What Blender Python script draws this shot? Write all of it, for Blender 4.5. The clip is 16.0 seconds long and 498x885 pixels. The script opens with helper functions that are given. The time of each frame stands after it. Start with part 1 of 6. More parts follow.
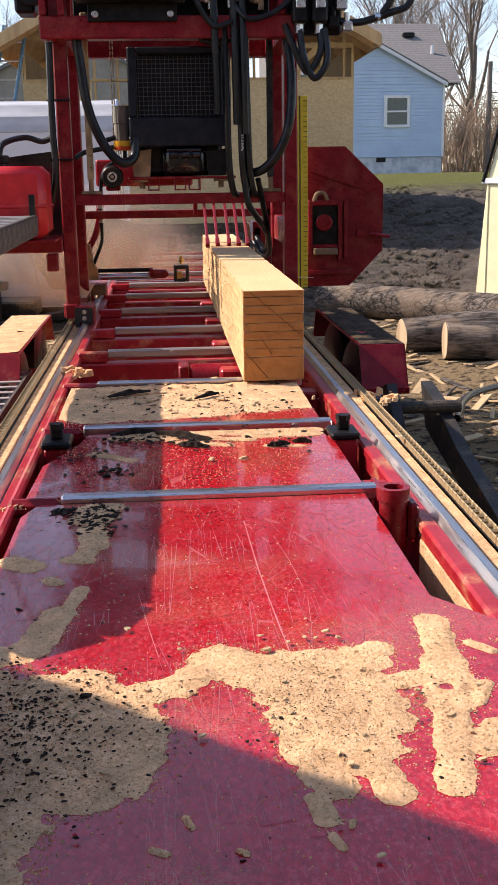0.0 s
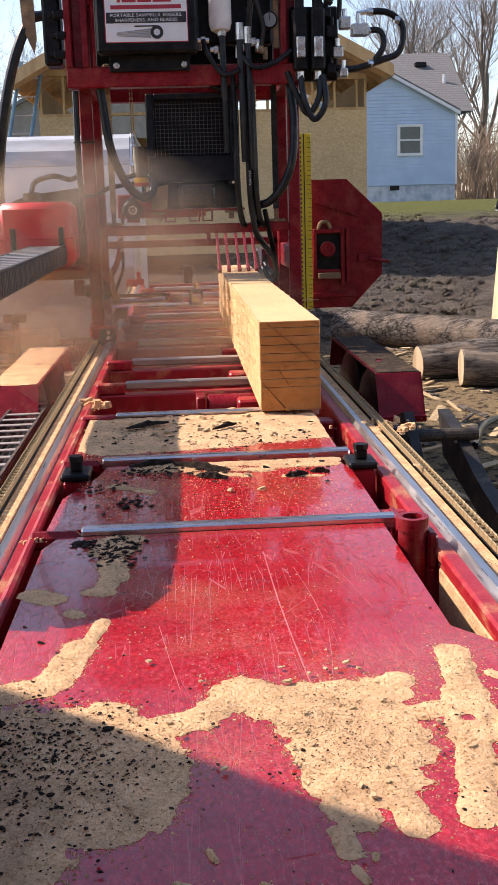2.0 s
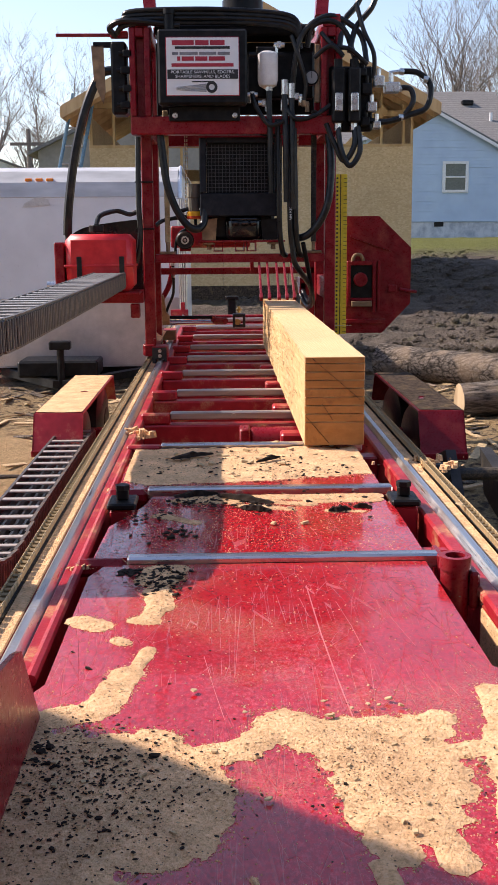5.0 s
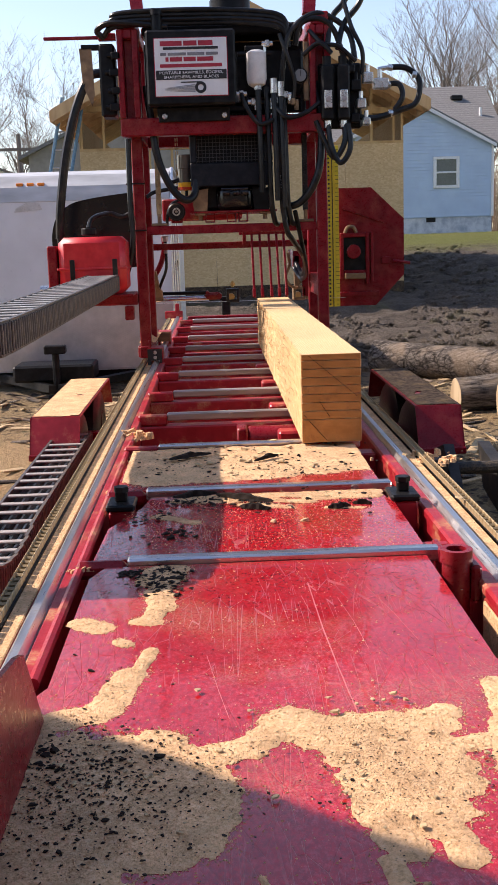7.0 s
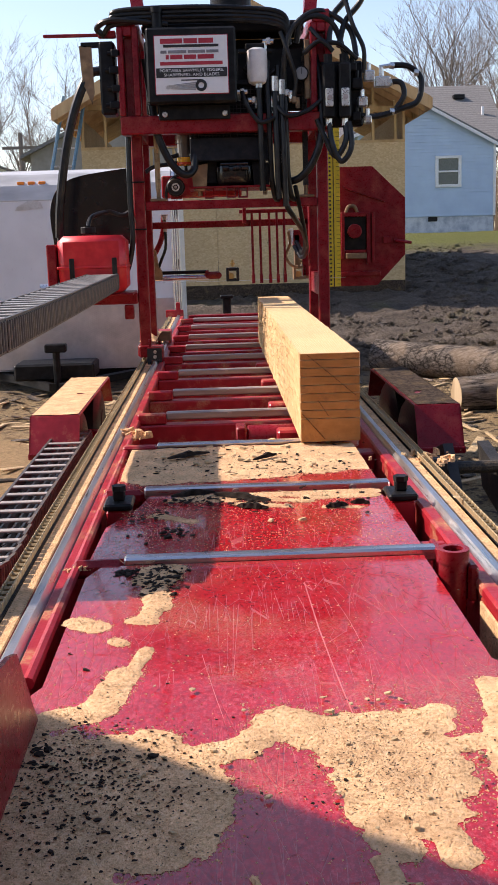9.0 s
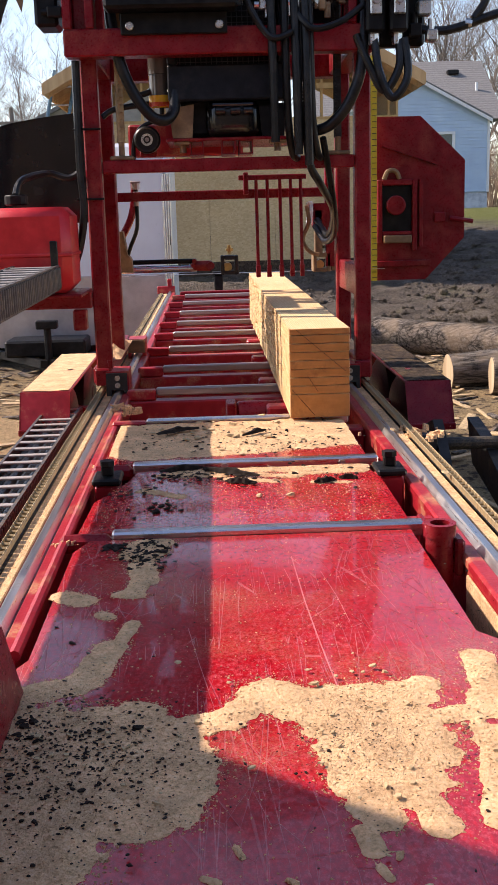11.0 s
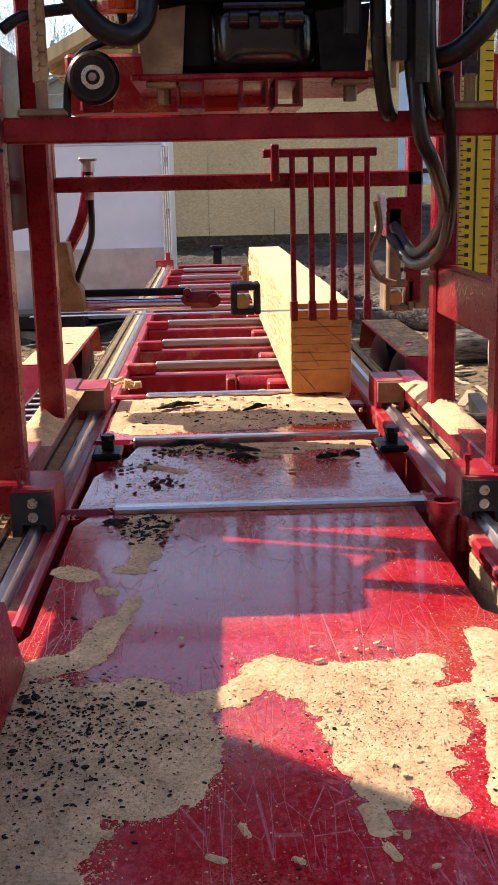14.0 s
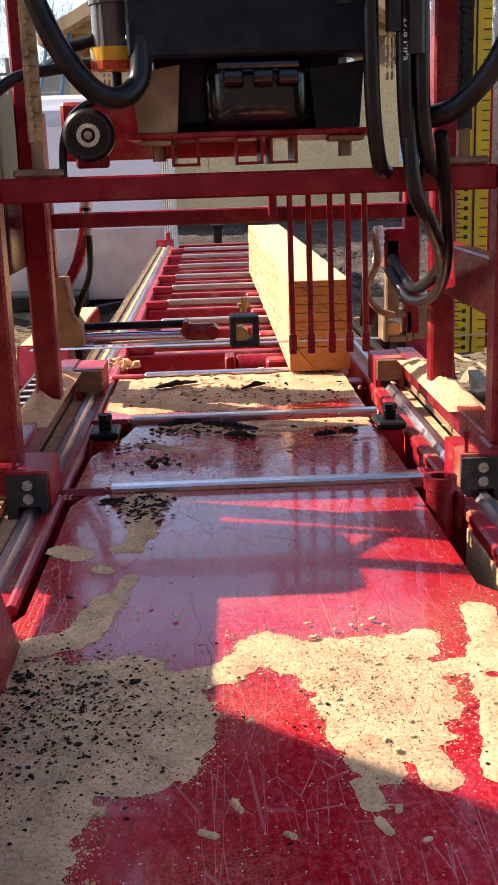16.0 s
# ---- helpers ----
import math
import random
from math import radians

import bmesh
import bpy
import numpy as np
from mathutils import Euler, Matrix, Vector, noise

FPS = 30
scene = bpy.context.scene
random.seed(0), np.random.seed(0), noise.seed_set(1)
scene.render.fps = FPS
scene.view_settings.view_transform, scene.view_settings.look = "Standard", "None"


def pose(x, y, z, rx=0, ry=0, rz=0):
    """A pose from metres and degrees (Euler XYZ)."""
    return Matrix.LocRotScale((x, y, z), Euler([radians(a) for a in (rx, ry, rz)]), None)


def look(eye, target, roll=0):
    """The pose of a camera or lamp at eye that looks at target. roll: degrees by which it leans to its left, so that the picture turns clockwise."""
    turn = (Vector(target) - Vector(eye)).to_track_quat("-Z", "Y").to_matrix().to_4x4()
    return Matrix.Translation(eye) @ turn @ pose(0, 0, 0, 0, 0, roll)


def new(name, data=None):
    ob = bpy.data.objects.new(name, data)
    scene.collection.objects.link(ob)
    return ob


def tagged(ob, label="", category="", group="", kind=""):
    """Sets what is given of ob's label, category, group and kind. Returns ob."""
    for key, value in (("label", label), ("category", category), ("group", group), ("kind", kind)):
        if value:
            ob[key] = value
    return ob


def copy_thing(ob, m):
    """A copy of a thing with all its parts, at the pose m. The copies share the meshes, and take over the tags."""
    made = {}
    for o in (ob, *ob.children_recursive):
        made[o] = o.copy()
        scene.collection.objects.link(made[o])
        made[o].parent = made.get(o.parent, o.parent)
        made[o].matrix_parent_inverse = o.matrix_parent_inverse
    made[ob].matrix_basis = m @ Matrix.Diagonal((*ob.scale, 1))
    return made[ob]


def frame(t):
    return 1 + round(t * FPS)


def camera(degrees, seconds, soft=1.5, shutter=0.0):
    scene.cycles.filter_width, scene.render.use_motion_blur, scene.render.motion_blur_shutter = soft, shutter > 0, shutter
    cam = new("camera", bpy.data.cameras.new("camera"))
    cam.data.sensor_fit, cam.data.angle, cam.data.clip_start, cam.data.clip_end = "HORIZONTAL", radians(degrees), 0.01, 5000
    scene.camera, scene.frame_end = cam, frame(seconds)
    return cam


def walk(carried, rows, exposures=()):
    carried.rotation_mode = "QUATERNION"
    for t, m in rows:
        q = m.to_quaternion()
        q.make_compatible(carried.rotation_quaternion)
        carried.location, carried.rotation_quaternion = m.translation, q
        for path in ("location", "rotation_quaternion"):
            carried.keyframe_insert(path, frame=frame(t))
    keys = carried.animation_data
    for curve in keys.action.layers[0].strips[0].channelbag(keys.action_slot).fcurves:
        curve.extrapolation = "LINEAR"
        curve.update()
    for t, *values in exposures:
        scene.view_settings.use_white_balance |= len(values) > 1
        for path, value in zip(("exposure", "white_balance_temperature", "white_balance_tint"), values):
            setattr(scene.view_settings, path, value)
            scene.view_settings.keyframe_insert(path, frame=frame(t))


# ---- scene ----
# camera, hand-held, over the operator end of the bed
cam = camera(26.3, 16.0, soft=1.0)

PATH = [
    (0, (-0.056, -2.235, 1.261), (0.089, -0.3, 0.778), -0.9),
    (0.5, (-0.047, -2.235, 1.262), (0.12, -0.299, 0.786), -1.1),
    (1, (-0.052, -2.23, 1.265), (0.122, -0.293, 0.801), -1.4),
    (1.5, (-0.046, -2.226, 1.26), (0.108, -0.283, 0.812), -1.7),
    (2, (-0.059, -2.246, 1.27), (0.056, -0.296, 0.839), -1.7),
    (2.5, (-0.056, -2.273, 1.273), (0.025, -0.319, 0.854), -1.5),
    (3, (-0.067, -2.282, 1.28), (-0.013, -0.324, 0.875), -0.8),
    (3.5, (-0.07, -2.28, 1.286), (-0.024, -0.32, 0.891), -0.4),
    (4, (-0.075, -2.28, 1.286), (-0.03, -0.318, 0.902), -0.1),
    (6.5, (-0.083, -2.279, 1.282), (-0.031, -0.314, 0.911), -1.5),
    (7, (-0.082, -2.274, 1.28), (-0.03, -0.31, 0.907), -1.8),
    (7.5, (-0.077, -2.277, 1.28), (-0.025, -0.313, 0.906), -2.0),
    (8, (-0.077, -2.276, 1.281), (-0.024, -0.312, 0.906), -1.8),
    (8.5, (-0.074, -2.271, 1.279), (-0.025, -0.307, 0.906), -1.8),
    (9, (-0.072, -2.272, 1.28), (-0.023, -0.308, 0.905), -1.7),
    (9.2, (-0.077, -2.273, 1.281), (-0.025, -0.31, 0.903), -1.3),
    (11.5, (-0.058, -2.271, 1.268), (0.005, -0.318, 0.844), -1.7),
    (12, (-0.058, -2.266, 1.264), (0.01, -0.314, 0.834), -1.6),
    (12.5, (-0.062, -2.264, 1.265), (0.009, -0.314, 0.825), -1.4),
    (13, (-0.062, -2.261, 1.268), (0.01, -0.314, 0.819), -1.3),
    (13.5, (-0.067, -2.261, 1.271), (0.004, -0.316, 0.813), -1.1),
    (14, (-0.073, -2.253, 1.269), (-0.007, -0.308, 0.807), -1.2),
    (14.5, (-0.076, -2.252, 1.269), (-0.011, -0.309, 0.799), -1.1),
    (15, (-0.072, -2.248, 1.265), (-0.01, -0.307, 0.788), -1.4),
    (15.5, (-0.066, -2.25, 1.265), (-0.008, -0.312, 0.777), -1.6),
    (16, (-0.056, -2.248, 1.262), (0.001, -0.312, 0.764), -1.8),
]
walk(cam, [(t, look(e, g, r)) for t, e, g, r in PATH],
     exposures=[(0, 0.74, 6750, 20), (4.0, 0.74, 6750, 20), (9.0, 0.68, 6750, 20), (11.5, 0.82, 6750, 20), (13.5, 1.02, 6750, 20), (16, 1.19, 6750, 20)])

# ---- sky and sun: sun from the left and ahead ----
SUN_AZ, SUN_EL = 70.0, 41.0
world = bpy.data.worlds.new("sky_world")
scene.world = world
world.use_nodes = True
wn = world.node_tree
sky = wn.nodes.new("ShaderNodeTexSky")
sky.sky_type = 'NISHITA'
sky.sun_disc = False
sky.sun_elevation = radians(SUN_EL)
sky.sun_rotation = radians(-SUN_AZ)
sky.air_density, sky.dust_density, sky.ozone_density = 1.0, 0.6, 1.0
wn.nodes["Background"].inputs["Strength"].default_value = 0.136
wn.links.new(sky.outputs["Color"], wn.nodes["Background"].inputs["Color"])
sun_data = bpy.data.lights.new("sun", 'SUN')
sun_data.energy, sun_data.angle, sun_data.color = 4.25, radians(0.55), (1.0, 0.92, 0.80)
sun = new("sun", sun_data)
az, el = radians(SUN_AZ), radians(SUN_EL)
to_sun = Vector((-math.sin(az) * math.cos(el), math.cos(az) * math.cos(el), math.sin(el)))
sun.matrix_world = look(to_sun * 60.0, (0, 0, 0))


# ---- mesh building ----
class Mesh:
    """Collects simple solids into one mesh."""

    def __init__(self):
        self.v, self.f = [], []

    def add(self, verts, faces):
        n = len(self.v)
        self.v.extend(tuple(p) for p in verts)
        self.f.extend(tuple(n + i for i in f) for f in faces)
        return self

    def box(self, x0, x1, y0, y1, z0, z1, b=0.004, m=None):
        """A box with chamfered edges."""
        b = min(b, (x1 - x0) * .45, (y1 - y0) * .45, (z1 - z0) * .45)
        lo, hi = (x0, y0, z0), (x1, y1, z1)
        verts, idx = [], {}
        for sx in (0, 1):
            for sy in (0, 1):
                for sz in (0, 1):
                    s = (sx, sy, sz)
                    for a in range(3):
                        p = []
                        for k in range(3):
                            e = hi[k] if s[k] else lo[k]
                            if k != a:
                                e += -b if s[k] else b
                            p.append(e)
                        idx[s, a] = len(verts)
                        verts.append(p)
        faces = []
        for a in range(3):
            u, w = [k for k in range(3) if k != a]
            for sa in (0, 1):
                ring = []
                for su, sw in ((0, 0), (1, 0), (1, 1), (0, 1)):
                    s = [0, 0, 0]
                    s[a], s[u], s[w] = sa, su, sw
                    ring.append(idx[tuple(s), a])
                faces.append(ring)
            for su in (0, 1):
                for sw in (0, 1):
                    s0, s1 = [0, 0, 0], [0, 0, 0]
                    s0[u], s0[w], s1[u], s1[w] = su, sw, su, sw
                    s1[a] = 1
                    faces.append([idx[tuple(s0), u], idx[tuple(s1), u], idx[tuple(s1), w], idx[tuple(s0), w]])
        for sx in (0, 1):
            for sy in (0, 1):
                for sz in (0, 1):
                    faces.append([idx[(sx, sy, sz), a] for a in range(3)])
        if m is not None:
            verts = [m @ Vector(p) for p in verts]
        return self.add(verts, faces)

    def tube(self, pts, r, n=10, cap=True):
        """A round bar or hose along points; r is one radius or one for each point."""
        pts = [Vector(p) for p in pts]
        k = len(pts)
        rs = r if isinstance(r, (list, tuple)) else [r] * k
        t0 = (pts[1] - pts[0]).normalized()
        u = t0.orthogonal().normalized()
        verts, faces = [], []
        for i, p in enumerate(pts):
            t = (pts[min(i + 1, k - 1)] - pts[max(i - 1, 0)]).normalized()
            u = (u - t * u.dot(t)).normalized()
            w = t.cross(u)
            for j in range(n):
                a = 2 * math.pi * j / n
                verts.append(p + (u * math.cos(a) + w * math.sin(a)) * rs[i])
        for i in range(k - 1):
            for j in range(n):
                q = (j + 1) % n
                faces.append((i * n + j, i * n + q, (i + 1) * n + q, (i + 1) * n + j))
        if cap:
            faces.append(tuple(range(n - 1, -1, -1)))
            faces.append(tuple((k - 1) * n + j for j in range(n)))
        return self.add(verts, faces)

    def cyl(self, p, q, r, n=16, b=0.0):
        p, q = Vector(p), Vector(q)
        if b:
            d = (q - p).normalized() * b
            return self.tube([p, p + d, q - d, q], [r - b, r, r, r - b], n)
        return self.tube([p, q], r, n)

    def ring(self, p, q, r_out, r_in, n=20):
        """A pipe with an open bore."""
        p, q = Vector(p), Vector(q)
        t = (q - p).normalized()
        u = t.orthogonal().normalized()
        w = t.cross(u)
        verts, faces = [], []
        for c, r in ((p, r_out), (q, r_out), (q, r_in), (p, r_in)):
            for j in range(n):
                a = 2 * math.pi * j / n
                verts.append(c + (u * math.cos(a) + w * math.sin(a)) * r)
        for i in range(4):
            for j in range(n):
                k = (j + 1) % n
                i2 = (i + 1) % 4
                faces.append((i * n + j, i * n + k, i2 * n + k, i2 * n + j))
        return self.add(verts, faces)

    def prism(self, poly, axis, a, b):
        """A plate: a polygon in the plane across the axis, from a to b along it."""
        n = len(poly)
        k = "xyz".index(axis)
        verts = []
        for c in (a, b):
            for p in poly:
                q = list(p)
                q.insert(k, c)
                verts.append(q)
        faces = [tuple(range(n))[::-1], tuple(range(n, 2 * n))]
        faces += [(i, (i + 1) % n, n + (i + 1) % n, n + i) for i in range(n)]
        return self.add(verts, faces)

    def data(self, name, mat, smooth=False):
        me = bpy.data.meshes.new(name)
        me.from_pydata(self.v, [], self.f)
        bm = bmesh.new()
        bm.from_mesh(me)
        bmesh.ops.recalc_face_normals(bm, faces=bm.faces)
        bm.to_mesh(me)
        bm.free()
        for m in (mat if isinstance(mat, (list, tuple)) else [mat]):
            me.materials.append(m)
        if smooth:
            me.shade_smooth()
            me.set_sharp_from_angle(angle=radians(38))
        return me


def curve(pts, steps=6):
    """A smooth line through points."""
    pts = [Vector(p) for p in pts]
    out = []
    for i in range(len(pts) - 1):
        p0, p1, p2, p3 = pts[max(i - 1, 0)], pts[i], pts[i + 1], pts[min(i + 2, len(pts) - 1)]
        for s in range(steps):
            t = s / steps
            out.append(0.5 * ((2 * p1) + (p2 - p0) * t + (2 * p0 - 5 * p1 + 4 * p2 - p3) * t * t + (3 * p1 - p0 - 3 * p2 + p3) * t ** 3))
    out.append(pts[-1])
    return out


def thing(name, label, category, group="", kind="", at=(0, 0, 0)):
    ob = new(name)
    ob.location = at
    ob.empty_display_size = 0.05
    return tagged(ob, label, category, group, kind)


def part(name, mesh, mat, parent, label="", smooth=False):
    ob = new(name, mesh.data(name, mat, smooth))
    if parent is not None:
        ob.parent = parent
    if label:
        ob["label"] = label
    return ob


def single(name, mesh, mat, label, category, group="", kind="", smooth=False):
    return tagged(part(name, mesh, mat, None, "", smooth), label, category, group, kind)


# ---- materials ----
class Mat:
    def __init__(self, name):
        self.m = bpy.data.materials.new(name)
        self.m.use_nodes = True
        self.n, self.l = self.m.node_tree.nodes, self.m.node_tree.links
        self.b = self.n["Principled BSDF"]
        self.co = self.n.new("ShaderNodeTexCoord").outputs["Object"]

    def link(self, a, b):
        self.l.new(a, b)
        return self

    def vec(self, scale=(1, 1, 1), rot=(0, 0, 0), src=None):
        mp = self.n.new("ShaderNodeMapping")
        mp.inputs["Scale"].default_value = scale
        mp.inputs["Rotation"].default_value = rot
        self.l.new(src or self.co, mp.inputs["Vector"])
        return mp.outputs["Vector"]

    def noise(self, scale, detail=4, vec=None, rough=0.55, dist=0.0):
        t = self.n.new("ShaderNodeTexNoise")
        t.inputs["Scale"].default_value, t.inputs["Detail"].default_value = scale, detail
        t.inputs["Roughness"].default_value, t.inputs["Distortion"].default_value = rough, dist
        self.l.new(vec or self.co, t.inputs["Vector"])
        return t.outputs["Fac"]

    def voronoi(self, scale, feature='F1', vec=None, out="Distance", rand=1.0):
        t = self.n.new("ShaderNodeTexVoronoi")
        t.feature = feature
        t.inputs["Scale"].default_value, t.inputs["Randomness"].default_value = scale, rand
        self.l.new(vec or self.co, t.inputs["Vector"])
        return t.outputs[out]

    def wave(self, scale, dist, vec=None, direction='X', detail=2, dscale=1.0, kind='BANDS'):
        t = self.n.new("ShaderNodeTexWave")
        t.wave_type = kind
        if kind == 'BANDS':
            t.bands_direction = direction
        else:
            t.rings_direction = direction
        t.inputs["Scale"].default_value, t.inputs["Distortion"].default_value = scale, dist
        t.inputs["Detail"].default_value, t.inputs["Detail Scale"].default_value = detail, dscale
        self.l.new(vec or self.co, t.inputs["Vector"])
        return t.outputs["Fac"]

    def ramp(self, fac, stops):
        r = self.n.new("ShaderNodeValToRGB")
        els = r.color_ramp.elements
        while len(els) < len(stops):
            els.new(0.5)
        for e, (p, c) in zip(els, stops):
            e.position = p
            e.color = (*c, 1) if isinstance(c, (tuple, list)) else (c, c, c, 1)
        self.l.new(fac, r.inputs["Fac"])
        return r.outputs["Color"]

    def mix(self, fac, a, b, blend='MIX'):
        x = self.n.new("ShaderNodeMix")
        x.data_type, x.blend_type = 'RGBA', blend
        for k, v in ((0, fac), (6, a), (7, b)):
            s = x.inputs[k]
            if isinstance(v, (int, float)):
                s.default_value = v if k == 0 else (v, v, v, 1)
            elif isinstance(v, tuple):
                s.default_value = (*v, 1)
            else:
                self.l.new(v, s)
        return x.outputs[2]

    def math(self, op, a, b=0.0):
        x = self.n.new("ShaderNodeMath")
        x.operation = op
        for s, v in zip(x.inputs, (a, b)):
            if isinstance(v, (int, float)):
                s.default_value = v
            else:
                self.l.new(v, s)
        return x.outputs[0]

    def axis(self, k, src=None):
        x = self.n.new("ShaderNodeSeparateXYZ")
        self.l.new(src or self.co, x.inputs[0])
        return x.outputs[k]

    def rand(self):
        return self.n.new("ShaderNodeObjectInfo").outputs["Random"]

    def island(self):
        return self.n.new("ShaderNodeNewGeometry").outputs["Random Per Island"]

    def set(self, color=None, rough=None, metal=None, coat=None, spec=None):
        for key, v in (("Base Color", color), ("Roughness", rough), ("Metallic", metal), ("Coat Weight", coat), ("Specular IOR Level", spec)):
            if v is None:
                continue
            s = self.b.inputs[key]
            if isinstance(v, tuple):
                s.default_value = (*v, 1)
            elif isinstance(v, (int, float)):
                s.default_value = v
            else:
                self.l.new(v, s)
        return self

    def bump(self, height, dist=0.002, strength=0.6):
        x = self.n.new("ShaderNodeBump")
        x.inputs["Distance"].default_value, x.inputs["Strength"].default_value = dist, strength
        self.l.new(height, x.inputs["Height"])
        self.l.new(x.outputs["Normal"], self.b.inputs["Normal"])
        return self


def plain(name, color, rough, metal=0.0, var=0.25, scale=18.0, bump=0.0006, spec=None, dust=0.0, stretch=(1, 1, 1)):
    """Paint, rubber, plastic or metal with small stains, wear and, where dust is given, sawdust caught on it."""
    m = Mat(name)
    grain = m.vec(stretch)
    n1, n2 = m.noise(scale, 5, grain), m.noise(scale * 7, 3, grain)
    dark = tuple(c * (1 - var) for c in color)
    lite = tuple(min(1, c * (1 + var) + 0.01) for c in color)
    col = m.ramp(n1, [(0.3, dark), (0.7, lite)])
    r = m.ramp(n2, [(0.3, max(0.03, rough - 0.08)), (0.7, min(1, rough + 0.1))])
    if dust:
        d = m.math('MULTIPLY', m.ramp(m.noise(9.0, 6), [(0.52, 0.0), (0.72, 1.0)]), m.ramp(m.noise(160.0, 2), [(0.4, 0.2), (0.6, 1.0)]))
        d = m.math('MULTIPLY', d, dust)
        col = m.mix(d, col, (0.52, 0.36, 0.17))
        r = m.mix(d, r, (0.9, 0.9, 0.9))
    m.set(col, r, metal, spec=spec)
    if bump:
        m.bump(n2, bump)
    return m.m


def red_plate():
    """Worn red enamel on the deck plates: fine scratches, haze and light red specks."""
    m = Mat("worn_red_deck_paint")
    base = m.ramp(m.noise(5.0, 6), [(0.25, (0.33, 0.004, 0.009)), (0.75, (0.45, 0.008, 0.015))])
    mott = m.ramp(m.noise(120.0, 4, m.vec((1, 0.7, 1)), rough=0.75), [(0.34, 0.62), (0.66, 1.32)])
    base = m.mix(1.0, base, mott, 'MULTIPLY')
    speck = m.ramp(m.noise(170.0, 3, m.vec((1, 0.6, 1)), rough=0.8), [(0.48, 0.0), (0.66, 1.0)])
    zone = m.ramp(m.noise(2.6, 3), [(0.32, 0.12), (0.68, 0.75)])
    base = m.mix(m.math('MULTIPLY', speck, zone), base, (0.66, 0.10, 0.115))
    s1 = m.voronoi(9.0, 'DISTANCE_TO_EDGE', m.vec((2.4, 0.10, 1), (0, 0, 0.10)))
    s2 = m.voronoi(14.0, 'DISTANCE_TO_EDGE', m.vec((2.0, 0.12, 1), (0, 0, -0.16)))
    scr = m.math('MINIMUM', s1, s2)
    gate = m.ramp(m.noise(7.0, 3), [(0.46, 0.0), (0.62, 1.0)])
    line = m.math('MULTIPLY', m.ramp(scr, [(0.0, 1.0), (0.010, 0.0)]), gate)
    base = m.mix(m.math('MULTIPLY', line, 0.22), base, (0.72, 0.30, 0.30))
    s3 = m.voronoi(16.0, 'DISTANCE_TO_EDGE', m.vec((1.6, 0.5, 1), (0, 0, 0.5), m.vec((1, 1, 1))))
    s4 = m.voronoi(11.0, 'DISTANCE_TO_EDGE', m.vec((1.8, 0.3, 1), (0, 0, -0.35)))
    fine = m.math('MULTIPLY', m.ramp(m.math('MINIMUM', s3, s4), [(0.0, 1.0), (0.014, 0.0)]), m.ramp(m.noise(4.0, 4), [(0.42, 0.0), (0.58, 1.0)]))
    dustf = m.math('MULTIPLY', m.ramp(m.noise(3.2, 6), [(0.5, 0.0), (0.78, 0.55)]), m.ramp(m.noise(320.0, 2), [(0.42, 0.0), (0.6, 1.0)]))
    base = m.mix(dustf, base, (0.55, 0.36, 0.20))
    rough = m.mix(m.math('MAXIMUM', line, m.math('MULTIPLY', fine, 0.8)), m.ramp(m.noise(12.0, 5), [(0.3, 0.10), (0.7, 0.24)]), (0.55, 0.55, 0.55))
    m.set(base, rough, 0.0, coat=0.32, spec=0.48)
    m.bump(m.math('SUBTRACT', m.noise(40.0, 3), m.math('MAXIMUM', m.math('MULTIPLY', line, 0.6), m.math('MULTIPLY', fine, 0.9))), 0.0011, 0.6)
    return m.m


def sawdust_mat():
    m = Mat("fresh_sawdust")
    c = m.ramp(m.noise(140.0, 6, rough=0.7), [(0.28, (0.50, 0.28, 0.135)), (0.5, (0.90, 0.555, 0.295)), (0.75, (0.99, 0.70, 0.43))])
    blot = m.ramp(m.noise(16.0, 5), [(0.35, 0.75), (0.65, 1.05)])
    c = m.mix(1.0, c, blot, 'MULTIPLY')
    chip = m.ramp(m.voronoi(120.0), [(0.14, 1.0), (0.2, 0.0)])
    gate = m.ramp(m.noise(14.0, 5), [(0.46, 0.0), (0.58, 1.0)])
    c = m.mix(m.math('MULTIPLY', chip, gate), c, (0.07, 0.045, 0.03))
    m.set(c, 0.95, spec=0.15).bump(m.noise(170.0, 6, rough=0.75), 0.006, 0.9)
    return m.m


def beam_mat():
    m = Mat("fresh_sawn_softwood")
    g = m.wave(9.0, 5.0, m.vec((6, 0.35, 6)), 'X', 3, 1.4)
    c = m.ramp(g, [(0.2, (0.76, 0.48, 0.23)), (0.8, (0.88, 0.61, 0.33))])
    saw = m.wave(46.0, 1.2, None, 'Y', 2, 2.0)
    c = m.mix(m.math('MULTIPLY', m.ramp(saw, [(0.4, 0.0), (0.6, 1.0)]), 0.07), c, (0.46, 0.28, 0.12))
    blush = m.ramp(m.noise(4.0, 5, m.vec((1, 0.4, 1))), [(0.35, 0.86), (0.65, 1.05)])
    c = m.mix(1.0, c, blush, 'MULTIPLY')
    fibre = m.ramp(m.noise(26.0, 6, m.vec((1, 0.5, 1)), 0.75), [(0.52, 0.0), (0.60, 1.0)])
    side = m.math('LESS_THAN', m.axis(0), 0.1965)
    fibre = m.math('MULTIPLY', fibre, m.math('ADD', m.math('MULTIPLY', side, 0.9), 0.1))
    c = m.mix(m.math('MULTIPLY', fibre, 0.5), c, (0.40, 0.24, 0.10))
    m.set(c, 0.8, spec=0.25).bump(m.math('ADD', saw, m.math('MULTIPLY', fibre, 2.0)), 0.0016, 0.7)
    return m.m


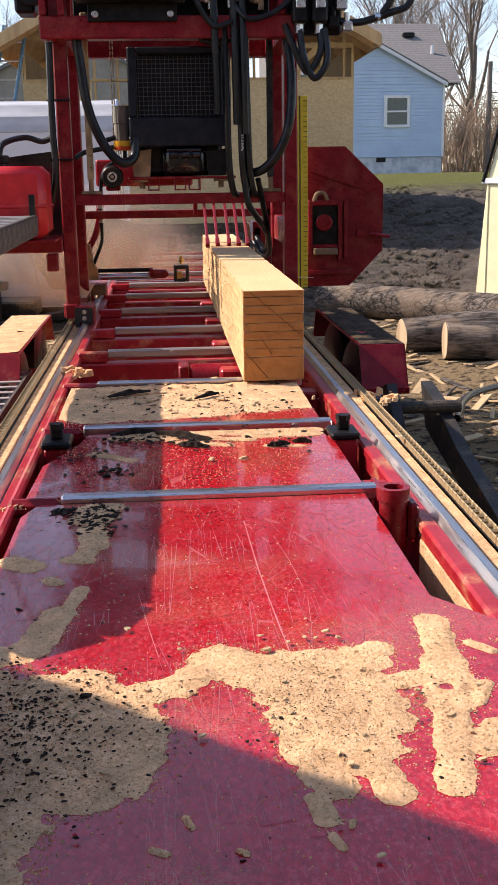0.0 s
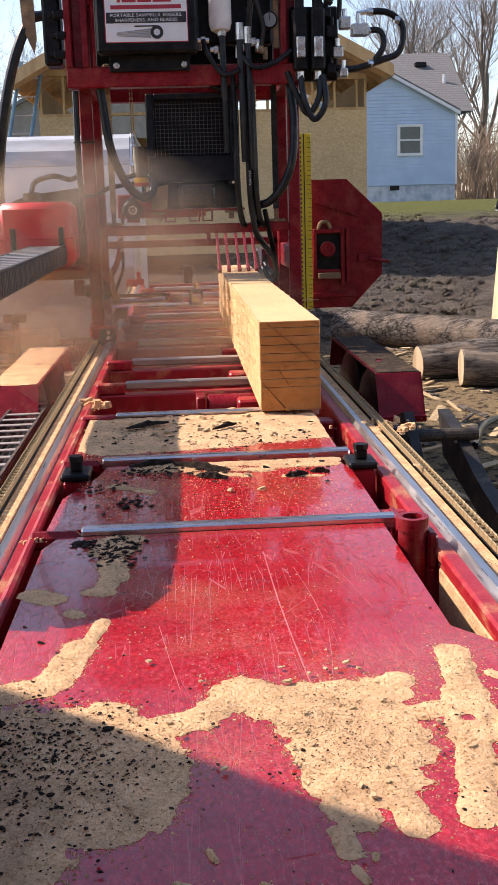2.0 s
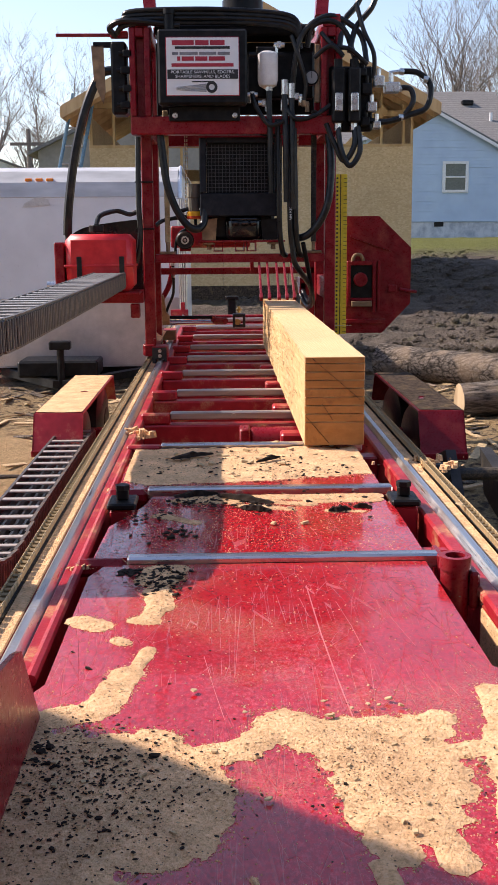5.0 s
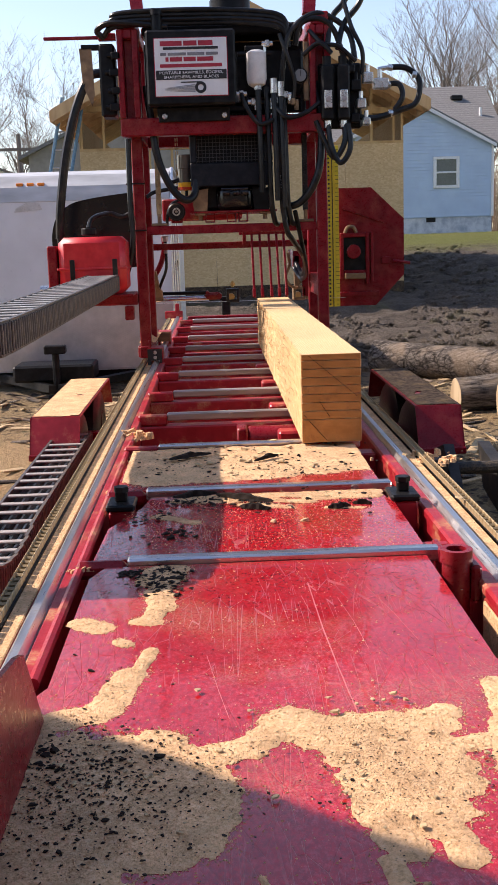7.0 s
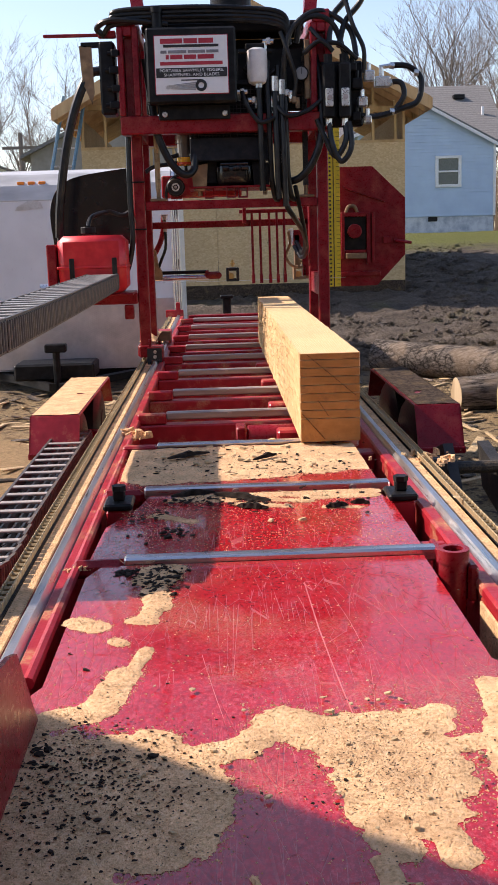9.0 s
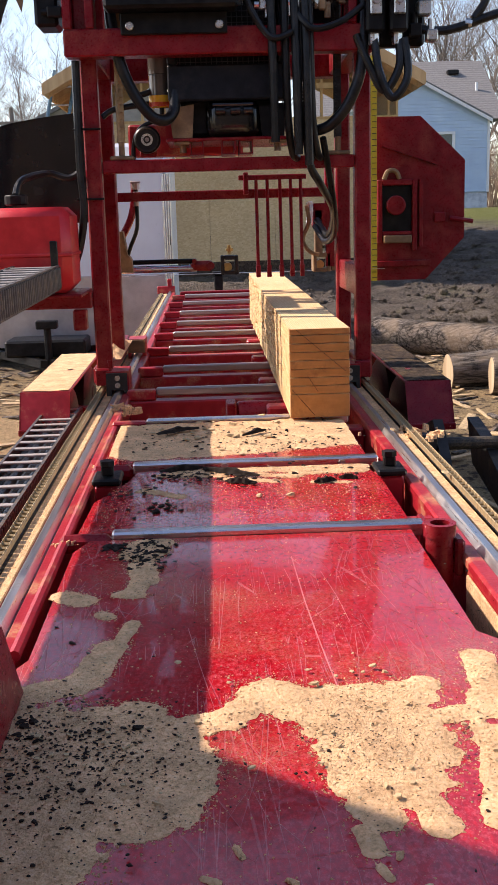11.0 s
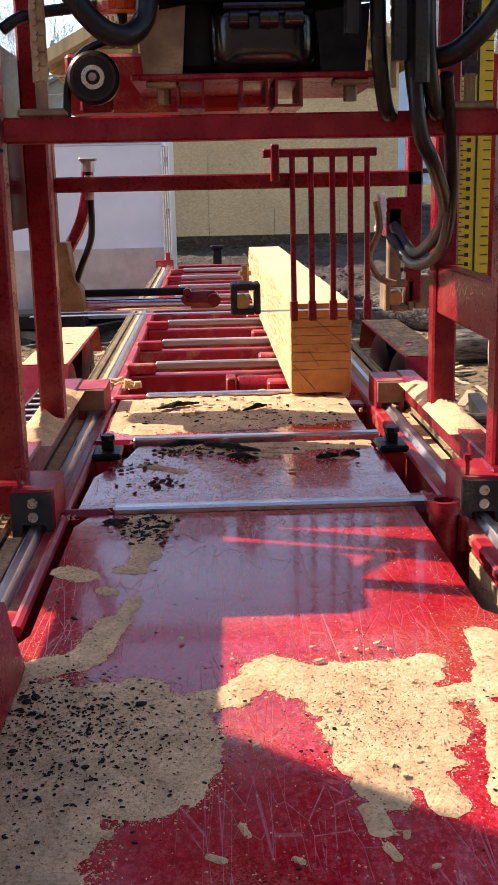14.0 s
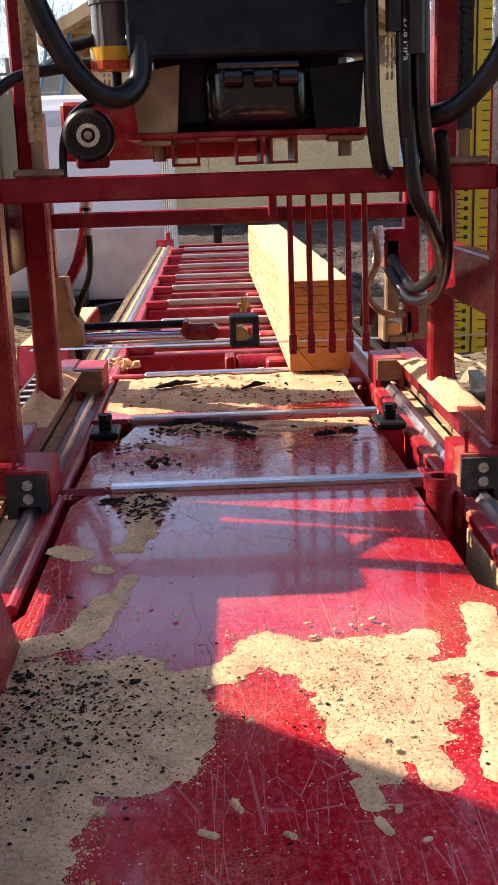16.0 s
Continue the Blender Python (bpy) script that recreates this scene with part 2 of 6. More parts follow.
def end_grain():
    m = Mat("end_grain_softwood")
    r = m.noise(9.0, 5, m.vec((1, 0, 3.5), (0, 0.5, 0)))
    c = m.ramp(r, [(0.3, (0.52, 0.22, 0.06)), (0.7, (0.64, 0.29, 0.09))])
    c = m.mix(1.0, c, m.ramp(m.noise(24.0, 5), [(0.3, 0.8), (0.7, 1.05)]), 'MULTIPLY')
    stain = m.ramp(m.noise(17.0, 6, m.vec((1, 1, 0.8)), 0.7), [(0.54, 0.0), (0.66, 0.55)])
    c = m.mix(stain, c, (0.26, 0.10, 0.04))
    band = m.ramp(m.island(), [(0.0, 0.80), (1.0, 1.10)])
    m.set(m.mix(1.0, c, band, 'MULTIPLY'), 0.8, spec=0.2).bump(m.noise(220.0, 3), 0.0008)
    return m.m


def ground_mat():
    """Bare earth with chips and sawdust near the mill, mud on the slope, grass beyond."""
    m = Mat("yard_ground")
    n1, n2 = m.noise(2.2, 8), m.noise(28.0, 6, rough=0.7)
    mud = m.ramp(n1, [(0.3, (0.095, 0.078, 0.064)), (0.7, (0.25, 0.205, 0.17))])
    mud = m.mix(1.0, mud, m.ramp(n2, [(0.3, 0.55), (0.7, 1.4)]), 'MULTIPLY')
    chips = m.ramp(m.noise(55.0, 5, m.vec((1, 2.2, 1)), 0.8), [(0.42, (0.30, 0.20, 0.10)), (0.6, (0.62, 0.46, 0.26))])
    bark = m.ramp(m.noise(13.0, 5), [(0.52, 0.0), (0.6, 1.0)])
    chips = m.mix(bark, chips, (0.10, 0.07, 0.05))
    grass = m.ramp(m.noise(22.0, 6, rough=0.8), [(0.3, (0.06, 0.075, 0.02)), (0.55, (0.21, 0.22, 0.065)), (0.75, (0.33, 0.29, 0.12))])
    x, y = m.axis(0), m.axis(1)
    edge = m.math('MULTIPLY', m.math('SUBTRACT', n1, 0.5), 5.0)
    near = m.ramp(m.math('MULTIPLY', m.math('ADD', m.math('SUBTRACT', y, 7.4), m.math('MULTIPLY', edge, 0.7)), 0.5), [(0.0, 1.0), (1.0, 0.0)])
    far = m.ramp(m.math('MULTIPLY', m.math('ADD', m.math('SUBTRACT', y, 24.0), edge), 0.3), [(0.0, 0.0), (1.0, 1.0)])
    tuft = m.ramp(m.noise(0.9, 5), [(0.58, 0.0), (0.72, 0.3)])
    c = m.mix(tuft, mud, grass)
    sand = m.ramp(m.noise(30.0, 6, rough=0.75), [(0.3, (0.46, 0.30, 0.15)), (0.7, (0.80, 0.55, 0.30))])
    c = m.mix(near, c, chips)
    spill = m.math('MULTIPLY', m.ramp(m.math('MULTIPLY', m.math('ADD', m.math('ADD', x, 3.6), m.math('MULTIPLY', edge, 0.2)), 0.4), [(0.0, 0.0), (0.4, 1.0)]), m.ramp(m.math('MULTIPLY', m.math('ADD', y, m.math('MULTIPLY', edge, 0.6)), 0.14), [(0.75, 1.0), (0.95, 0.0)]))
    c = m.mix(m.math('MULTIPLY', spill, m.math('MULTIPLY', m.ramp(m.math('ADD', x, m.math('MULTIPLY', edge, 0.25)), [(0.05, 1.0), (0.75, 0.0)]), 0.85)), c, sand)
    c = m.mix(far, c, grass)
    m.set(c, 0.95, spec=0.15).bump(m.math('ADD', m.noise(9.0, 8, rough=0.7), m.math('MULTIPLY', n2, 0.9)), 0.16, 1.0)
    return m.m


def bark_mat():
    m = Mat("grey_log_bark")
    v = m.voronoi(16.0, 'DISTANCE_TO_EDGE', m.vec((0.18, 1, 1)))
    n = m.noise(48.0, 8, m.vec((0.13, 1, 1)), 0.75)
    c = m.ramp(n, [(0.38, (0.035, 0.028, 0.024)), (0.62, (0.31, 0.26, 0.215))])
    c = m.mix(m.ramp(v, [(0.0, 0.8), (0.12, 0.0)]), c, (0.025, 0.020, 0.016))
    patch = m.ramp(m.noise(3.5, 5), [(0.5, 0.0), (0.62, 0.6)])
    c = m.mix(patch, c, (0.36, 0.27, 0.19))
    m.set(c, 0.95, spec=0.15).bump(m.math('ADD', m.math('MULTIPLY', v, 0.5), n), 0.025, 1.0)
    return m.m


def osb_mat():
    m = Mat("strand_board")
    v = m.voronoi(26.0, 'F1', m.vec((1.0, 1, 1.7)), "Color")
    b = m.n.new("ShaderNodeRGBToBW")
    m.link(v, b.inputs[0])
    c = m.ramp(b.outputs[0], [(0.2, (0.52, 0.37, 0.19)), (0.55, (0.58, 0.42, 0.225)), (0.9, (0.63, 0.47, 0.27))])
    blot = m.ramp(m.noise(6.0, 6, rough=0.7), [(0.64, 0.0), (0.70, 0.75)])
    c = m.mix(blot, c, (0.17, 0.10, 0.045))
    c = m.mix(1.0, c, m.ramp(m.noise(0.9, 3), [(0.3, 0.85), (0.7, 1.05)]), 'MULTIPLY')
    m.set(c, 0.85, spec=0.2).bump(b.outputs[0], 0.002)
    return m.m


def lumber_mat(name, a, b):
    m = Mat(name)
    g = m.noise(8.0, 6, m.vec((1, 1, 0.15)))
    c = m.ramp(g, [(0.3, a), (0.7, b)])
    c = m.mix(1.0, c, m.ramp(m.island(), [(0.0, 0.8), (1.0, 1.1)]), 'MULTIPLY')
    m.set(c, 0.8, spec=0.2).bump(g, 0.002)
    return m.m


def tread_plate():
    m = Mat("aluminium_tread_plate")
    a = m.voronoi(34.0, 'F1', m.vec((1, 1, 2.0), (0, 0.78, 0)), rand=0.0)
    c = m.ramp(m.noise(7.0, 5), [(0.3, (0.42, 0.40, 0.40)), (0.7, (0.58, 0.55, 0.54))])
    m.set(c, 0.38, 0.75).bump(m.ramp(a, [(0.2, 1.0), (0.40, 0.0)]), 0.003, 0.6)
    return m.m


def siding_mat():
    m = Mat("blue_vinyl_siding")
    c = m.ramp(m.noise(1.7, 4), [(0.3, (0.40, 0.51, 0.66)), (0.7, (0.47, 0.59, 0.73))])
    m.set(c, 0.55).bump(m.noise(30.0, 3, m.vec((0.3, 1, 1))), 0.001)
    return m.m


def block_mat():
    m = Mat("whitewashed_block")
    c = m.ramp(m.noise(3.0, 7, rough=0.7), [(0.35, (0.34, 0.37, 0.42)), (0.6, (0.62, 0.64, 0.66))])
    m.set(c, 0.9).bump(m.noise(20.0, 4), 0.01)
    return m.m


def shingle_mat():
    m = Mat("grey_roof_shingle")
    r = m.wave(3.2, 0.4, None, 'Z', 2)
    c = m.ramp(m.noise(16.0, 5), [(0.3, (0.13, 0.125, 0.12)), (0.7, (0.23, 0.22, 0.21))])
    c = m.mix(m.ramp(r, [(0.0, 0.4), (0.2, 0.0)]), c, (0.08, 0.08, 0.08))
    m.set(c, 0.92).bump(r, 0.01)
    return m.m


RED = plain("red_enamel", (0.215, 0.002, 0.009), 0.30, var=0.22, spec=0.28, dust=0.14)
RED_DUSTY = plain("dusty_red_enamel", (0.36, 0.008, 0.017), 0.4, var=0.2, spec=0.45, dust=0.85)
RED_PLATE = red_plate()
RED_TANK = plain("bright_red_plastic", (0.62, 0.014, 0.020), 0.38, var=0.12, dust=0.1)
STEEL = plain("polished_wear_steel", (0.62, 0.58, 0.57), 0.30, 1.0, var=0.30, scale=30, bump=0.0002, dust=0.05, stretch=(0.05, 1, 1))
DULL_STEEL = plain("scaled_steel", (0.46, 0.40, 0.37), 0.45, 0.8, var=0.35, scale=24, bump=0.0003, dust=0.35, stretch=(0.08, 1, 1))
RAIL_STEEL = plain("worn_rail_steel", (0.60, 0.57, 0.56), 0.33, 1.0, var=0.30, scale=30, bump=0.0002, dust=0.30, stretch=(1, 0.03, 1))
CHROME = plain("chrome_rod", (0.75, 0.75, 0.76), 0.1, 1.0, var=0.05)
ZINC = plain("zinc_fitting", (0.62, 0.62, 0.60), 0.3, 1.0, var=0.2)
BLACK = plain("black_paint", (0.004, 0.004, 0.0045), 0.42, var=0.3, spec=0.18, dust=0.02)
BLACK_GLOSS = plain("gloss_black_paint", (0.005, 0.005, 0.006), 0.14, var=0.2)
NAVY = plain("dark_blue_grey_panel", (0.006, 0.008, 0.013), 0.45, var=0.2, spec=0.2, dust=0.03)
RUBBER = plain("black_rubber_hose", (0.005, 0.005, 0.0055), 0.34, var=0.3, bump=0.0006, spec=0.32, dust=0.05)
GREASE = plain("greased_black_steel", (0.014, 0.012, 0.011), 0.65, 0.0, var=0.4, dust=0.25)
CHAIN_GOLD = plain("dusty_chain_steel", (0.42, 0.31, 0.17), 0.55, 0.55, var=0.35, dust=0.5)
CHAIN_PLASTIC = plain("weathered_black_nylon", (0.06, 0.052, 0.046), 0.55, var=0.3, dust=0.3)
ROOF_GREY = plain("chalky_white_roof_edge", (0.48, 0.48, 0.48), 0.45, var=0.22, scale=6, stretch=(0.3, 1, 1))
SMOKE = plain("smoked_filter_glass", (0.10, 0.085, 0.075), 0.12, 0.3, var=0.25, scale=8, bump=0)
DUSTED = plain("sawdust_caked_steel", (0.30, 0.17, 0.08), 0.85, var=0.45, scale=22, bump=0.004, dust=0.7)
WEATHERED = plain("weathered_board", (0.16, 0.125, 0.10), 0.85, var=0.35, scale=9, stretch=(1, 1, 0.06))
GRILLE = plain("grey_wire_grille", (0.055, 0.055, 0.06), 0.4, var=0.2)
CHAIN_RUNG = plain("pale_dusty_nylon", (0.34, 0.31, 0.28), 0.45, var=0.25)
TAN = plain("dusty_and_sunlit_tan_metal", (0.24, 0.15, 0.08), 0.6, 0.3, var=0.3, dust=0.6)
BRASSY = plain("brass_fitting", (0.50, 0.36, 0.14), 0.35, 0.9, var=0.25)
YELLOW = plain("yellow_scale_paint", (0.78, 0.60, 0.03), 0.45, var=0.1)
DIAL_GREY = plain("grey_dial_face", (0.22, 0.22, 0.22), 0.4, var=0.1, bump=0)
TAUPE = plain("taupe_block_wall", (0.27, 0.24, 0.21), 0.9, var=0.15, scale=3)
INK = plain("black_ink", (0.015, 0.015, 0.015), 0.6, var=0.1, bump=0)
RED_INK = plain("red_ink", (0.40, 0.02, 0.04), 0.6, var=0.1, bump=0)
SIGN_WHITE = plain("white_sign_sheet", (0.78, 0.77, 0.76), 0.4, var=0.04, bump=0)
FUEL = plain("amber_fuel_bowl", (0.85, 0.42, 0.02), 0.12, var=0.2)
FUEL_RED = plain("red_filter_ring", (0.65, 0.06, 0.01), 0.25, var=0.2)
FILTER_WHITE = plain("milky_filter_bowl", (0.70, 0.68, 0.66), 0.3, var=0.1)
WHITE_TRIM = plain("white_trim", (0.72, 0.72, 0.72), 0.5, var=0.08)
TRAILER_WHITE = plain("white_trailer_skin", (0.66, 0.66, 0.67), 0.35, var=0.06, scale=3)
ALU = plain("brushed_aluminium", (0.60, 0.60, 0.61), 0.35, 0.9, var=0.15)
AMBER = plain("amber_marker_lens", (0.75, 0.22, 0.03), 0.2, var=0.1)
DARK_IN = plain("dark_interior", (0.03, 0.026, 0.022), 0.9, var=0.3)
GLASS = plain("dark_window_glass", (0.10, 0.115, 0.105), 0.25, var=0.1, bump=0)
SHED_YELLOW = plain("pale_cream_metal_siding", (0.84, 0.78, 0.48), 0.5, var=0.08, scale=4)
SAWDUST = sawdust_mat()
LITTER = plain("bark_and_sawdust_litter", (0.055, 0.038, 0.027), 0.95, var=0.7, scale=55, bump=0.008, spec=0.1, dust=0.3)
BEAM = beam_mat()
BEAM_END = end_grain()
GROUND = ground_mat()
BARK = bark_mat()
LOG_END = lumber_mat("cut_log_end", (0.34, 0.24, 0.14), (0.60, 0.47, 0.31))
OSB = osb_mat()
LUMBER = lumber_mat("yellow_framing_lumber", (0.42, 0.26, 0.11), (0.62, 0.43, 0.21))
DECKING = lumber_mat("roof_sheathing_boards", (0.44, 0.27, 0.13), (0.62, 0.42, 0.22))
TREAD = tread_plate()
SIDING = siding_mat()
BLOCK = block_mat()
SHINGLE = shingle_mat()
BRUSH = plain("brown_winter_brush", (0.24, 0.17, 0.115), 0.9, var=0.3, scale=1.5, bump=0)
TWIG = plain("grey_brown_twigs", (0.17, 0.14, 0.12), 0.9, var=0.25, bump=0)
BARK_CHIP = plain("dark_bark_scrap", (0.022, 0.015, 0.011), 0.95, var=0.5, scale=60, spec=0.08)
CHIP_PALE = plain("pale_wood_splinter", (0.48, 0.34, 0.18), 0.9, var=0.3, scale=60)


# ---- ground: one sheet from the yard up the slope to the horizon ----
def ground_height(x, y):
    s = max(0.0, min(1.0, (y - 10.5) / 24.0))
    h = -0.15 + 1.45 * s * s * (3 - 2 * s)
    if y > 36:
        h -= 0.03 * min(y - 36, 60) * 0.3
    side = max(0.0, min(1.0, (x - 1.0) / 6.0))
    h += 0.22 * side * max(0.0, min(1.0, (y - 11.0) / 5.0)) * (1 - s)
    rough = 0.03 + 0.06 * max(0.0, min(1.0, (y - 8) / 2)) * max(0.0, min(1.0, (27 - y) / 6))
    return h + rough * (noise.noise((x * 1.3, y * 1.1, 0)) + 0.7 * noise.noise((x * 3.1, y * 2.6, 3)) + 0.4 * noise.noise((x * 7, y * 6, 6)))


def ground():
    xs = sorted({*np.round(np.linspace(-5, 12, 230), 3), *np.round(np.linspace(-60, 90, 60), 1), -900, -300, 300, 900})
    ys = sorted({*np.round(np.linspace(-4, 14, 140), 3), *np.round(np.linspace(14.1, 30, 150), 2), *np.round(np.linspace(30.5, 60, 40), 2), -900, -200, -30, 100, 200, 500, 2000})
    nx = len(xs)
    verts = [(x, y, ground_height(x, y)) for y in ys for x in xs]
    faces = [(j * nx + i, j * nx + i + 1, (j + 1) * nx + i + 1, (j + 1) * nx + i) for j in range(len(ys) - 1) for i in range(nx - 1)]
    m = Mesh()
    m.v, m.f = verts, faces
    single("ground", m, GROUND, "muddy yard with wood chips rising to winter grass", "ground", kind="structure", smooth=True)


ground()


# ---- blue house on the rise ----
def blue_house():
    h = thing("house", "light blue sided house with grey shingle roof", "house")
    y, x0, x1, base = 36.0, 5.0, 9.8, 1.0
    apex = (7.35, 5.56)
    m = Mesh()
    z = 1.88
    step = 0.115
    while z < 5.6:
        zt = min(z + step, 5.6)

        def lim(zz):
            l = x0 if zz < 4.75 else x0 + (zz - 4.75) / (5.62 - 4.75) * (apex[0] - x0)
            r = x1 if zz < 4.40 else x1 - (zz - 4.40) / (5.62 - 4.40) * (x1 - apex[0])
            return l, r
        l0, r0 = lim(z)
        l1, r1 = lim(zt)
        m.add([(l0, y - 0.022, z), (r0, y - 0.022, z), (r1, y, zt), (l1, y, zt), (l0, y + 0.02, z), (r0, y + 0.02, z)],
              [(0, 1, 2, 3), (4, 5, 1, 0)])
        z = zt
    part("siding", m, SIDING, h)
    part("wall", Mesh().prism([(x0, 1.85), (x1, 1.85), (x1, 4.40), (apex[0], 5.6), (x0, 4.7)], "y", y + 0.02, y + 8.0), SIDING, h)
    part("foundation", Mesh().box(x0, x1 - 0.02, y + 0.03, y + 7.9, base - 0.6, 1.89, 0.01), BLOCK, h, "whitewashed block foundation")
    part("vent", Mesh().box(7.45, 7.78, y + 0.005, y + 0.05, 1.70, 1.86, 0.01), BLACK, h, "dark foundation vent")
    r = Mesh()
    r.prism([(x1 + 0.08, 4.28), (apex[0], 5.62), (apex[0], 5.74), (x1 + 0.08, 4.40)], "y", y - 0.18, y + 2.5)
    r.prism([(x0 - 0.2, 4.66), (apex[0], 5.62), (apex[0], 5.74), (x0 - 0.2, 4.78)], "y", y - 0.18, y + 2.5)
    part("roof", r, SHINGLE, h)
    rk = Mesh().prism([(x1 + 0.08, 4.20), (apex[0], 5.56), (apex[0], 5.68), (x1 + 0.08, 4.32)], "y", y - 0.22, y - 0.19)
    rk.prism([(x0 - 0.2, 4.60), (apex[0], 5.56), (apex[0], 5.68), (x0 - 0.2, 4.72)], "y", y - 0.22, y - 0.19)
    part("rake_board", rk, WHITE_TRIM, h)
    b = Mesh()
    b.add([(3.9, 38.0, 4.5), (10.95, 38.0, 4.5), (10.95, 42.0, 7.05), (3.9, 42.0, 7.05), (3.9, 42.0, 4.5), (10.95, 42.0, 4.5)], [(0, 1, 2, 3), (1, 5, 2), (0, 3, 4), (0, 4, 5, 1), (3, 2, 5, 4)])
    main = part("main_roof", b, SHINGLE, h)
    part("roof_vent", Mesh().box(9.4, 9.85, 40.9, 41.2, 6.42, 6.6, 0.03), BLACK, main, "dark roof vent")
    part("vent_pipe", Mesh().cyl((10.3, 39.9, 5.6), (10.3, 39.9, 6.0), 0.06, 8), WHITE_TRIM, main, "white vent pipe")
    w = Mesh()
    cx, cz, ww, wh = 8.15, 3.40, 0.92, 1.08
    for a in ((cx - ww / 2, cx - ww / 2 + .11, cz - wh / 2 + .1, cz + wh / 2 - .1), (cx + ww / 2 - .11, cx + ww / 2, cz - wh / 2 + .1, cz + wh / 2 - .1),
              (cx - ww / 2, cx + ww / 2, cz + wh / 2 - .1, cz + wh / 2), (cx - ww / 2, cx + ww / 2, cz - wh / 2, cz - wh / 2 + .1),
              (cx - ww / 2 + .11, cx + ww / 2 - .11, cz - .03, cz + .03)):
        w.box(a[0], a[1], y - 0.07, y + 0.0, a[2], a[3], 0.01)
    win = part("window", w, WHITE_TRIM, h, "white-framed sash window")
    part("pane", Mesh().box(cx - ww / 2 + .08, cx + ww / 2 - .08, y - 0.035, y - 0.02, cz + .03, cz + wh / 2 - .08, 0.002), GLASS, win)
    part("pane", Mesh().box(cx - ww / 2 + .08, cx + ww / 2 - .08, y - 0.03, y - 0.015, cz - wh / 2 + .08, cz - .03, 0.002), GLASS, win)
    part("corner_trim", Mesh().box(x1 - 0.06, x1 + 0.03, y - 0.04, y + 0.02, 1.86, 4.38, 0.005), WHITE_TRIM, h)


blue_house()


# ---- house being framed, sheathed in strand board ----
def framed_house():
    h = thing("timber_house", "unfinished timber house sheathed in strand board", "house")
    y, x0, x1, zb, zt = 18.0, -2.48, 3.48, 0.30, 2.96
    for k, xa in enumerate(np.arange(x0, x1, 1.22)):
        xb = min(xa + 1.214, x1)
        lo = zb
        if k == 1:
            part("sheathing", Mesh().box(xa, xb, y, y + 0.012, lo, 2.15, 0.001), OSB, h)
        else:
            part("sheathing", Mesh().box(xa, xb, y, y + 0.012, lo, zt, 0.001), OSB, h)
    part("sill", Mesh().box(x0, x1, y - 0.01, y + 0.2, 0.1, 0.44, 0.01), LITTER, h, "earth-stained footing")
    apex = (0.5, 5.35)
    slope = (apex[1] - 3.75) / (apex[0] - x0)

    def top(x):
        return apex[1] - abs(x - apex[0]) * slope - 0.14
    for x in list(np.arange(x0 + 0.02, x1, 0.41)) + [x1 - 0.045]:
        part("stud", Mesh().box(x, x + 0.045, y + 0.014, y + 0.105, zb + 0.2, top(x), 0.003), LUMBER, h)
    part("plate", Mesh().box(x0, x1, y - 0.002, y + 0.1, zt, zt + 0.05, 0.003), LUMBER, h)
    part("plate", Mesh().box(x0, x0 + 1.15, y + 0.0, y + 0.11, 3.66, 3.76, 0.003), LUMBER, h)
    part("plate", Mesh().box(x1 - 1.5, x1, y + 0.0, y + 0.11, 3.5, 3.60, 0.003), LUMBER, h)
    part("brace", Mesh().add([(2.2, y - 0.03, 2.99), (2.32, y - 0.03, 2.99), (3.0, y - 0.03, 3.6), (2.9, y - 0.03, 3.68), (2.2, y + 0.012, 2.99), (2.32, y + 0.012, 2.99), (3.0, y + 0.012, 3.6), (2.9, y + 0.012, 3.68)],
                             [(0, 1, 2, 3), (7, 6, 5, 4), (0, 4, 5, 1), (1, 5, 6, 2), (2, 6, 7, 3), (3, 7, 4, 0)]), LUMBER, h)
    part("header", Mesh().box(x0 + 1.22, x0 + 2.44, y - 0.01, y + 0.09, 2.14, 2.36, 0.003), LUMBER, h)
    ly = y - 1.0
    for sx, xe in ((-1, x0 - 0.34), (1, x1 + 0.28)):
        za = apex[1] - abs(xe - apex[0]) * slope
        nb = 14
        for i in range(nb):
            ya, yb = ly + i * 0.55, ly + i * 0.55 + 0.535
            part("roof_board", Mesh().prism([(xe, za), (apex[0], apex[1]), (apex[0], apex[1] + 0.025), (xe, za + 0.025)], "y", ya, yb), DECKING, h)
        part("barge_board", Mesh().prism([(xe, za - 0.19), (apex[0], apex[1] - 0.19), (apex[0], apex[1] + 0.03), (xe, za + 0.03)], "y", ly - 0.035, ly - 0.004), DECKING, h)
        part("eave_board", Mesh().box(min(xe, xe + sx * 0.03), max(xe, xe + sx * 0.03), ly, ly + 7.6, za - 0.17, za + 0.02, 0.004), DECKING, h)
        for i in range(8):
            ya = ly + i * 0.61 + 0.01
            part("rafter", Mesh().prism([(xe, za - 0.15), (apex[0], apex[1] - 0.15), (apex[0], apex[1] - 0.003), (xe, za - 0.003)], "y", ya, ya + 0.045), DECKING, h)
    part("side_wall", Mesh().box(x1 - 0.012, x1, y + 0.02, y + 7, zb, 3.55, 0.002), OSB, h)
    part("side_wall", Mesh().box(x0, x0 + 0.012, y + 0.02, y + 7, zb, 3.55, 0.002), OSB, h)
    part("back_wall", Mesh().box(x0 + .02, x1 - .02, y + 6.9, y + 6.95, zb, 3.0, 0.002), OSB, h)
    part("floor", Mesh().box(x0 + .02, x1 - .02, y + 0.2, y + 6.9, 0.4, 0.5, 0.01), DARK_IN, h)


framed_house()


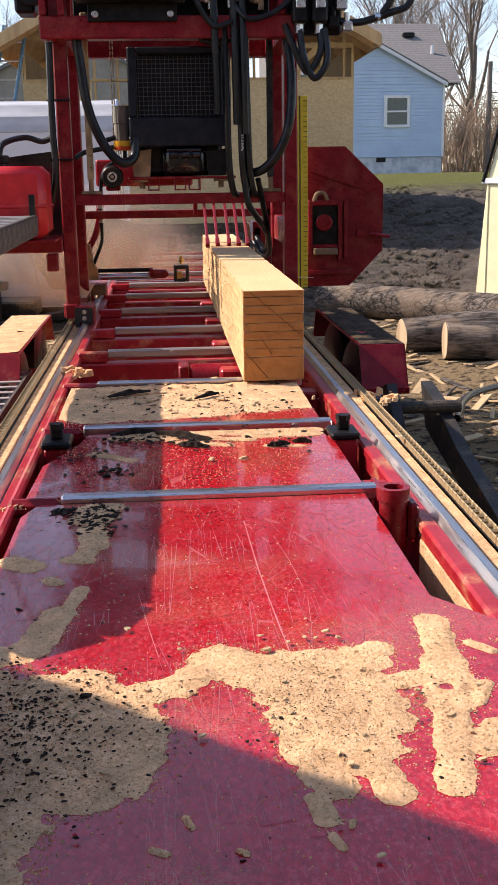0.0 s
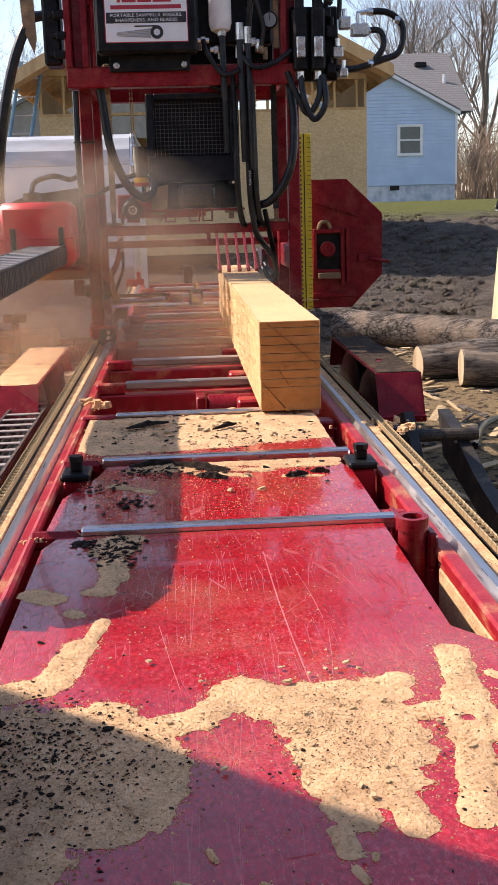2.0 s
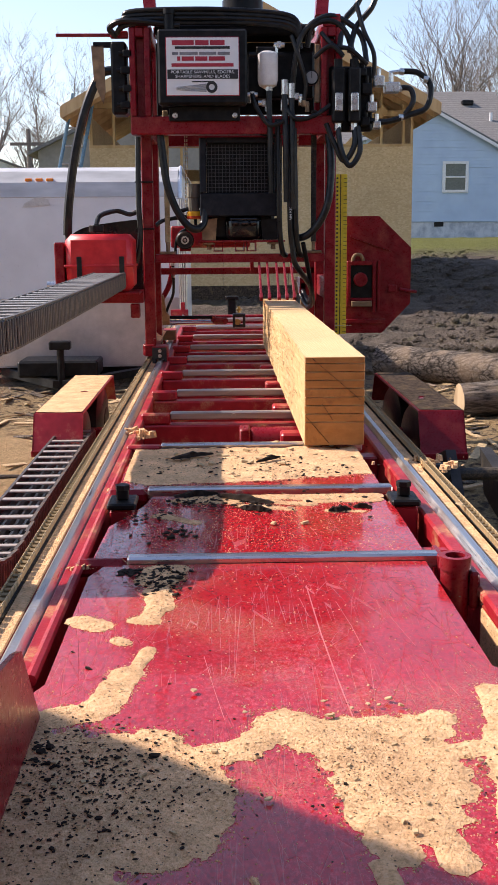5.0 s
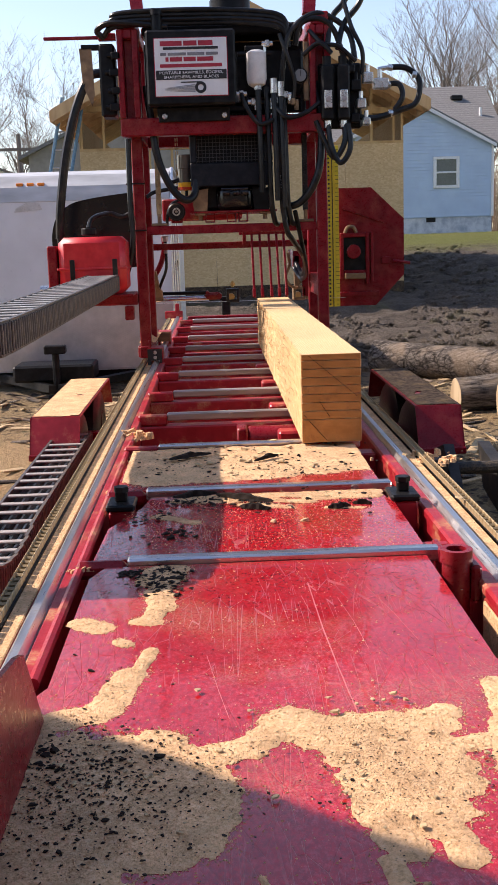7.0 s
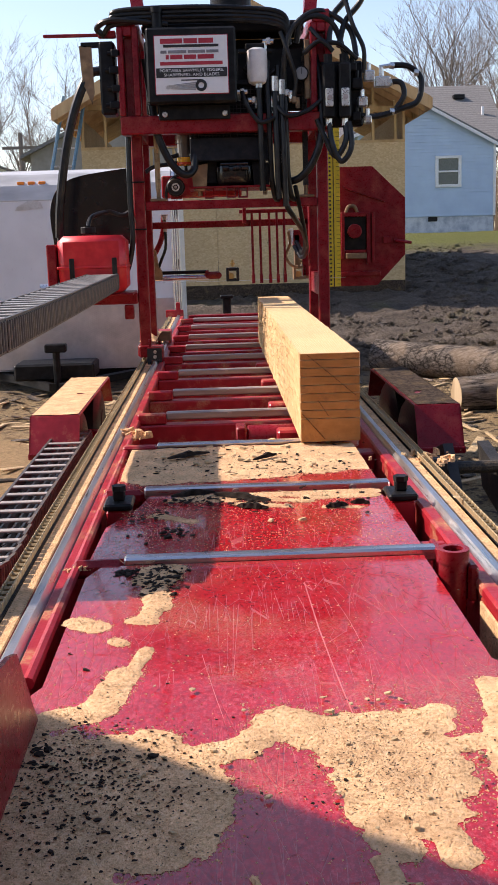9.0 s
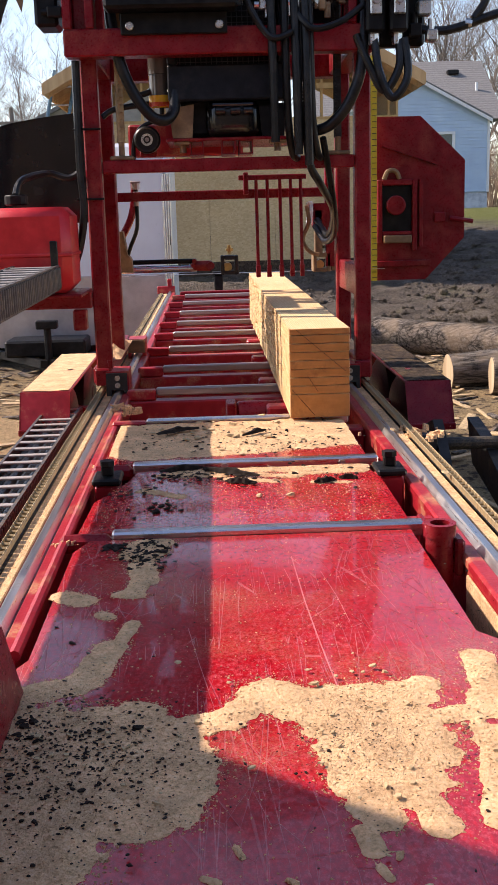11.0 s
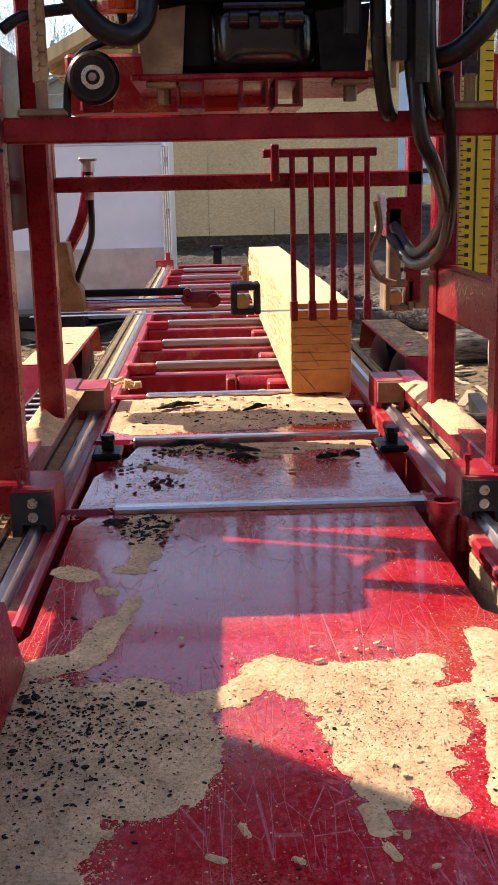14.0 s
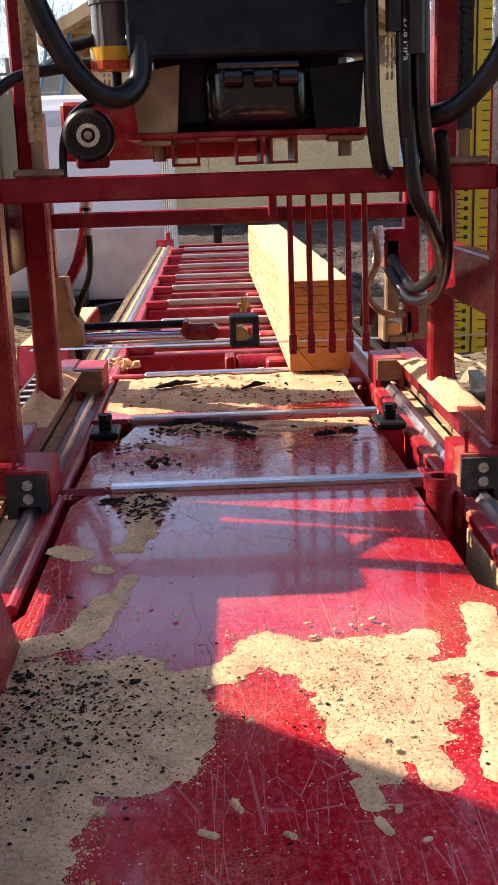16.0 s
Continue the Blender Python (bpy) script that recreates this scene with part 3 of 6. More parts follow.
# ---- neighbours far to the left ----
def far_house(x, y, w, d, zb, zw, zr, wall, label):
    h = thing("house", label, "house")
    part("wall", Mesh().prism([(x, zb), (x + w, zb), (x + w, zw), (x + w / 2, zr), (x, zw)], "y", y, y + d), wall, h)
    r = Mesh()
    for s in (-1, 1):
        xe = x + w / 2 + s * (w / 2 + 0.4)
        ze = zw - 0.4 * (zr - zw) / (w / 2)
        r.prism([(xe, ze), (x + w / 2, zr), (x + w / 2, zr + .15), (xe, ze + .15)], "y", y - .3, y + d + .3)
    part("roof", r, SHINGLE, h)
    for i in range(2):
        wx = x + w * (0.3 + 0.4 * i)
        win = part("window", Mesh().box(wx - .5, wx + .5, y - .06, y - .01, zb + 1.2, zb + 2.4, .02), WHITE_TRIM, h)
        part("pane", Mesh().box(wx - .4, wx + .4, y - .08, y - .062, zb + 1.3, zb + 2.3, .005), GLASS, win)


far_house(-7.7, 44.0, 8.0, 7.0, 0.6, 5.0, 6.9, TAUPE, "grey block house behind the framed one")
far_house(-18.0, 62.0, 7.0, 8.0, 0.4, 5.2, 6.5, WHITE_TRIM, "white house far behind bare trees")


def ladder():
    m = thing("ladder", "blue fibreglass ladder against the framed house", "ladder")
    blue = plain("blue_fibreglass", (0.10, 0.20, 0.28), 0.6)
    for dx in (0, 0.38):
        part("rail", Mesh().tube([(-3.45 + dx, 17.2, 0.25), (-2.72 + dx, 17.85, 3.9)], 0.035, 6), blue, m)
    for i in range(11):
        t = (i + 0.6) / 11.5
        p = Vector((-3.45, 17.2, 0.25)).lerp(Vector((-2.72, 17.85, 3.9)), t)
        part("rung", Mesh().cyl(p, p + Vector((0.38, 0, 0)), 0.016, 6), ALU, m)


ladder()


# ---- bare winter trees ----
def bare_tree(name, at, height, seed, spread=0.5, levels=5, bush=False):
    rng = random.Random(seed)
    trunk, crown = Mesh(), Mesh()

    def grow(p, d, length, r, level):
        n = 3 if level > 1 else 5
        pts, rs = [p], [r]
        q = Vector(p)
        for i in range(n):
            d = (d + Vector((rng.uniform(-1, 1), rng.uniform(-1, 1), rng.uniform(-.4, .8))) * (0.10 + 0.04 * level)).normalized()
            q = q + d * length / n
            pts.append(q.copy())
            rs.append(r * (1 - 0.5 * (i + 1) / n))
        (trunk if level == 0 else crown).tube(pts, rs, 7 if level == 0 else (4 if level < 3 else 3), cap=False)
        if level >= levels:
            return
        kids = rng.randint(4, 6) if level < 3 else rng.randint(3, 5)
        for i in range(kids):
            k = rng.randint(max(1, n // 2 - 1), n) if level else rng.randint(2, n)
            a = rng.uniform(0, 2 * math.pi)
            side = Vector((math.cos(a), math.sin(a), 0))
            nd = (d * rng.uniform(0.5, 1.0) + side * rng.uniform(0.4, 0.9) * (spread + 0.4) + Vector((0, 0, 0.25))).normalized()
            grow(pts[k], nd, length * rng.uniform(0.5, 0.72), max(rs[k] * 0.6, 0.006), level + 1)

    grow(Vector((0, 0, -0.3)), Vector((0, 0, 1)), height * 0.42, height * 0.017, 0)
    t = thing(name, "tall bare winter tree with fine grey twigs", "tree", "bare trees", at=at)
    part("trunk", trunk, TWIG, t)
    part("crown", crown, TWIG, t, "leafless crown of fine twigs")
    return t


t1 = bare_tree("tree", (13.0, 55.0, 0.6), 17.0, 3)
t2 = bare_tree("tree", (17.5, 60.0, 0.6), 19.0, 8, 0.4)


def thicket():
    """Brown winter brush behind the house: thin bent stems with side twigs."""
    rng = random.Random(19)
    m = Mesh()
    for _ in range(1500):
        x, y = rng.uniform(9.5, 24), rng.uniform(46, 56)
        z, h = ground_height(x, y) - .1, rng.uniform(1.2, 3.6) + 1.6 * max(0, noise.noise((x * .5, y * .3, 7)))
        lx, ly = rng.gauss(0, .35), rng.gauss(0, .35)
        r = rng.uniform(.012, .035)
        top = Vector((x + lx * h * .6, y + ly * h * .6, z + h))
        mid = Vector((x + lx * h * .15, y + ly * h * .15, z + h * .5))
        m.tube([(x, y, z), mid, top], [r, r * .8, r * .4], 3, False)
        for k in range(3):
            b = mid.lerp(top, rng.random())
            m.tube([b, b + Vector((rng.gauss(0, .4), rng.gauss(0, .4), rng.uniform(.2, .8)))], [r * .5, r * .3], 3, False)
    single("thicket", m, BRUSH, "brown leafless brush behind the blue house", "thicket", kind="stuff")


thicket()
t3 = bare_tree("tree", (-10.5, 58.0, 0.2), 14.0, 15, 0.7)
for k, (src, x, y, s) in enumerate(((t1, 15.0, 66, .95), (t3, -6.5, 60, .95), (t1, -15.0, 66, .9), (t2, 21.0, 58, .85),
                                    (t1, 3.5, 72, .85), (t2, -3.0, 75, .8), (t3, 25.0, 66, 1.0), (t1, 19.0, 74, 1.1), (t3, 12.4, 49, .34), (t1, 13.6, 47, .25), (t3, -19, 70, 1.0))):
    src.scale = (s, s, s)
    copy_thing(src, pose(x, y, 0.5, 0, 0, 67 * k))
    src.scale = (1, 1, 1)


def utility_pole(x, y, top, arm):
    p = thing("utility_pole", "weathered wooden utility pole with wires", "pole")
    part("pole", Mesh().tube([(x, y, 0.3), (x, y, top)], [0.15, 0.11], 8), TWIG, p)
    if arm:
        part("crossarm", Mesh().box(x - 0.9, x + 0.9, y - .12, y - .10, top - .8, top - .65), TWIG, p)
    for i in range(3):
        z = 4.1 + i * 0.35
        part("wire", Mesh().tube(curve([(x, y, z), (x + 14, y + 3, z - .3), (x + 30, y + 5, z + .2)], 4), 0.02, 4), BLACK, p)


utility_pole(14.7, 47.0, 6.1, False)
utility_pole(-9.45, 52.0, 6.7, True)


# ---- cream metal shed ----
def shed():
    s = thing("shed", "pale cream metal garden shed with a gambrel roof", "shed")
    y = 9.9
    outline = [(3.50, -0.2), (3.62, 1.17), (3.92, 2.15), (4.9, 2.75), (5.9, 2.15), (6.2, 1.17), (6.3, -0.2)]
    part("end_wall", Mesh().prism(outline, "y", y, y + 0.04), SHED_YELLOW, s)
    rib = Mesh()
    for i in range(14):
        x = 3.62 + i * 0.2
        rib.box(x, x + 0.03, y - 0.012, y, -0.15, 1.15, 0.004)
    part("ribs", rib, SHED_YELLOW, s)
    part("trim", Mesh().box(3.56, 6.25, y - 0.03, y, 1.15, 1.21, 0.004), WHITE_TRIM, s)
    side = Mesh()
    for a, b in zip(outline, outline[1:]):
        side.add([(a[0], y + .05, a[1]), (b[0], y + .05, b[1]), (b[0], y + 3, b[1]), (a[0], y + 3, a[1]), (a[0] + .03, y + .05, a[1]), (b[0] + .03, y + .05, b[1]), (b[0] + .03, y + 3, b[1]), (a[0] + .03, y + 3, a[1])],
                 [(0, 1, 2, 3), (7, 6, 5, 4), (0, 4, 5, 1), (2, 6, 7, 3)])
    part("shell", side, SHED_YELLOW, s)
    part("roof_edge", Mesh().tube([(3.58, y - .02, 1.17), (3.90, y - .02, 2.16), (4.9, y - .02, 2.78)], 0.025, 6), BLACK, s, "dark roof edging")
    s.matrix_world = pose(3.5, y, 0, 0, 0, -55) @ pose(-3.5, -y, 0)


shed()


# ---- cargo trailer ----
def trailer():
    t = thing("cargo_trailer", "white enclosed cargo trailer with tread-plate nose", "trailer")
    y, x0, x1 = 8.65, -2.75, -0.46
    body = Mesh()
    prof = [(y, 0.02), (y, 1.72), (y + 0.04, 1.86), (y + 0.16, 1.97), (y + 0.4, 2.02), (y + 4.2, 2.02), (y + 4.2, 0.02)]
    body.prism(prof, "x", x0, x1 - 0.05)
    part("body", body, TRAILER_WHITE, t)
    cap = [(y - .006, 1.72), (y + .034, 1.864), (y + .155, 1.977), (y + .4, 2.03), (y + 4.2, 2.03)]
    part("roof_cap", Mesh().prism(cap + [(b + .004, c - .005) for b, c in reversed(cap)], "x", x0, x1 - .05), ROOF_GREY, t, "chalky white metal roof edging")
    part("nose_guard", Mesh().box(x0 + 0.02, x1 - 0.06, y - 0.012, y - 0.002, 0.03, 0.72, 0.003), TREAD, t, "diamond tread-plate stone guard")
    for i in range(4):
        x = x1 - 0.06 + i * 0.022
        part("corner_trim", Mesh().box(x, x + 0.016, y - 0.02 + i * 0.01, y + 0.03, 0.02, 1.70, 0.005), ALU, t)
    part("roof_trim", Mesh().tube([(x1 - 0.03, y, 1.70), (x1 - 0.03, y + 0.06, 1.88), (x1 - 0.03, y + 0.3, 2.02), (x1 - 0.03, y + 4.2, 2.03)], 0.02, 6), ALU, t)
    part("side_door", Mesh().box(x1 - 0.05, x1 - 0.02, y + 0.5, y + 1.3, 0.15, 1.85, 0.01), TRAILER_WHITE, t)
    for z in (0.5, 1.0, 1.5):
        part("hinge", Mesh().box(x1 - 0.02, x1 + 0.005, y + 0.03, y + 0.06, z, z + 0.1, 0.004), BLACK, t)
    for i in range(3):
        x = -2.03 + i * 0.105
        part("marker_light", Mesh().box(x, x + 0.07, y + 0.035, y + 0.09, 1.875, 1.905, 0.006), AMBER, t, "amber clearance light")
    part("emblem", Mesh().prism([(-2.06, 1.62), (-1.78, 1.64), (-1.80, 1.70), (-1.90, 1.73), (-2.04, 1.66)], "y", y - 0.006, y - 0.001), ALU, t, "grey emblem bar")
    fr = Mesh()
    fr.box(x0, x1, y + 0.05, y + 0.13, -0.06, 0.02, 0.005)
    for s in (-1, 1):
        fr.tube([(-1.6 + s * 0.75, y + 0.1, -0.03), (-1.6 + s * .04, y - 1.0, -0.03)], 0.05, 4)
    part("tongue", fr, BLACK, t, "black steel tongue frame")
    part("tool_tray", Mesh().box(-2.05, -1.28, y - 0.72, y - 0.25, 0.0, 0.16, 0.02), BLACK, t)
    part("jack", Mesh().cyl((-1.62, y - 0.8, -0.12), (-1.62, y - 0.8, 0.32), 0.035, 10).cyl((-1.62, y - 0.8, -0.17), (-1.62, y - 0.8, -0.12), 0.09, 12).box(-1.72, -1.52, y - .86, y - .74, .28, .36, .01), BLACK, t)
    part("wheel", Mesh().cyl((x1 - 0.3, y + 2.2, 0.1), (x1 - 0.08, y + 2.2, 0.1), 0.32, 24, 0.03), RUBBER, t, smooth=True)


trailer()


# ---- unseen open-sided roof beside the operator's end, added to shade the bed ----
def lean_to():
    s = thing("lean_to", "unseen timber roof on posts added to shade the bed", "lean-to")
    e = Vector((0.77, -0.64, 0)).normalized()
    n = Vector((-0.64, -0.77, 0)).normalized()
    # Edge set back along the sun's direction so its shadow meets the deck.
    p = Vector((-0.366, -0.762, 0.585)) + to_sun * (1.7 / to_sun.z)
    a, b = p - e * 0.9, p + e * 1.5
    sl = Mesh()
    q = [a, b, b + n * 1.0 + Vector((0, 0, .15)), a + n * 1.0 + Vector((0, 0, .15))]
    sl.add([*q, *[c + Vector((0, 0, 0.03)) for c in q]], [(3, 2, 1, 0), (4, 5, 6, 7), (0, 1, 5, 4), (1, 2, 6, 5), (2, 3, 7, 6), (3, 0, 4, 7)])
    part("roof_sheet", sl, LUMBER, s)
    for c in (a + e * 0.1 + n * .06, a + n * .9 + e * .1, b + n * .9 - e * .1):
        part("post", Mesh().box(c.x - .06, c.x + .06, c.y - .06, c.y + .06, -0.2, c.z - 0.0, .005), LUMBER, s)


lean_to()


def sky_block_wall():
    """Unseen boarded wall behind the operator, added to cut sky light on front faces."""
    b = thing("wall_south", "unseen dark board wall added to block sky light", "wall", kind="structure")
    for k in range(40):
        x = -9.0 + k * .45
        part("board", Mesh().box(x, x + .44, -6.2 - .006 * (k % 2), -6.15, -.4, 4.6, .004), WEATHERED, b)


sky_block_wall()


# ---- logs on the ground ----
def log(p, q, r0, r1, seed, label):
    rng = random.Random(seed)
    lg = thing("log", label, "log", "logs beside the mill")
    p, q = Vector(p), Vector(q)
    n, k = 26, 26
    d = (q - p).normalized()
    u = d.orthogonal().normalized()
    w = d.cross(u)
    bark = Mesh()
    verts, faces = [], []
    ends = ([], [])
    for i in range(k + 1):
        t = i / k
        c = p.lerp(q, t) + w * 0.03 * math.sin(t * 5 + seed)
        for j in range(n):
            a = 2 * math.pi * j / n
            r = (r0 + (r1 - r0) * t) * (1 + 0.10 * noise.noise((math.cos(a) * 1.5 + seed, math.sin(a) * 1.5, t * 3)) + 0.035 * noise.noise((math.cos(a) * 7, math.sin(a) * 7 + seed, t * 9)))
            v = c + (u * math.cos(a) + w * math.sin(a)) * r
            verts.append(v)
            if i in (0, k):
                ends[i > 0].append(v)
    for i in range(k):
        for j in range(n):
            jj = (j + 1) % n
            faces.append((i * n + j, i * n + jj, (i + 1) * n + jj, (i + 1) * n + j))
    bark.add(verts, faces)
    part("bark", bark, BARK, lg, smooth=True)
    for e, s in ((0, -1), (1, 1)):
        c = sum(ends[e], Vector()) / n
        ring = [c + (v - c) * 0.97 + d * s * 0.003 for v in ends[e]]
        m = Mesh().add([c + d * s * 0.004, *ring, *[c + (v - c) * 1.0 - d * s * 0.01 for v in ends[e]]],
                       [(0, 1 + j, 1 + (j + 1) % n) for j in range(n)] + [(1 + j, 1 + (j + 1) % n, 1 + n + (j + 1) % n, 1 + n + j) for j in range(n)])
        part("cut_end", m, LOG_END, lg, "pale sawn end")


log((1.58, 8.75, 0.03), (3.75, 6.75, 0.02), 0.17, 0.18, 2, "long grey-barked log lying on the ground")
log((1.86, 6.32, -0.01), (3.05, 6.42, 0.0), 0.145, 0.16, 5, "grey-barked log with pale sawn end")
log((2.10, 5.90, -0.01), (3.6, 5.75, -0.02), 0.145, 0.15, 9, "short grey-barked log with split sawn end")


# ---- mill bed ----
XL, XR, BED, TOP = -0.458, 0.500, 0.585, 0.600
BED_NEAR, BED_FAR = -1.75, 8.05


def bed_frame():
    b = thing("sawmill_bed", "long red steel sawmill bed dusted with sawdust", "sawmill bed")
    for s, x in ((-1, XL), (1, XR)):
        i, o = (x - s * 0.05, x + s * 0.10)
        lo, hi = min(i, o), max(i, o)
        part("side_beam", Mesh().box(lo, hi, BED_NEAR, BED_FAR, 0.32, 0.556, 0.006), RED_DUSTY, b)
        part("beam_ledge", Mesh().box(min(x - s * .055, x - s * .018), max(x - s * .055, x - s * .018), -0.72, BED_FAR, 0.545, 0.572, 0.006), RED_DUSTY, b)
        rail = Mesh().prism([(x - .024, .557), (x + .024, .557), (x + .008, .583), (x - .008, .583)], "y", BED_NEAR, BED_FAR)
        part("track_rail", rail, RAIL_STEEL, b, "worn steel track rail")
        part("sawdust_strip", Mesh().box(min(x + s * .026, x + s * .062), max(x + s * .026, x + s * .062), BED_NEAR, BED_FAR, 0.556, 0.562, 0.002), SAWDUST, b, "caked sawdust along the rail")
        part("leg", Mesh().box(lo + .02, hi - .02, -0.3, -0.2, -0.16, 0.33, .005), RED, b)
        part("leg", Mesh().box(lo + .02, hi - .02, 3.3, 3.4, -0.16, 0.33, .005), RED, b)
        part("leg", Mesh().box(lo + .02, hi - .02, 7.6, 7.7, -0.16, 0.33, .005), RED, b)
    part("end_bar", Mesh().box(XL - .12, XL + 0.05, BED_FAR, BED_FAR + .06, .56, .63, .005).box(XL - .02, XL + .02, BED_FAR, BED_FAR + .04, .62, .70, .004), RED_DUSTY, b)
    part("end_stop", Mesh().box(-0.03, 0.05, 7.75, 7.83, .60, .74, .008).box(-0.05, 0.07, 7.73, 7.85, .74, .77, .006), BLACK, b)
    part("end_bar", Mesh().box(XL + .1, XR - .1, BED_FAR - .1, BED_FAR, .45, .58, .006), RED, b)
    return b


bed = bed_frame()
STRIPS = [0.0, 0.666, 1.33, 2.02, 2.68, 3.44, 4.17, 4.85, 5.63, 6.53, 7.33]


def cross_members():
    for k, y in enumerate(STRIPS):
        c = Mesh()
        if k < 2:
            c.box(-.415, -0.298, y - .016, y + .016, .553, .594, .012)
        else:
            c.box(-.415, -0.298, y - .022, y + .022, .55, .594, .006)
            c.box(-.41, .45, y - .030, y + .055, .34, .548, .006)
        mem = part("cross_member", c, RED_DUSTY if k > 1 else RED, bed)
        part("wear_strip", Mesh().box(-0.298, .395, y - .018, y + .018, .568, TOP, .005), STEEL if k < 3 else DULL_STEEL, mem, "polished steel wear strip")
        for x in (-0.04, 0.29) if k > 0 else ():
            part("bolt_head", Mesh().cyl((x, y - .024, .584), (x, y - .016, .584), .010, 10), DULL_STEEL, mem)
        if k in (3, 4, 5, 6):
            part("wear_block", Mesh().box(.13, .24, y - .45, y - .36, .53, .585, .008), RED_DUSTY, mem)
    part("bracket", Mesh().box(.388, .402, -.03, .05, .54, .60, .003), RED, bed)
    part("peg", Mesh().box(.36, .44, .10, .13, .552, .572, .004), RED_DUSTY, bed)
    part("log_turner", Mesh().cyl((.02, 1.78, .52), (.44, 1.78, .52), .055, 18, .01).box(-.02, .02, 1.72, 1.84, .44, .575, .006), RED, bed, "round red turner drum", smooth=True)


cross_members()


def deck_plate(name, poly, z=BED):
    p = single(name, Mesh().prism(poly, "z", z - 0.012, z), RED_PLATE, "scratched glossy red steel deck plate on the mill bed", "deck plate", "deck plates")
    return p


deck_plate("deck_plate", [(-.345, -.022), (-.372, -.10), (-.374, -.66), (-.40, -.72), (-.405, -1.9), (.60, -1.9), (.60, -.80), (.445, -.725), (.362, -.612), (.362, -.022)])
deck_plate("deck_plate", [(-.378, .034), (.372, .034), (.372, .45), (.345, .62), (-.28, .62), (-.30, .50), (-.37, .30)])
deck_plate("deck_plate", [(-.386, .70), (.372, .70), (.370, 1.28), (-.37, 1.28), (-.39, 1.0)])
part("caked_sawdust", Mesh().box(.4435, .4495, -1.0, -.20, .36, .538, .002), SAWDUST, bed, "sawdust caked on the beam")
part("bed_skirt", Mesh().box(-.42, .46, -1.9, 1.29, .33, .345, .003), RED_DUSTY, bed)


def side_fittings():
    p = Mesh().ring((.402, -.135, .36), (.402, -.135, .625), .030, .021, 22)
    p.ring((.402, -.135, .605), (.402, -.135, .632), .034, .021, 22)
    part("socket_tube", p, RED, bed, "open red pipe socket", smooth=True)
    part("socket_tab", Mesh().box(.43, .452, -.16, -.10, .52, .60, .006), RED, bed)
    for x0, x1 in ((-.392, -.315), (.362, .440)):
        part("stop_post", Mesh().box(x0 + .006, x1 - .006, .46, .55, .36, .585, .005), RED_DUSTY, bed)
        c = (x0 + x1) / 2
        part("clamp_pad", Mesh().box(x0, x1, .45, .56, .588, .606, .005).box(c - .016, c + .016, .49, .52, .606, .634, .004).cyl((c, .505, .632), (c, .505, .646), .02, 6), BLACK, bed, "black bolted clamp pad")
    FIN = -.368
    f = Mesh().prism([(-.785, .586), (-1.9, .586), (-1.9, .83), (-1.05, .768), (-.94, .750), (-.90, .738)], "x", FIN, FIN + .008)
    part("end_fin", f, RED, bed, "upright red end plate")
    part("pipe_rail", Mesh().tube([(-.405, -.62, .575), (-.405, 1.5, .575)], .011, 8), RED_DUSTY, bed, smooth=True)


side_fittings()


def rack_chain(x):
    """Roller drive chain laid along the rail."""
    c = thing("drive_chain", "dusty steel roller chain along the track rail", "chain", "track drive chains")
    pitch = 0.032
    link = Mesh().box(-.012, -.008, -.014, .014, -.009, .009, .003).box(.008, .012, -.014, .014, -.009, .009, .003).cyl((-.011, .008, 0), (.011, .008, 0), .006, 6)
    me = link.data("link", CHAIN_GOLD)
    rest = Mesh()
    y, k = -1.5, 0
    while y < 7.9:
        if k < 110:
            o = new("link", me)
            o.parent = c
            o.location = (x, y, .574)
        else:
            rest.box(x - .012, x - .008, y - .014, y + .014, .565, .583, .003)
            rest.box(x + .008, x + .012, y - .014, y + .014, .565, .583, .003)
            rest.box(x - .008, x + .008, y + .003, y + .013, .569, .580, .003)
        y += pitch
        k += 1
    tagged(part("chain_run", rest, CHAIN_GOLD, c), kind="stuff")
    part("chain_seat", Mesh().box(x - .02, x + .02, -1.6, 7.95, .556, .562, .002), GREASE, c)


rack_chain(-.533)
rack_chain(.572)


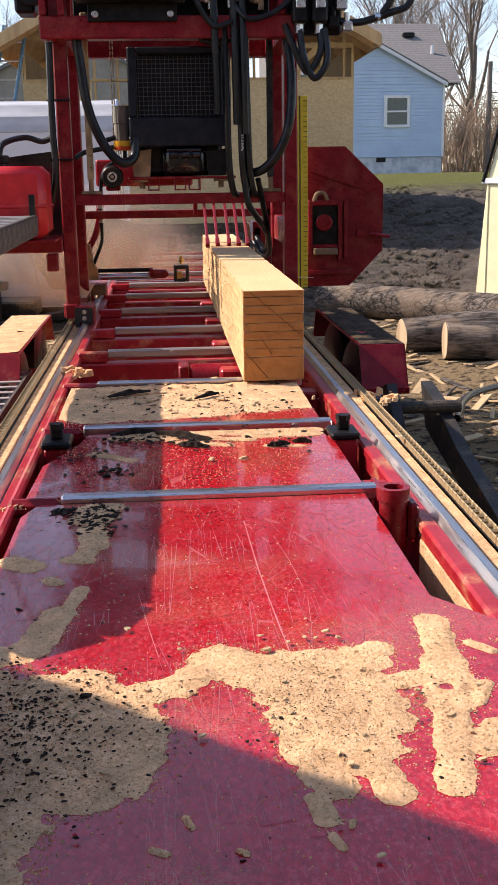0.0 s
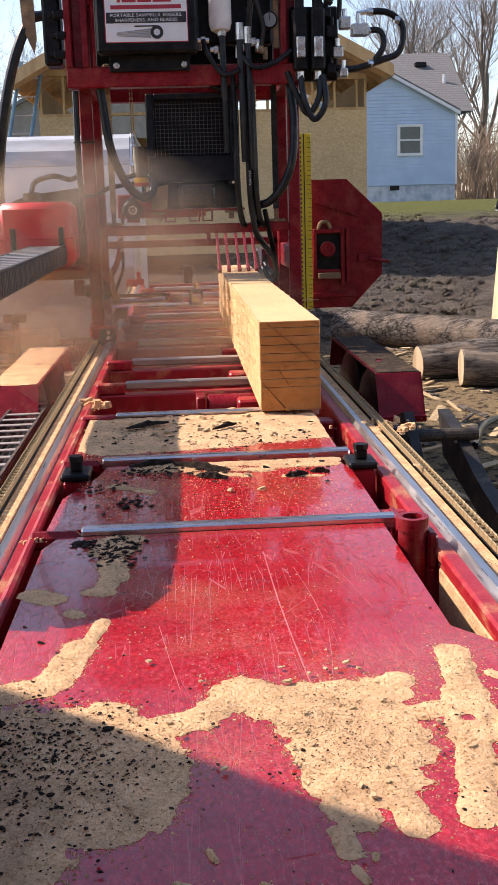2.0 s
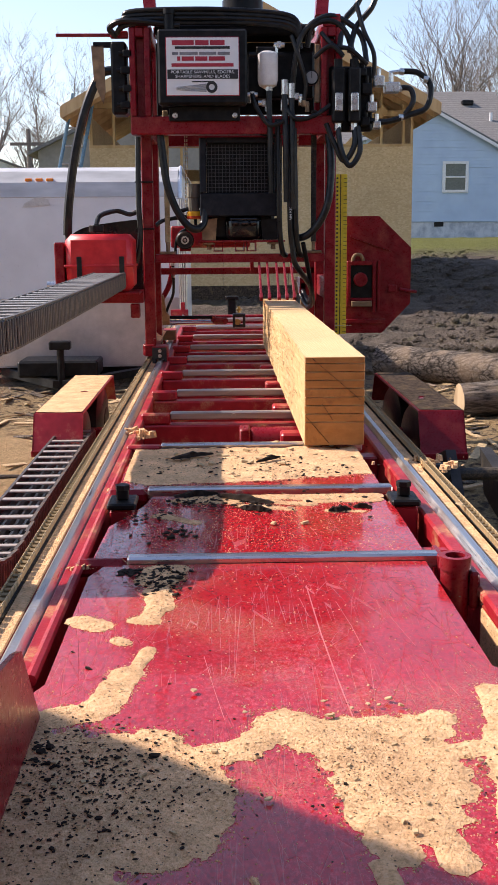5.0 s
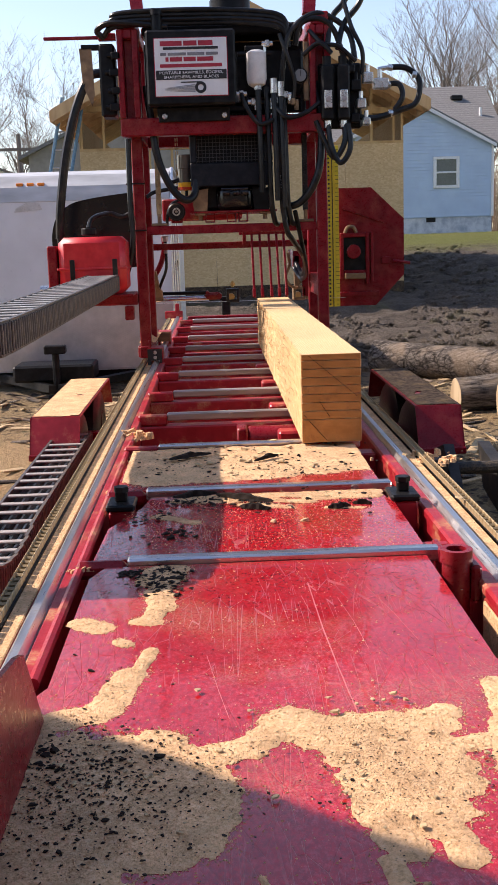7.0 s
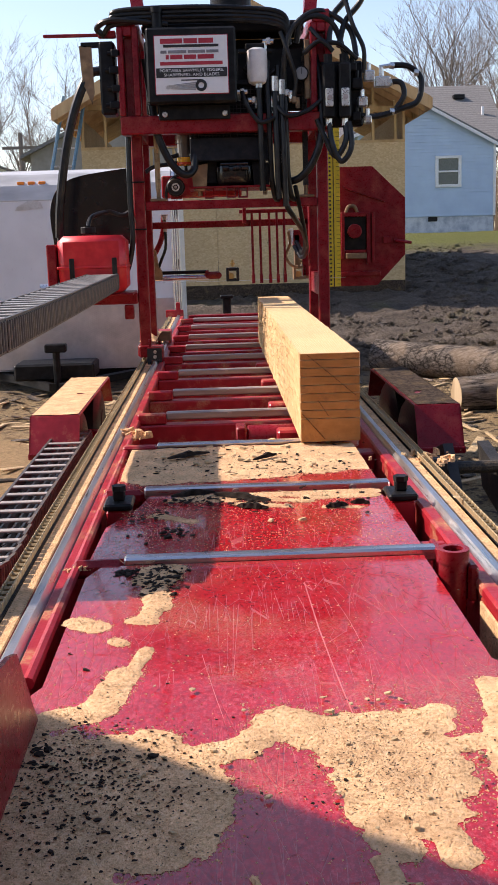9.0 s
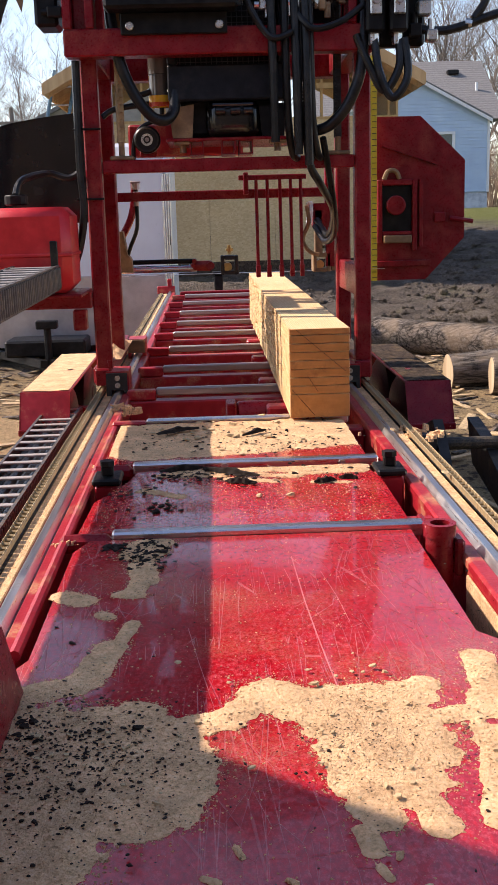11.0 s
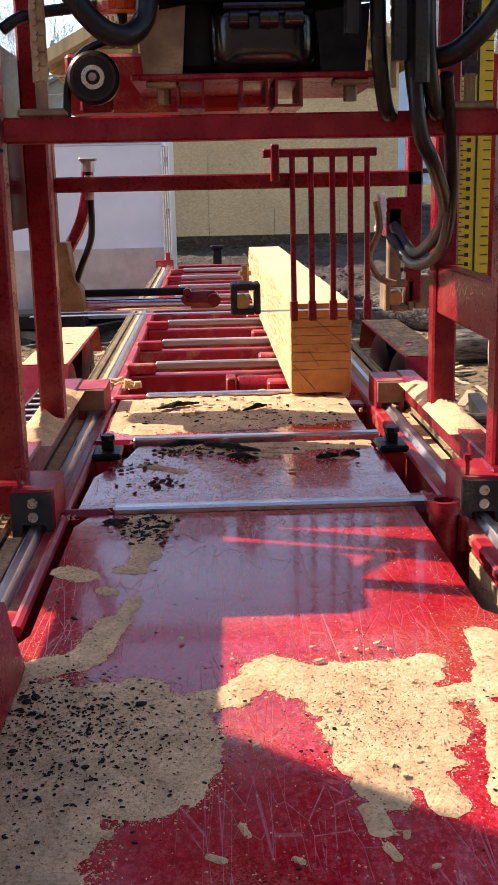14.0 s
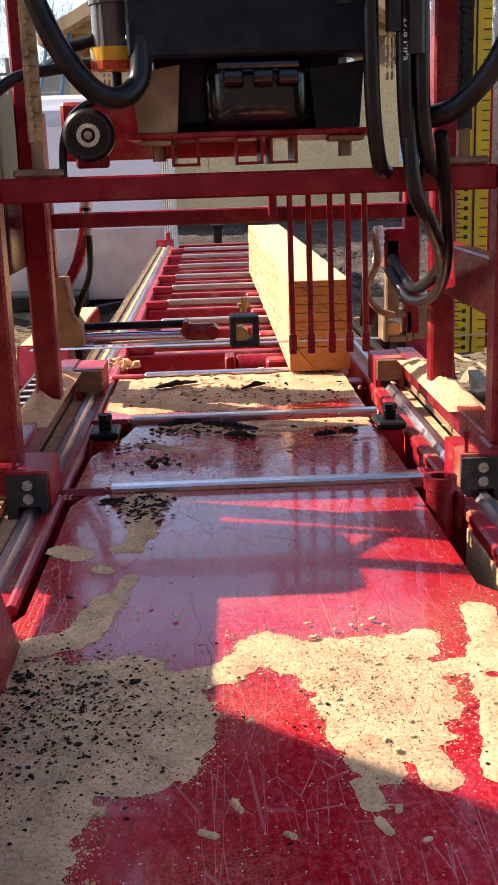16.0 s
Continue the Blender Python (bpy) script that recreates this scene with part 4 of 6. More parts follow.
# ---- the timber being sawn: boards stacked on the last thick slab ----
def timber():
    t = thing("timber", "freshly sawn softwood timber cut into stacked boards", "timber", at=(0, 0, 0))
    x0, x1, ya, yb = .192, .392, 1.245, 4.85
    zs = [.602, .682]
    while zs[-1] < .895:
        zs.append(zs[-1] + 0.0283)
    zs[-1] = .902
    rng = random.Random(4)
    for k, (a, b) in enumerate(zip(zs, zs[1:])):
        j = rng.uniform(-.0006, .0006)
        e = rng.uniform(-.0008, .0008)
        m = Mesh()
        n = 60
        verts, faces = [], []
        for i in range(n + 1):
            y = ya + .004 + e + (yb - ya) * i / n
            far = min(1.0, max(0.06, (y - ya - .5) / 1.2))
            w = far * (-0.012 * max(0.0, noise.noise((y * 7, k * 3.3, 1))) - .004 * noise.noise((y * 23, k, 5)))
            w2 = .004 * noise.noise((y * 9, k, 7))
            verts += [(x0 + j + w, y, a + .0008), (x1 + j + w2, y, a + .0008), (x1 + j + w2, y, b - .0014), (x0 + j + w, y, b - .0014)]
        for i in range(n):
            for s in range(4):
                faces.append((4 * i + s, 4 * i + (s + 1) % 4, 4 * i + 4 + (s + 1) % 4, 4 * i + 4 + s))
        faces += [(3, 2, 1, 0), (4 * n, 4 * n + 1, 4 * n + 2, 4 * n + 3)]
        m.add(verts, faces)
        board = part("board" if k else "slab", m, BEAM, t)
        y = ya + .004 + e
        part("end_face", Mesh().box(x0 + j + .0015, x1 + j - .0015, y - .0025, y - .0005, a + .002, b - .002, .0008), BEAM_END, board, "orange-brown end grain")
    for p, q in (((.215, .898), (.378, .757)), ((.197, .70), (.272, .612)), ((.25, .745), (.285, .69))):
        d = Vector((q[0] - p[0], 0, q[1] - p[1])).normalized()
        nn = Vector((-d.z, 0, d.x)) * .0008
        a, b = Vector((p[0], ya - .0035, p[1])), Vector((q[0], ya - .0035, q[1]))
        part("crack", Mesh().add([a + nn, b + nn, b - nn, a - nn, a + nn + Vector((0, .0022, 0)), b + nn + Vector((0, .0022, 0)), b - nn + Vector((0, .0022, 0)), a - nn + Vector((0, .0022, 0))],
                                 [(0, 1, 2, 3), (7, 6, 5, 4), (0, 4, 5, 1), (2, 6, 7, 3), (0, 3, 7, 4), (1, 5, 6, 2)]), BARK_CHIP, t)
    fib = Mesh()
    for i in range(520):
        y = ya + .25 + rng.random() ** 0.7 * 3.3
        z = rng.uniform(.62, .90)
        L = rng.uniform(.004, .026)
        p = Vector((x0 - .002, y, z))
        fib.tube([p, p + Vector((-rng.uniform(.002, .010), rng.uniform(-L, L), rng.uniform(-L, L)))], .0009, 3)
    tagged(part("torn_fibre", fib, CHIP_PALE, t, "torn wood fibres"), kind="stuff")
    return t


timber()


# ---- fenders and log arms beside the bed ----
def fender(name, x0, x1, y0, y1, zt, top_mat, label):
    f = thing(name, label, "fender", "wheel fenders")
    body = Mesh()
    h = .17
    out = [(y0 - .09, zt - h), (y0, zt), (y1, zt), (y1 + .12, zt - h)]
    body.prism(out + [(y1 + .11, zt - h), (y1 - .006, zt - .008), (y0 + .006, zt - .008), (y0 - .08, zt - h)], "x", x0, x1)
    body.prism(out, "x", *((x1 - .008, x1) if x0 > 0 else (x0, x0 + .008)))
    part("body", body, RED if top_mat is LITTER else RED_DUSTY, f)
    part("lip", Mesh().box(x0 - .004, x1 + .004, y0 - .10, y0 - .06, zt - h - .03, zt - h, .004), RED, f)
    part("bracket", Mesh().box(min(x1, x0) + .06, x1 - .06, y0 + .3, y0 + .42, zt - .4, zt - h - .001, .005), RED, f)
    r = (zt + .13) / 2
    for yc in (y0 + r + .02, y1 - r - .02):
        tyre = part("tyre", Mesh().tube([(x0 + .02, yc, r - .15), (x0 + .03, yc, r - .15), (x0 + .05, yc, r - .15), (x1 - .05, yc, r - .15), (x1 - .03, yc, r - .15), (x1 - .02, yc, r - .15)], [r * .6, r * .92, r, r, r * .92, r * .6], 26), RUBBER, f, "black rubber tyre", True)
        part("rim", Mesh().cyl((x0 + .015, yc, r - .15), (x1 - .015, yc, r - .15), r * .55, 18, .01), BLACK, tyre)
    part("outrigger", Mesh().box(min(abs(x0), abs(x1)) * (1 if x0 > 0 else -1) - .12, min(abs(x0), abs(x1)) * (1 if x0 > 0 else -1) + .12, y0 + .5, y0 + .58, zt - h - .08, zt - h - .002, .005), RED, f)
    g = Mesh()
    nx, ny = 16, 80
    vs, fs = [], []
    for j in range(ny + 1):
        for i in range(nx + 1):
            x = x0 + .008 + (x1 - x0 - .016) * i / nx
            y = y0 + .01 + (y1 - y0 - .02) * j / ny
            vs.append((x, y, zt + .002 + .005 * abs(noise.noise((x * 16, y * 16, 0))) + .003 * abs(noise.noise((x * 60, y * 60, 2)))))
    for j in range(ny):
        for i in range(nx):
            a = j * (nx + 1) + i
            if noise.noise((vs[a][0] * 9, vs[a][1] * 5, 4)) > -.62:
                fs.append((a, a + 1, a + nx + 2, a + nx + 1))
    g.v, g.f = vs, fs
    tagged(part("debris", g, top_mat, f, "layer of sawdust and bark dust"), kind="stuff")
    return f


fender("fender", .765, .965, 2.28, 3.62, .55, LITTER, "red steel fender littered with sawdust and bark")
fender("fender", -1.02, -.775, 2.95, 4.45, .45, SAWDUST, "red steel fender covered in sawdust")


def log_arm():
    a = thing("log_loader_arm", "black steel hydraulic log loader arm", "loader arm")
    part("arm", Mesh().prism([(1.95, .36), (2.2, .40), (2.1, .22), (1.0, .02), (.95, .12), (1.6, .25)], "x", 1.02, 1.07), GREASE, a)
    part("lower_bar", Mesh().box(.86, .94, .6, 2.4, .02, .12, .01), GREASE, a)
    part("pivot_plate", Mesh().prism([(1.55, .10), (1.95, .10), (2.05, .40), (1.86, .46), (1.70, .34)], "x", .80, .84), GREASE, a)
    part("pin", Mesh().cyl((.78, 1.86, .36), (1.1, 1.86, .36), .025, 12), GREASE, a)
    part("leg", Mesh().box(.86, .94, 1.2, 1.3, -.16, .03, .01), GREASE, a)
    part("hose", Mesh().tube(curve([(1.1, 1.9, .3), (1.35, 2.5, .28), (1.9, 3.1, .2), (2.6, 3.4, .02), (3.2, 3.2, -.1)]), .016, 8), RUBBER, a, smooth=True)
    part("link", Mesh().box(.60, .80, 1.75, 1.82, .36, .42, .005), GREASE, a)


log_arm()


# ---- the saw carriage: frame that rolls along the rails ----
def carriage_frame():
    c = thing("saw_carriage", "red steel sawmill carriage rolling on track rails", "saw carriage")
    for x, xc in ((-.547, -.472), (.535, .532)):
        for y in (.07, .72):
            part("post", Mesh().box(x, x + .065, y, y + .065, .66, 2.0, .006), RED, c)
        s = -1 if x < 0 else 1
        rx = XL if x < 0 else XR
        for y0, y1 in ((0.012, .17), (1.19, 1.36)):
            foot = part("wheel_box", Mesh().prism([(rx - .045, .562), (rx - .028, .562), (rx - .028, .592), (rx + .028, .592), (rx + .028, .562), (rx + .045, .562), (rx + .045, .662), (rx - .045, .662)], "y", y0, y1), RED_DUSTY, c)
            if y0 > 1:
                part("dust_guard", Mesh().box(rx - .044, rx + .044, y0 - .012, y0 - .001, .592, .66, .003), TAN, foot, "sawdust-caked guard plate")
            if y0 < 1:
                part("wiper_plate", Mesh().prism([(rx - .046, .545), (rx - .028, .545), (rx - .024, .588), (rx + .024, .588), (rx + .030, .56), (rx + .040, .56), (rx + .040, .656), (rx - .046, .656)], "y", 0.0, .012), GREASE, foot, "black wiper plate")
                for z in (.606, .636):
                    part("bolt", Mesh().ring((rx, -.006, z), (rx, 0.0, z), .011, .005, 14).cyl((rx, -.004, z), (rx, 0, z), .006, 6), ZINC, foot, "zinc bolt with washer")
                part("stud", Mesh().cyl((rx - .03, .03, .662), (rx - .03, .03, .70), .005, 6).cyl((rx - .03, .03, .695), (rx - .03, .03, .708), .010, 6), RED, foot)
        o = rx + s * .075
        part("side_beam", Mesh().box(o - .032, o + .032, .10, 1.36, .600, .668, .005), RED, c)
        heap = Mesh()
        nu, nv = 30, 12
        ya, yb = (.42, 1.16)
        for j in range(nu + 1):
            for i in range(nv + 1):
                u, v = j / nu, i / nv
                ridge = math.sin(math.pi * u) ** .5 * math.sin(math.pi * v)
                x, y = o - s * .005 + (v - .5) * .105, ya + (yb - ya) * u
                heap.v.append((x, y, .660 + ridge * (.032 + .03 * noise.noise((x * 14, y * 9, 3 + s)) + .016 * noise.noise((x * 60, y * 60, s)))))
        heap.f = [(j * (nv + 1) + i, j * (nv + 1) + i + 1, (j + 1) * (nv + 1) + i + 1, (j + 1) * (nv + 1) + i) for j in range(nu) for i in range(nv)]
        tagged(part("caked_sawdust", heap, SAWDUST, c, "sawdust heaped on the carriage beam", True), kind="stuff")
        part("hub_cover", Mesh().box(rx + s * .06 - .035, rx + s * .06 + .035, .04, .15, .60, .67, .006), RED, c)
    part("gusset", Mesh().box(.545, .592, .135, .72, .93, 1.06, .005), RED, c)
    # upper frame
    part("front_rail", Mesh().box(-.592, .60, -.03, .069, 1.885, 1.985, .006), RED, c)
    part("rear_rail", Mesh().box(-.592, .60, .75, .85, 1.885, 1.985, .006), RED, c)
    for x in (-.592, .50):
        for y in (-.03, .75):
            up = Mesh()
            up.box(x, x + .035, y, y + .1, 1.986, 2.47, .005).box(x + .085, x + .12, y, y + .1, 1.986, 2.47, .005).box(x + .036, x + .084, y, y + .1, 2.42, 2.47, .005).box(x + .036, x + .084, y + .06, y + .1, 1.986, 2.419, .004)
            part("slotted_upright", up, RED, c)
        part("top_side_rail", Mesh().box(x + .01, x + .11, -.03, .85, 2.471, 2.54, .006), RED, c)
        part("side_rail", Mesh().box(x + .01, x + .11, .071, .749, 1.89, 1.98, .006), RED, c)
    part("top_rail", Mesh().box(-.47, .49, .30, .38, 2.475, 2.535, .006), RED, c)
    for x, dx in ((-.50, -.06), (.47, .05)):
        m = Mesh().add([(x, .0, 2.542), (x + .07, .0, 2.542), (x + .07 + dx, .25, 3.0), (x + dx, .25, 3.0), (x, .1, 2.542), (x + .07, .1, 2.542), (x + .07 + dx, .35, 3.0), (x + dx, .35, 3.0)],
                       [(0, 1, 2, 3), (7, 6, 5, 4), (0, 4, 5, 1), (1, 5, 6, 2), (2, 6, 7, 3), (3, 7, 4, 0)])
        part("raking_arm", m, RED, c)
    part("top_cover", Mesh().box(-.45, .47, .05, .29, 2.44, 2.50, .01), BLACK, c)
    part("dark_backing", Mesh().box(-.46, .49, .30, .34, 2.03, 2.44, .005), BLACK, c)
    part("manifold", Mesh().box(.08, .47, .10, .22, 2.10, 2.36, .01), BLACK, c)
    return c


carriage = carriage_frame()


def lettering(name, text, size, x, y, z, mat, parent, width=None, label=""):
    cu = bpy.data.curves.new(name, 'FONT')
    cu.body, cu.size, cu.extrude = text, size, 0.0004
    cu.align_x, cu.align_y = 'CENTER', 'CENTER'
    tmp = bpy.data.objects.new("tmp", cu)
    scene.collection.objects.link(tmp)
    bpy.context.view_layer.update()
    me = bpy.data.meshes.new_from_object(tmp.evaluated_get(bpy.context.evaluated_depsgraph_get()))
    bpy.data.objects.remove(tmp)
    if width:
        xs = [v.co.x for v in me.vertices]
        k = width / (max(xs) - min(xs))
        for v in me.vertices:
            v.co.x *= k
    me.materials.clear()
    me.materials.append(mat)
    ob = new(name, me)
    ob.parent = parent
    ob.matrix_local = pose(x, y, z, 90, 0, 0)
    if label:
        ob["label"] = label
    return ob


def sign():
    x0, x1, z0, z1, y = -.425, .075, 2.035, 2.44, -.145
    box = part("control_box", Mesh().box(x0, x1, y, -.032, z0, z1, .012), BLACK, carriage, "black control box with printed sign")
    part("bracket", Mesh().box(-.37, .035, -.06, -.034, 1.955, 2.034, .004), BLACK, carriage)
    for x in (-.335, .005):
        part("bolt", Mesh().cyl((x, -.075, 1.985), (x, -.06, 1.985), .016, 12, .003), ZINC, carriage)
    f = y - .004
    sx0, sx1, sz0, sz1 = -.375, .027, 2.085, 2.392
    part("sign_border", Mesh().box(sx0 - .004, sx1 + .004, f + .001, y + .001, sz0 - .004, sz1 + .004, .001), RED_INK, box)
    part("sign_sheet", Mesh().box(sx0, sx1, f - .001, f + .001, sz0, sz1, .0005), SIGN_WHITE, box, "white printed sign sheet")
    g = f - .0035
    cx, w, h = (sx0 + sx1) / 2, sx1 - sx0, sz1 - sz0

    def bar(zc, hh, ww, mat, dx=0.0, gap=()):
        m = Mesh()
        if not gap:
            m.box(cx + dx - ww * w / 2, cx + dx + ww * w / 2, g, g + .002, sz1 - (zc + hh / 2) * h, sz1 - (zc - hh / 2) * h, .0004)
        else:
            x = cx + dx - ww * w / 2
            for k in gap:
                m.box(x, x + k * ww * w, g, g + .002, sz1 - (zc + hh / 2) * h, sz1 - (zc - hh / 2) * h, .0004)
                x += k * ww * w + .02 * w
        part("print_bar", m, mat, box)
    bar(.09, .085, .84, RED_INK, 0, (.36, .22, .24))
    bar(.175, .045, .76, INK)
    bar(.275, .05, .84, plain("grey_ink", (.22, .21, .22), .6, bump=0), 0, (.1, .3, .28, .2))
    bar(.365, .075, .70, RED_INK, 0, (.06, .24, .24, .32))
    bar(.475, .06, .86, RED_INK)
    bar(.635, .165, .98, INK)
    lettering("sign_text", "PORTABLE SAWMILLS, EDGERS,", .022, cx, g - .001, sz1 - .60 * h, SIGN_WHITE, box, .88 * w, "white capitals on a black band")
    lettering("sign_text", "SHARPENERS, AND BLADES", .022, cx, g - .001, sz1 - .675 * h, SIGN_WHITE, box, .76 * w, "white capitals on a black band")
    lg = Mesh()
    for k in range(5):
        lg.prism([(cx - .15, sz1 - (.86 + .012 * k) * h), (cx + .02, sz1 - (.80 + .03 * k) * h), (cx + .02, sz1 - (.825 + .03 * k) * h)], "y", g, g + .002)
    part("print_emblem", lg, plain("grey_print", (.30, .30, .31), .6, bump=0), box)
    part("print_emblem", Mesh().ring((cx + .05, g - .001, sz1 - .86 * h), (cx + .05, g + .002, sz1 - .86 * h), .032, .016, 18).box(cx - .06, cx + .06, g, g + .002, sz1 - .775 * h, sz1 - .755 * h, .0003), INK, box)


sign()


def hydraulics():
    c = carriage
    filt = part("oil_filter", Mesh().tube([(.195, -.03, 2.135), (.195, -.03, 2.15), (.195, -.03, 2.18), (.195, -.03, 2.32), (.195, -.03, 2.335)], [.025, .050, .058, .058, .040], 20), FILTER_WHITE, c, "milky white filter bowl", True)
    part("filter_head", Mesh().box(.13, .24, -.05, .03, 2.33, 2.36, .006).cyl((.09, -.02, 2.32), (.28, -.02, 2.32), .014, 10), BLACK, c)
    g = part("pressure_gauge", Mesh().cyl((.445, -.03, 2.195), (.445, .02, 2.195), .042, 20, .004), BLACK, c, smooth=True)
    part("dial", Mesh().cyl((.445, -.033, 2.195), (.445, -.029, 2.195), .034, 20), DIAL_GREY, g, "grey gauge dial")
    part("needle", Mesh().box(.444, .447, -.036, -.033, 2.19, 2.225, .0005), INK, g)
    for x in (.595, .685):
        v = part("valve", Mesh().box(x - .035, x + .035, -.10, .0, 1.94, 2.24, .010).cyl((x, -.05, 2.24), (x, -.05, 2.29), .025, 10), BLACK, c, "black solenoid valve block")
        part("valve_cap", Mesh().box(x - .022, x + .022, -.115, -.10, 2.00, 2.10, .004), ZINC, v, "bright valve cap")
        part("valve_stem", Mesh().cyl((x, -.125, 2.05), (x, -.115, 2.05), .014, 10), DULL_STEEL, v)
        part("hose_union", Mesh().cyl((x, -.05, 1.90), (x, -.05, 1.94), .022, 8), ZINC, v, "zinc hose union")
    part("valve_manifold", Mesh().box(.55, .80, .002, .07, 1.90, 2.26, .01), BLACK, c)
    for k, (x, z, s) in enumerate(((.76, 2.13, .03), (.79, 2.03, .028), (.755, 1.95, .025), (.83, 2.17, .03), (.735, 2.22, .022), (.82, 1.93, .022))):
        part("fitting", Mesh().box(x - s, x + s, -.06, .0, z - s, z + s, .006).cyl((x, -.03, z + s), (x, -.03, z + s + .04), .013, 8), ZINC if k % 2 else BLACK, c)
    part("tee_block", Mesh().box(.865, .955, -.03, .03, 2.11, 2.17, .006).cyl((.905, 0, 2.17), (.905, 0, 2.22), .014, 8).cyl((.895, 0, 2.22), (.965, 0, 2.23), .013, 8), ZINC, c, "zinc hydraulic tee block")

    def hose(pts, r=.016, mat=RUBBER):
        part("hose", Mesh().tube(curve(pts, 7), r, 9), mat, c, "", True)
    hose([(.965, 0, 2.23), (1.06, -.01, 2.22), (1.13, -.02, 2.15), (1.11, -.03, 2.03), (1.02, -.03, 1.99), (.88, -.03, 1.95), (.78, 0, 1.96)], .017)
    hose([(.955, 0, 2.14), (1.015, -.02, 2.13), (1.03, -.03, 2.06), (.985, -.03, 1.99)], .016)
    for p in ((1.10, -.02, 2.185), (.965, 0, 2.23), (.955, 0, 2.14), (.96, -.03, 1.975)):
        part("hose_ferrule", Mesh().cyl((p[0] - .012, p[1], p[2]), (p[0] + .014, p[1], p[2] - .004), .020, 10), ZINC, c)
    hose([(.60, -.04, 2.33), (.63, .0, 2.50), (.72, .05, 2.62), (.80, .05, 2.85), (.78, .05, 3.0)], .017)
    hose([(.66, -.04, 2.33), (.70, .0, 2.47), (.80, .02, 2.60), (.84, .02, 2.80), (.80, .0, 3.0)], .017)
    hose([(.42, -.02, 2.36), (.45, -.03, 2.47), (.55, -.03, 2.50), (.64, -.02, 2.44), (.70, -.02, 2.28), (.74, -.02, 2.22)], .016)
    hose([(.33, -.03, 2.05), (.35, -.05, 2.28), (.40, -.04, 2.44), (.55, -.02, 2.53), (.72, .0, 2.44), (.76, -.02, 2.28)], .016)
    hose([(.46, -.04, 2.30), (.55, -.07, 2.36), (.62, -.09, 2.30)], .013)
    for k in range(4):
        z = 2.47 + .022 * k
        hose([(-.66 + .02 * k, .0, z - .03), (-.58, -.03, z + .015), (-.2, -.04 - .01 * k, z + .02), (.15, -.03, z + .015), (.34, -.04, z - .02), (.38, -.03, z - .12)], .015)
    hose([(-.66, .02, 2.43), (-.70, .0, 2.47), (-.60, -.05, 2.50), (-.3, -.05, 2.47)], .017)
    for x, zt, zb in ((.20, 2.14, 1.55), (.29, 2.12, 1.50), (.33, 2.10, 1.46)):
        hose([(x, -.045, zt), (x + .005, -.06, (zt + zb) / 2), (x + .01, -.05, zb)], .017)
        part("hose_clamp", Mesh().cyl((x, -.045, zt - .02), (x, -.046, zt + .06), .021, 10), ZINC, c, "bright crimped hose end")
    hose([(.595, -.05, 1.94), (.61, -.08, 1.80), (.66, -.09, 1.70), (.72, -.08, 1.78), (.71, -.06, 1.92)], .016)
    hose([(.685, -.05, 1.94), (.69, -.07, 1.82), (.63, -.07, 1.73), (.57, -.05, 1.84), (.53, -.03, 1.94)], .016)
    for k, (x, z) in enumerate(((.105, 2.10), (.17, 2.055), (.30, 2.06), (.40, 2.05), (.26, 2.37), (.36, 2.09))):
        part("elbow_fitting", Mesh().cyl((x - .03, -.035, z), (x + .03, -.035, z), .014, 8).cyl((x + (.02 if k % 2 else -.02), -.035, z - .045), (x + (.02 if k % 2 else -.02), -.035, z), .013, 8).box(x - .012, x + .012, -.055, -.02, z - .018, z + .018, .003), ZINC if k != 3 else TAN, c, "zinc elbow fitting")
    # Tan strip: its colour imitates sunlight on the slotted upright.
    part("sunlit_strip", Mesh().box(.465, .495, -.012, .02, 2.06, 2.38, .004), TAN, c, "tan strip standing in for the sunlit upright")
    for pts in ([(.105, -.05, 2.10), (.13, -.08, 2.02), (.20, -.08, 1.93), (.28, -.07, 1.95)], [(.30, -.05, 2.02), (.36, -.08, 1.96), (.46, -.08, 1.98), (.55, -.06, 2.04)], [(.33, -.04, 2.42), (.37, -.06, 2.30), (.41, -.05, 2.16), (.40, -.04, 2.06)], [(.50, -.02, 2.44), (.57, -.06, 2.36), (.66, -.07, 2.34), (.76, -.05, 2.26)], [(.70, .0, 2.60), (.74, -.03, 2.45), (.80, -.03, 2.32), (.80, -.02, 2.19)]):
        hose(pts, .013)
    for x, z in ((-.60, 2.33), (-.615, 2.24), (-.605, 2.14), (-.62, 2.05)):
        part("cable_gland", Mesh().box(x - .028, x + .028, -.03, .0, z - .02, z + .02, .005).cyl((x - .05, -.015, z), (x - .028, -.015, z), .012, 8), BLACK, c)
    part("air_cleaner", Mesh().tube([(.06, .25, 2.50), (.06, .25, 2.66), (.06, .25, 2.68), (.06, .25, 2.76)], [.12, .12, .10, .10], 20), BLACK, c, "black air cleaner canister", True)
    part("breather", Mesh().tube([(-.36, -.06, 2.44), (-.36, -.06, 2.53), (-.36, -.06, 2.53), (-.36, -.06, 2.56)], [.03, .03, .036, .036], 12), BLACK, c, "", True)
    # side panel with trailing power cable
    part("side_box", Mesh().box(-.70, -.61, .0, .16, 2.0, 2.40, .012), BLACK, c)
    part("lever", Mesh().box(-1.01, -.70, .03, .05, 2.43, 2.448, .003).box(-.70, -.60, .02, .06, 2.42, 2.46, .005), RED, c)
    part("cable_bracket", Mesh().prism([(-.81, 2.38), (-.74, 2.38), (-.735, 2.13), (-.75, 2.06), (-.80, 2.18)], "y", .02, .03), TAN, c, "rusty cable bracket")
    part("cable_arm", Mesh().box(-.80, -.62, .02, .05, 2.37, 2.40, .004), BLACK, c)
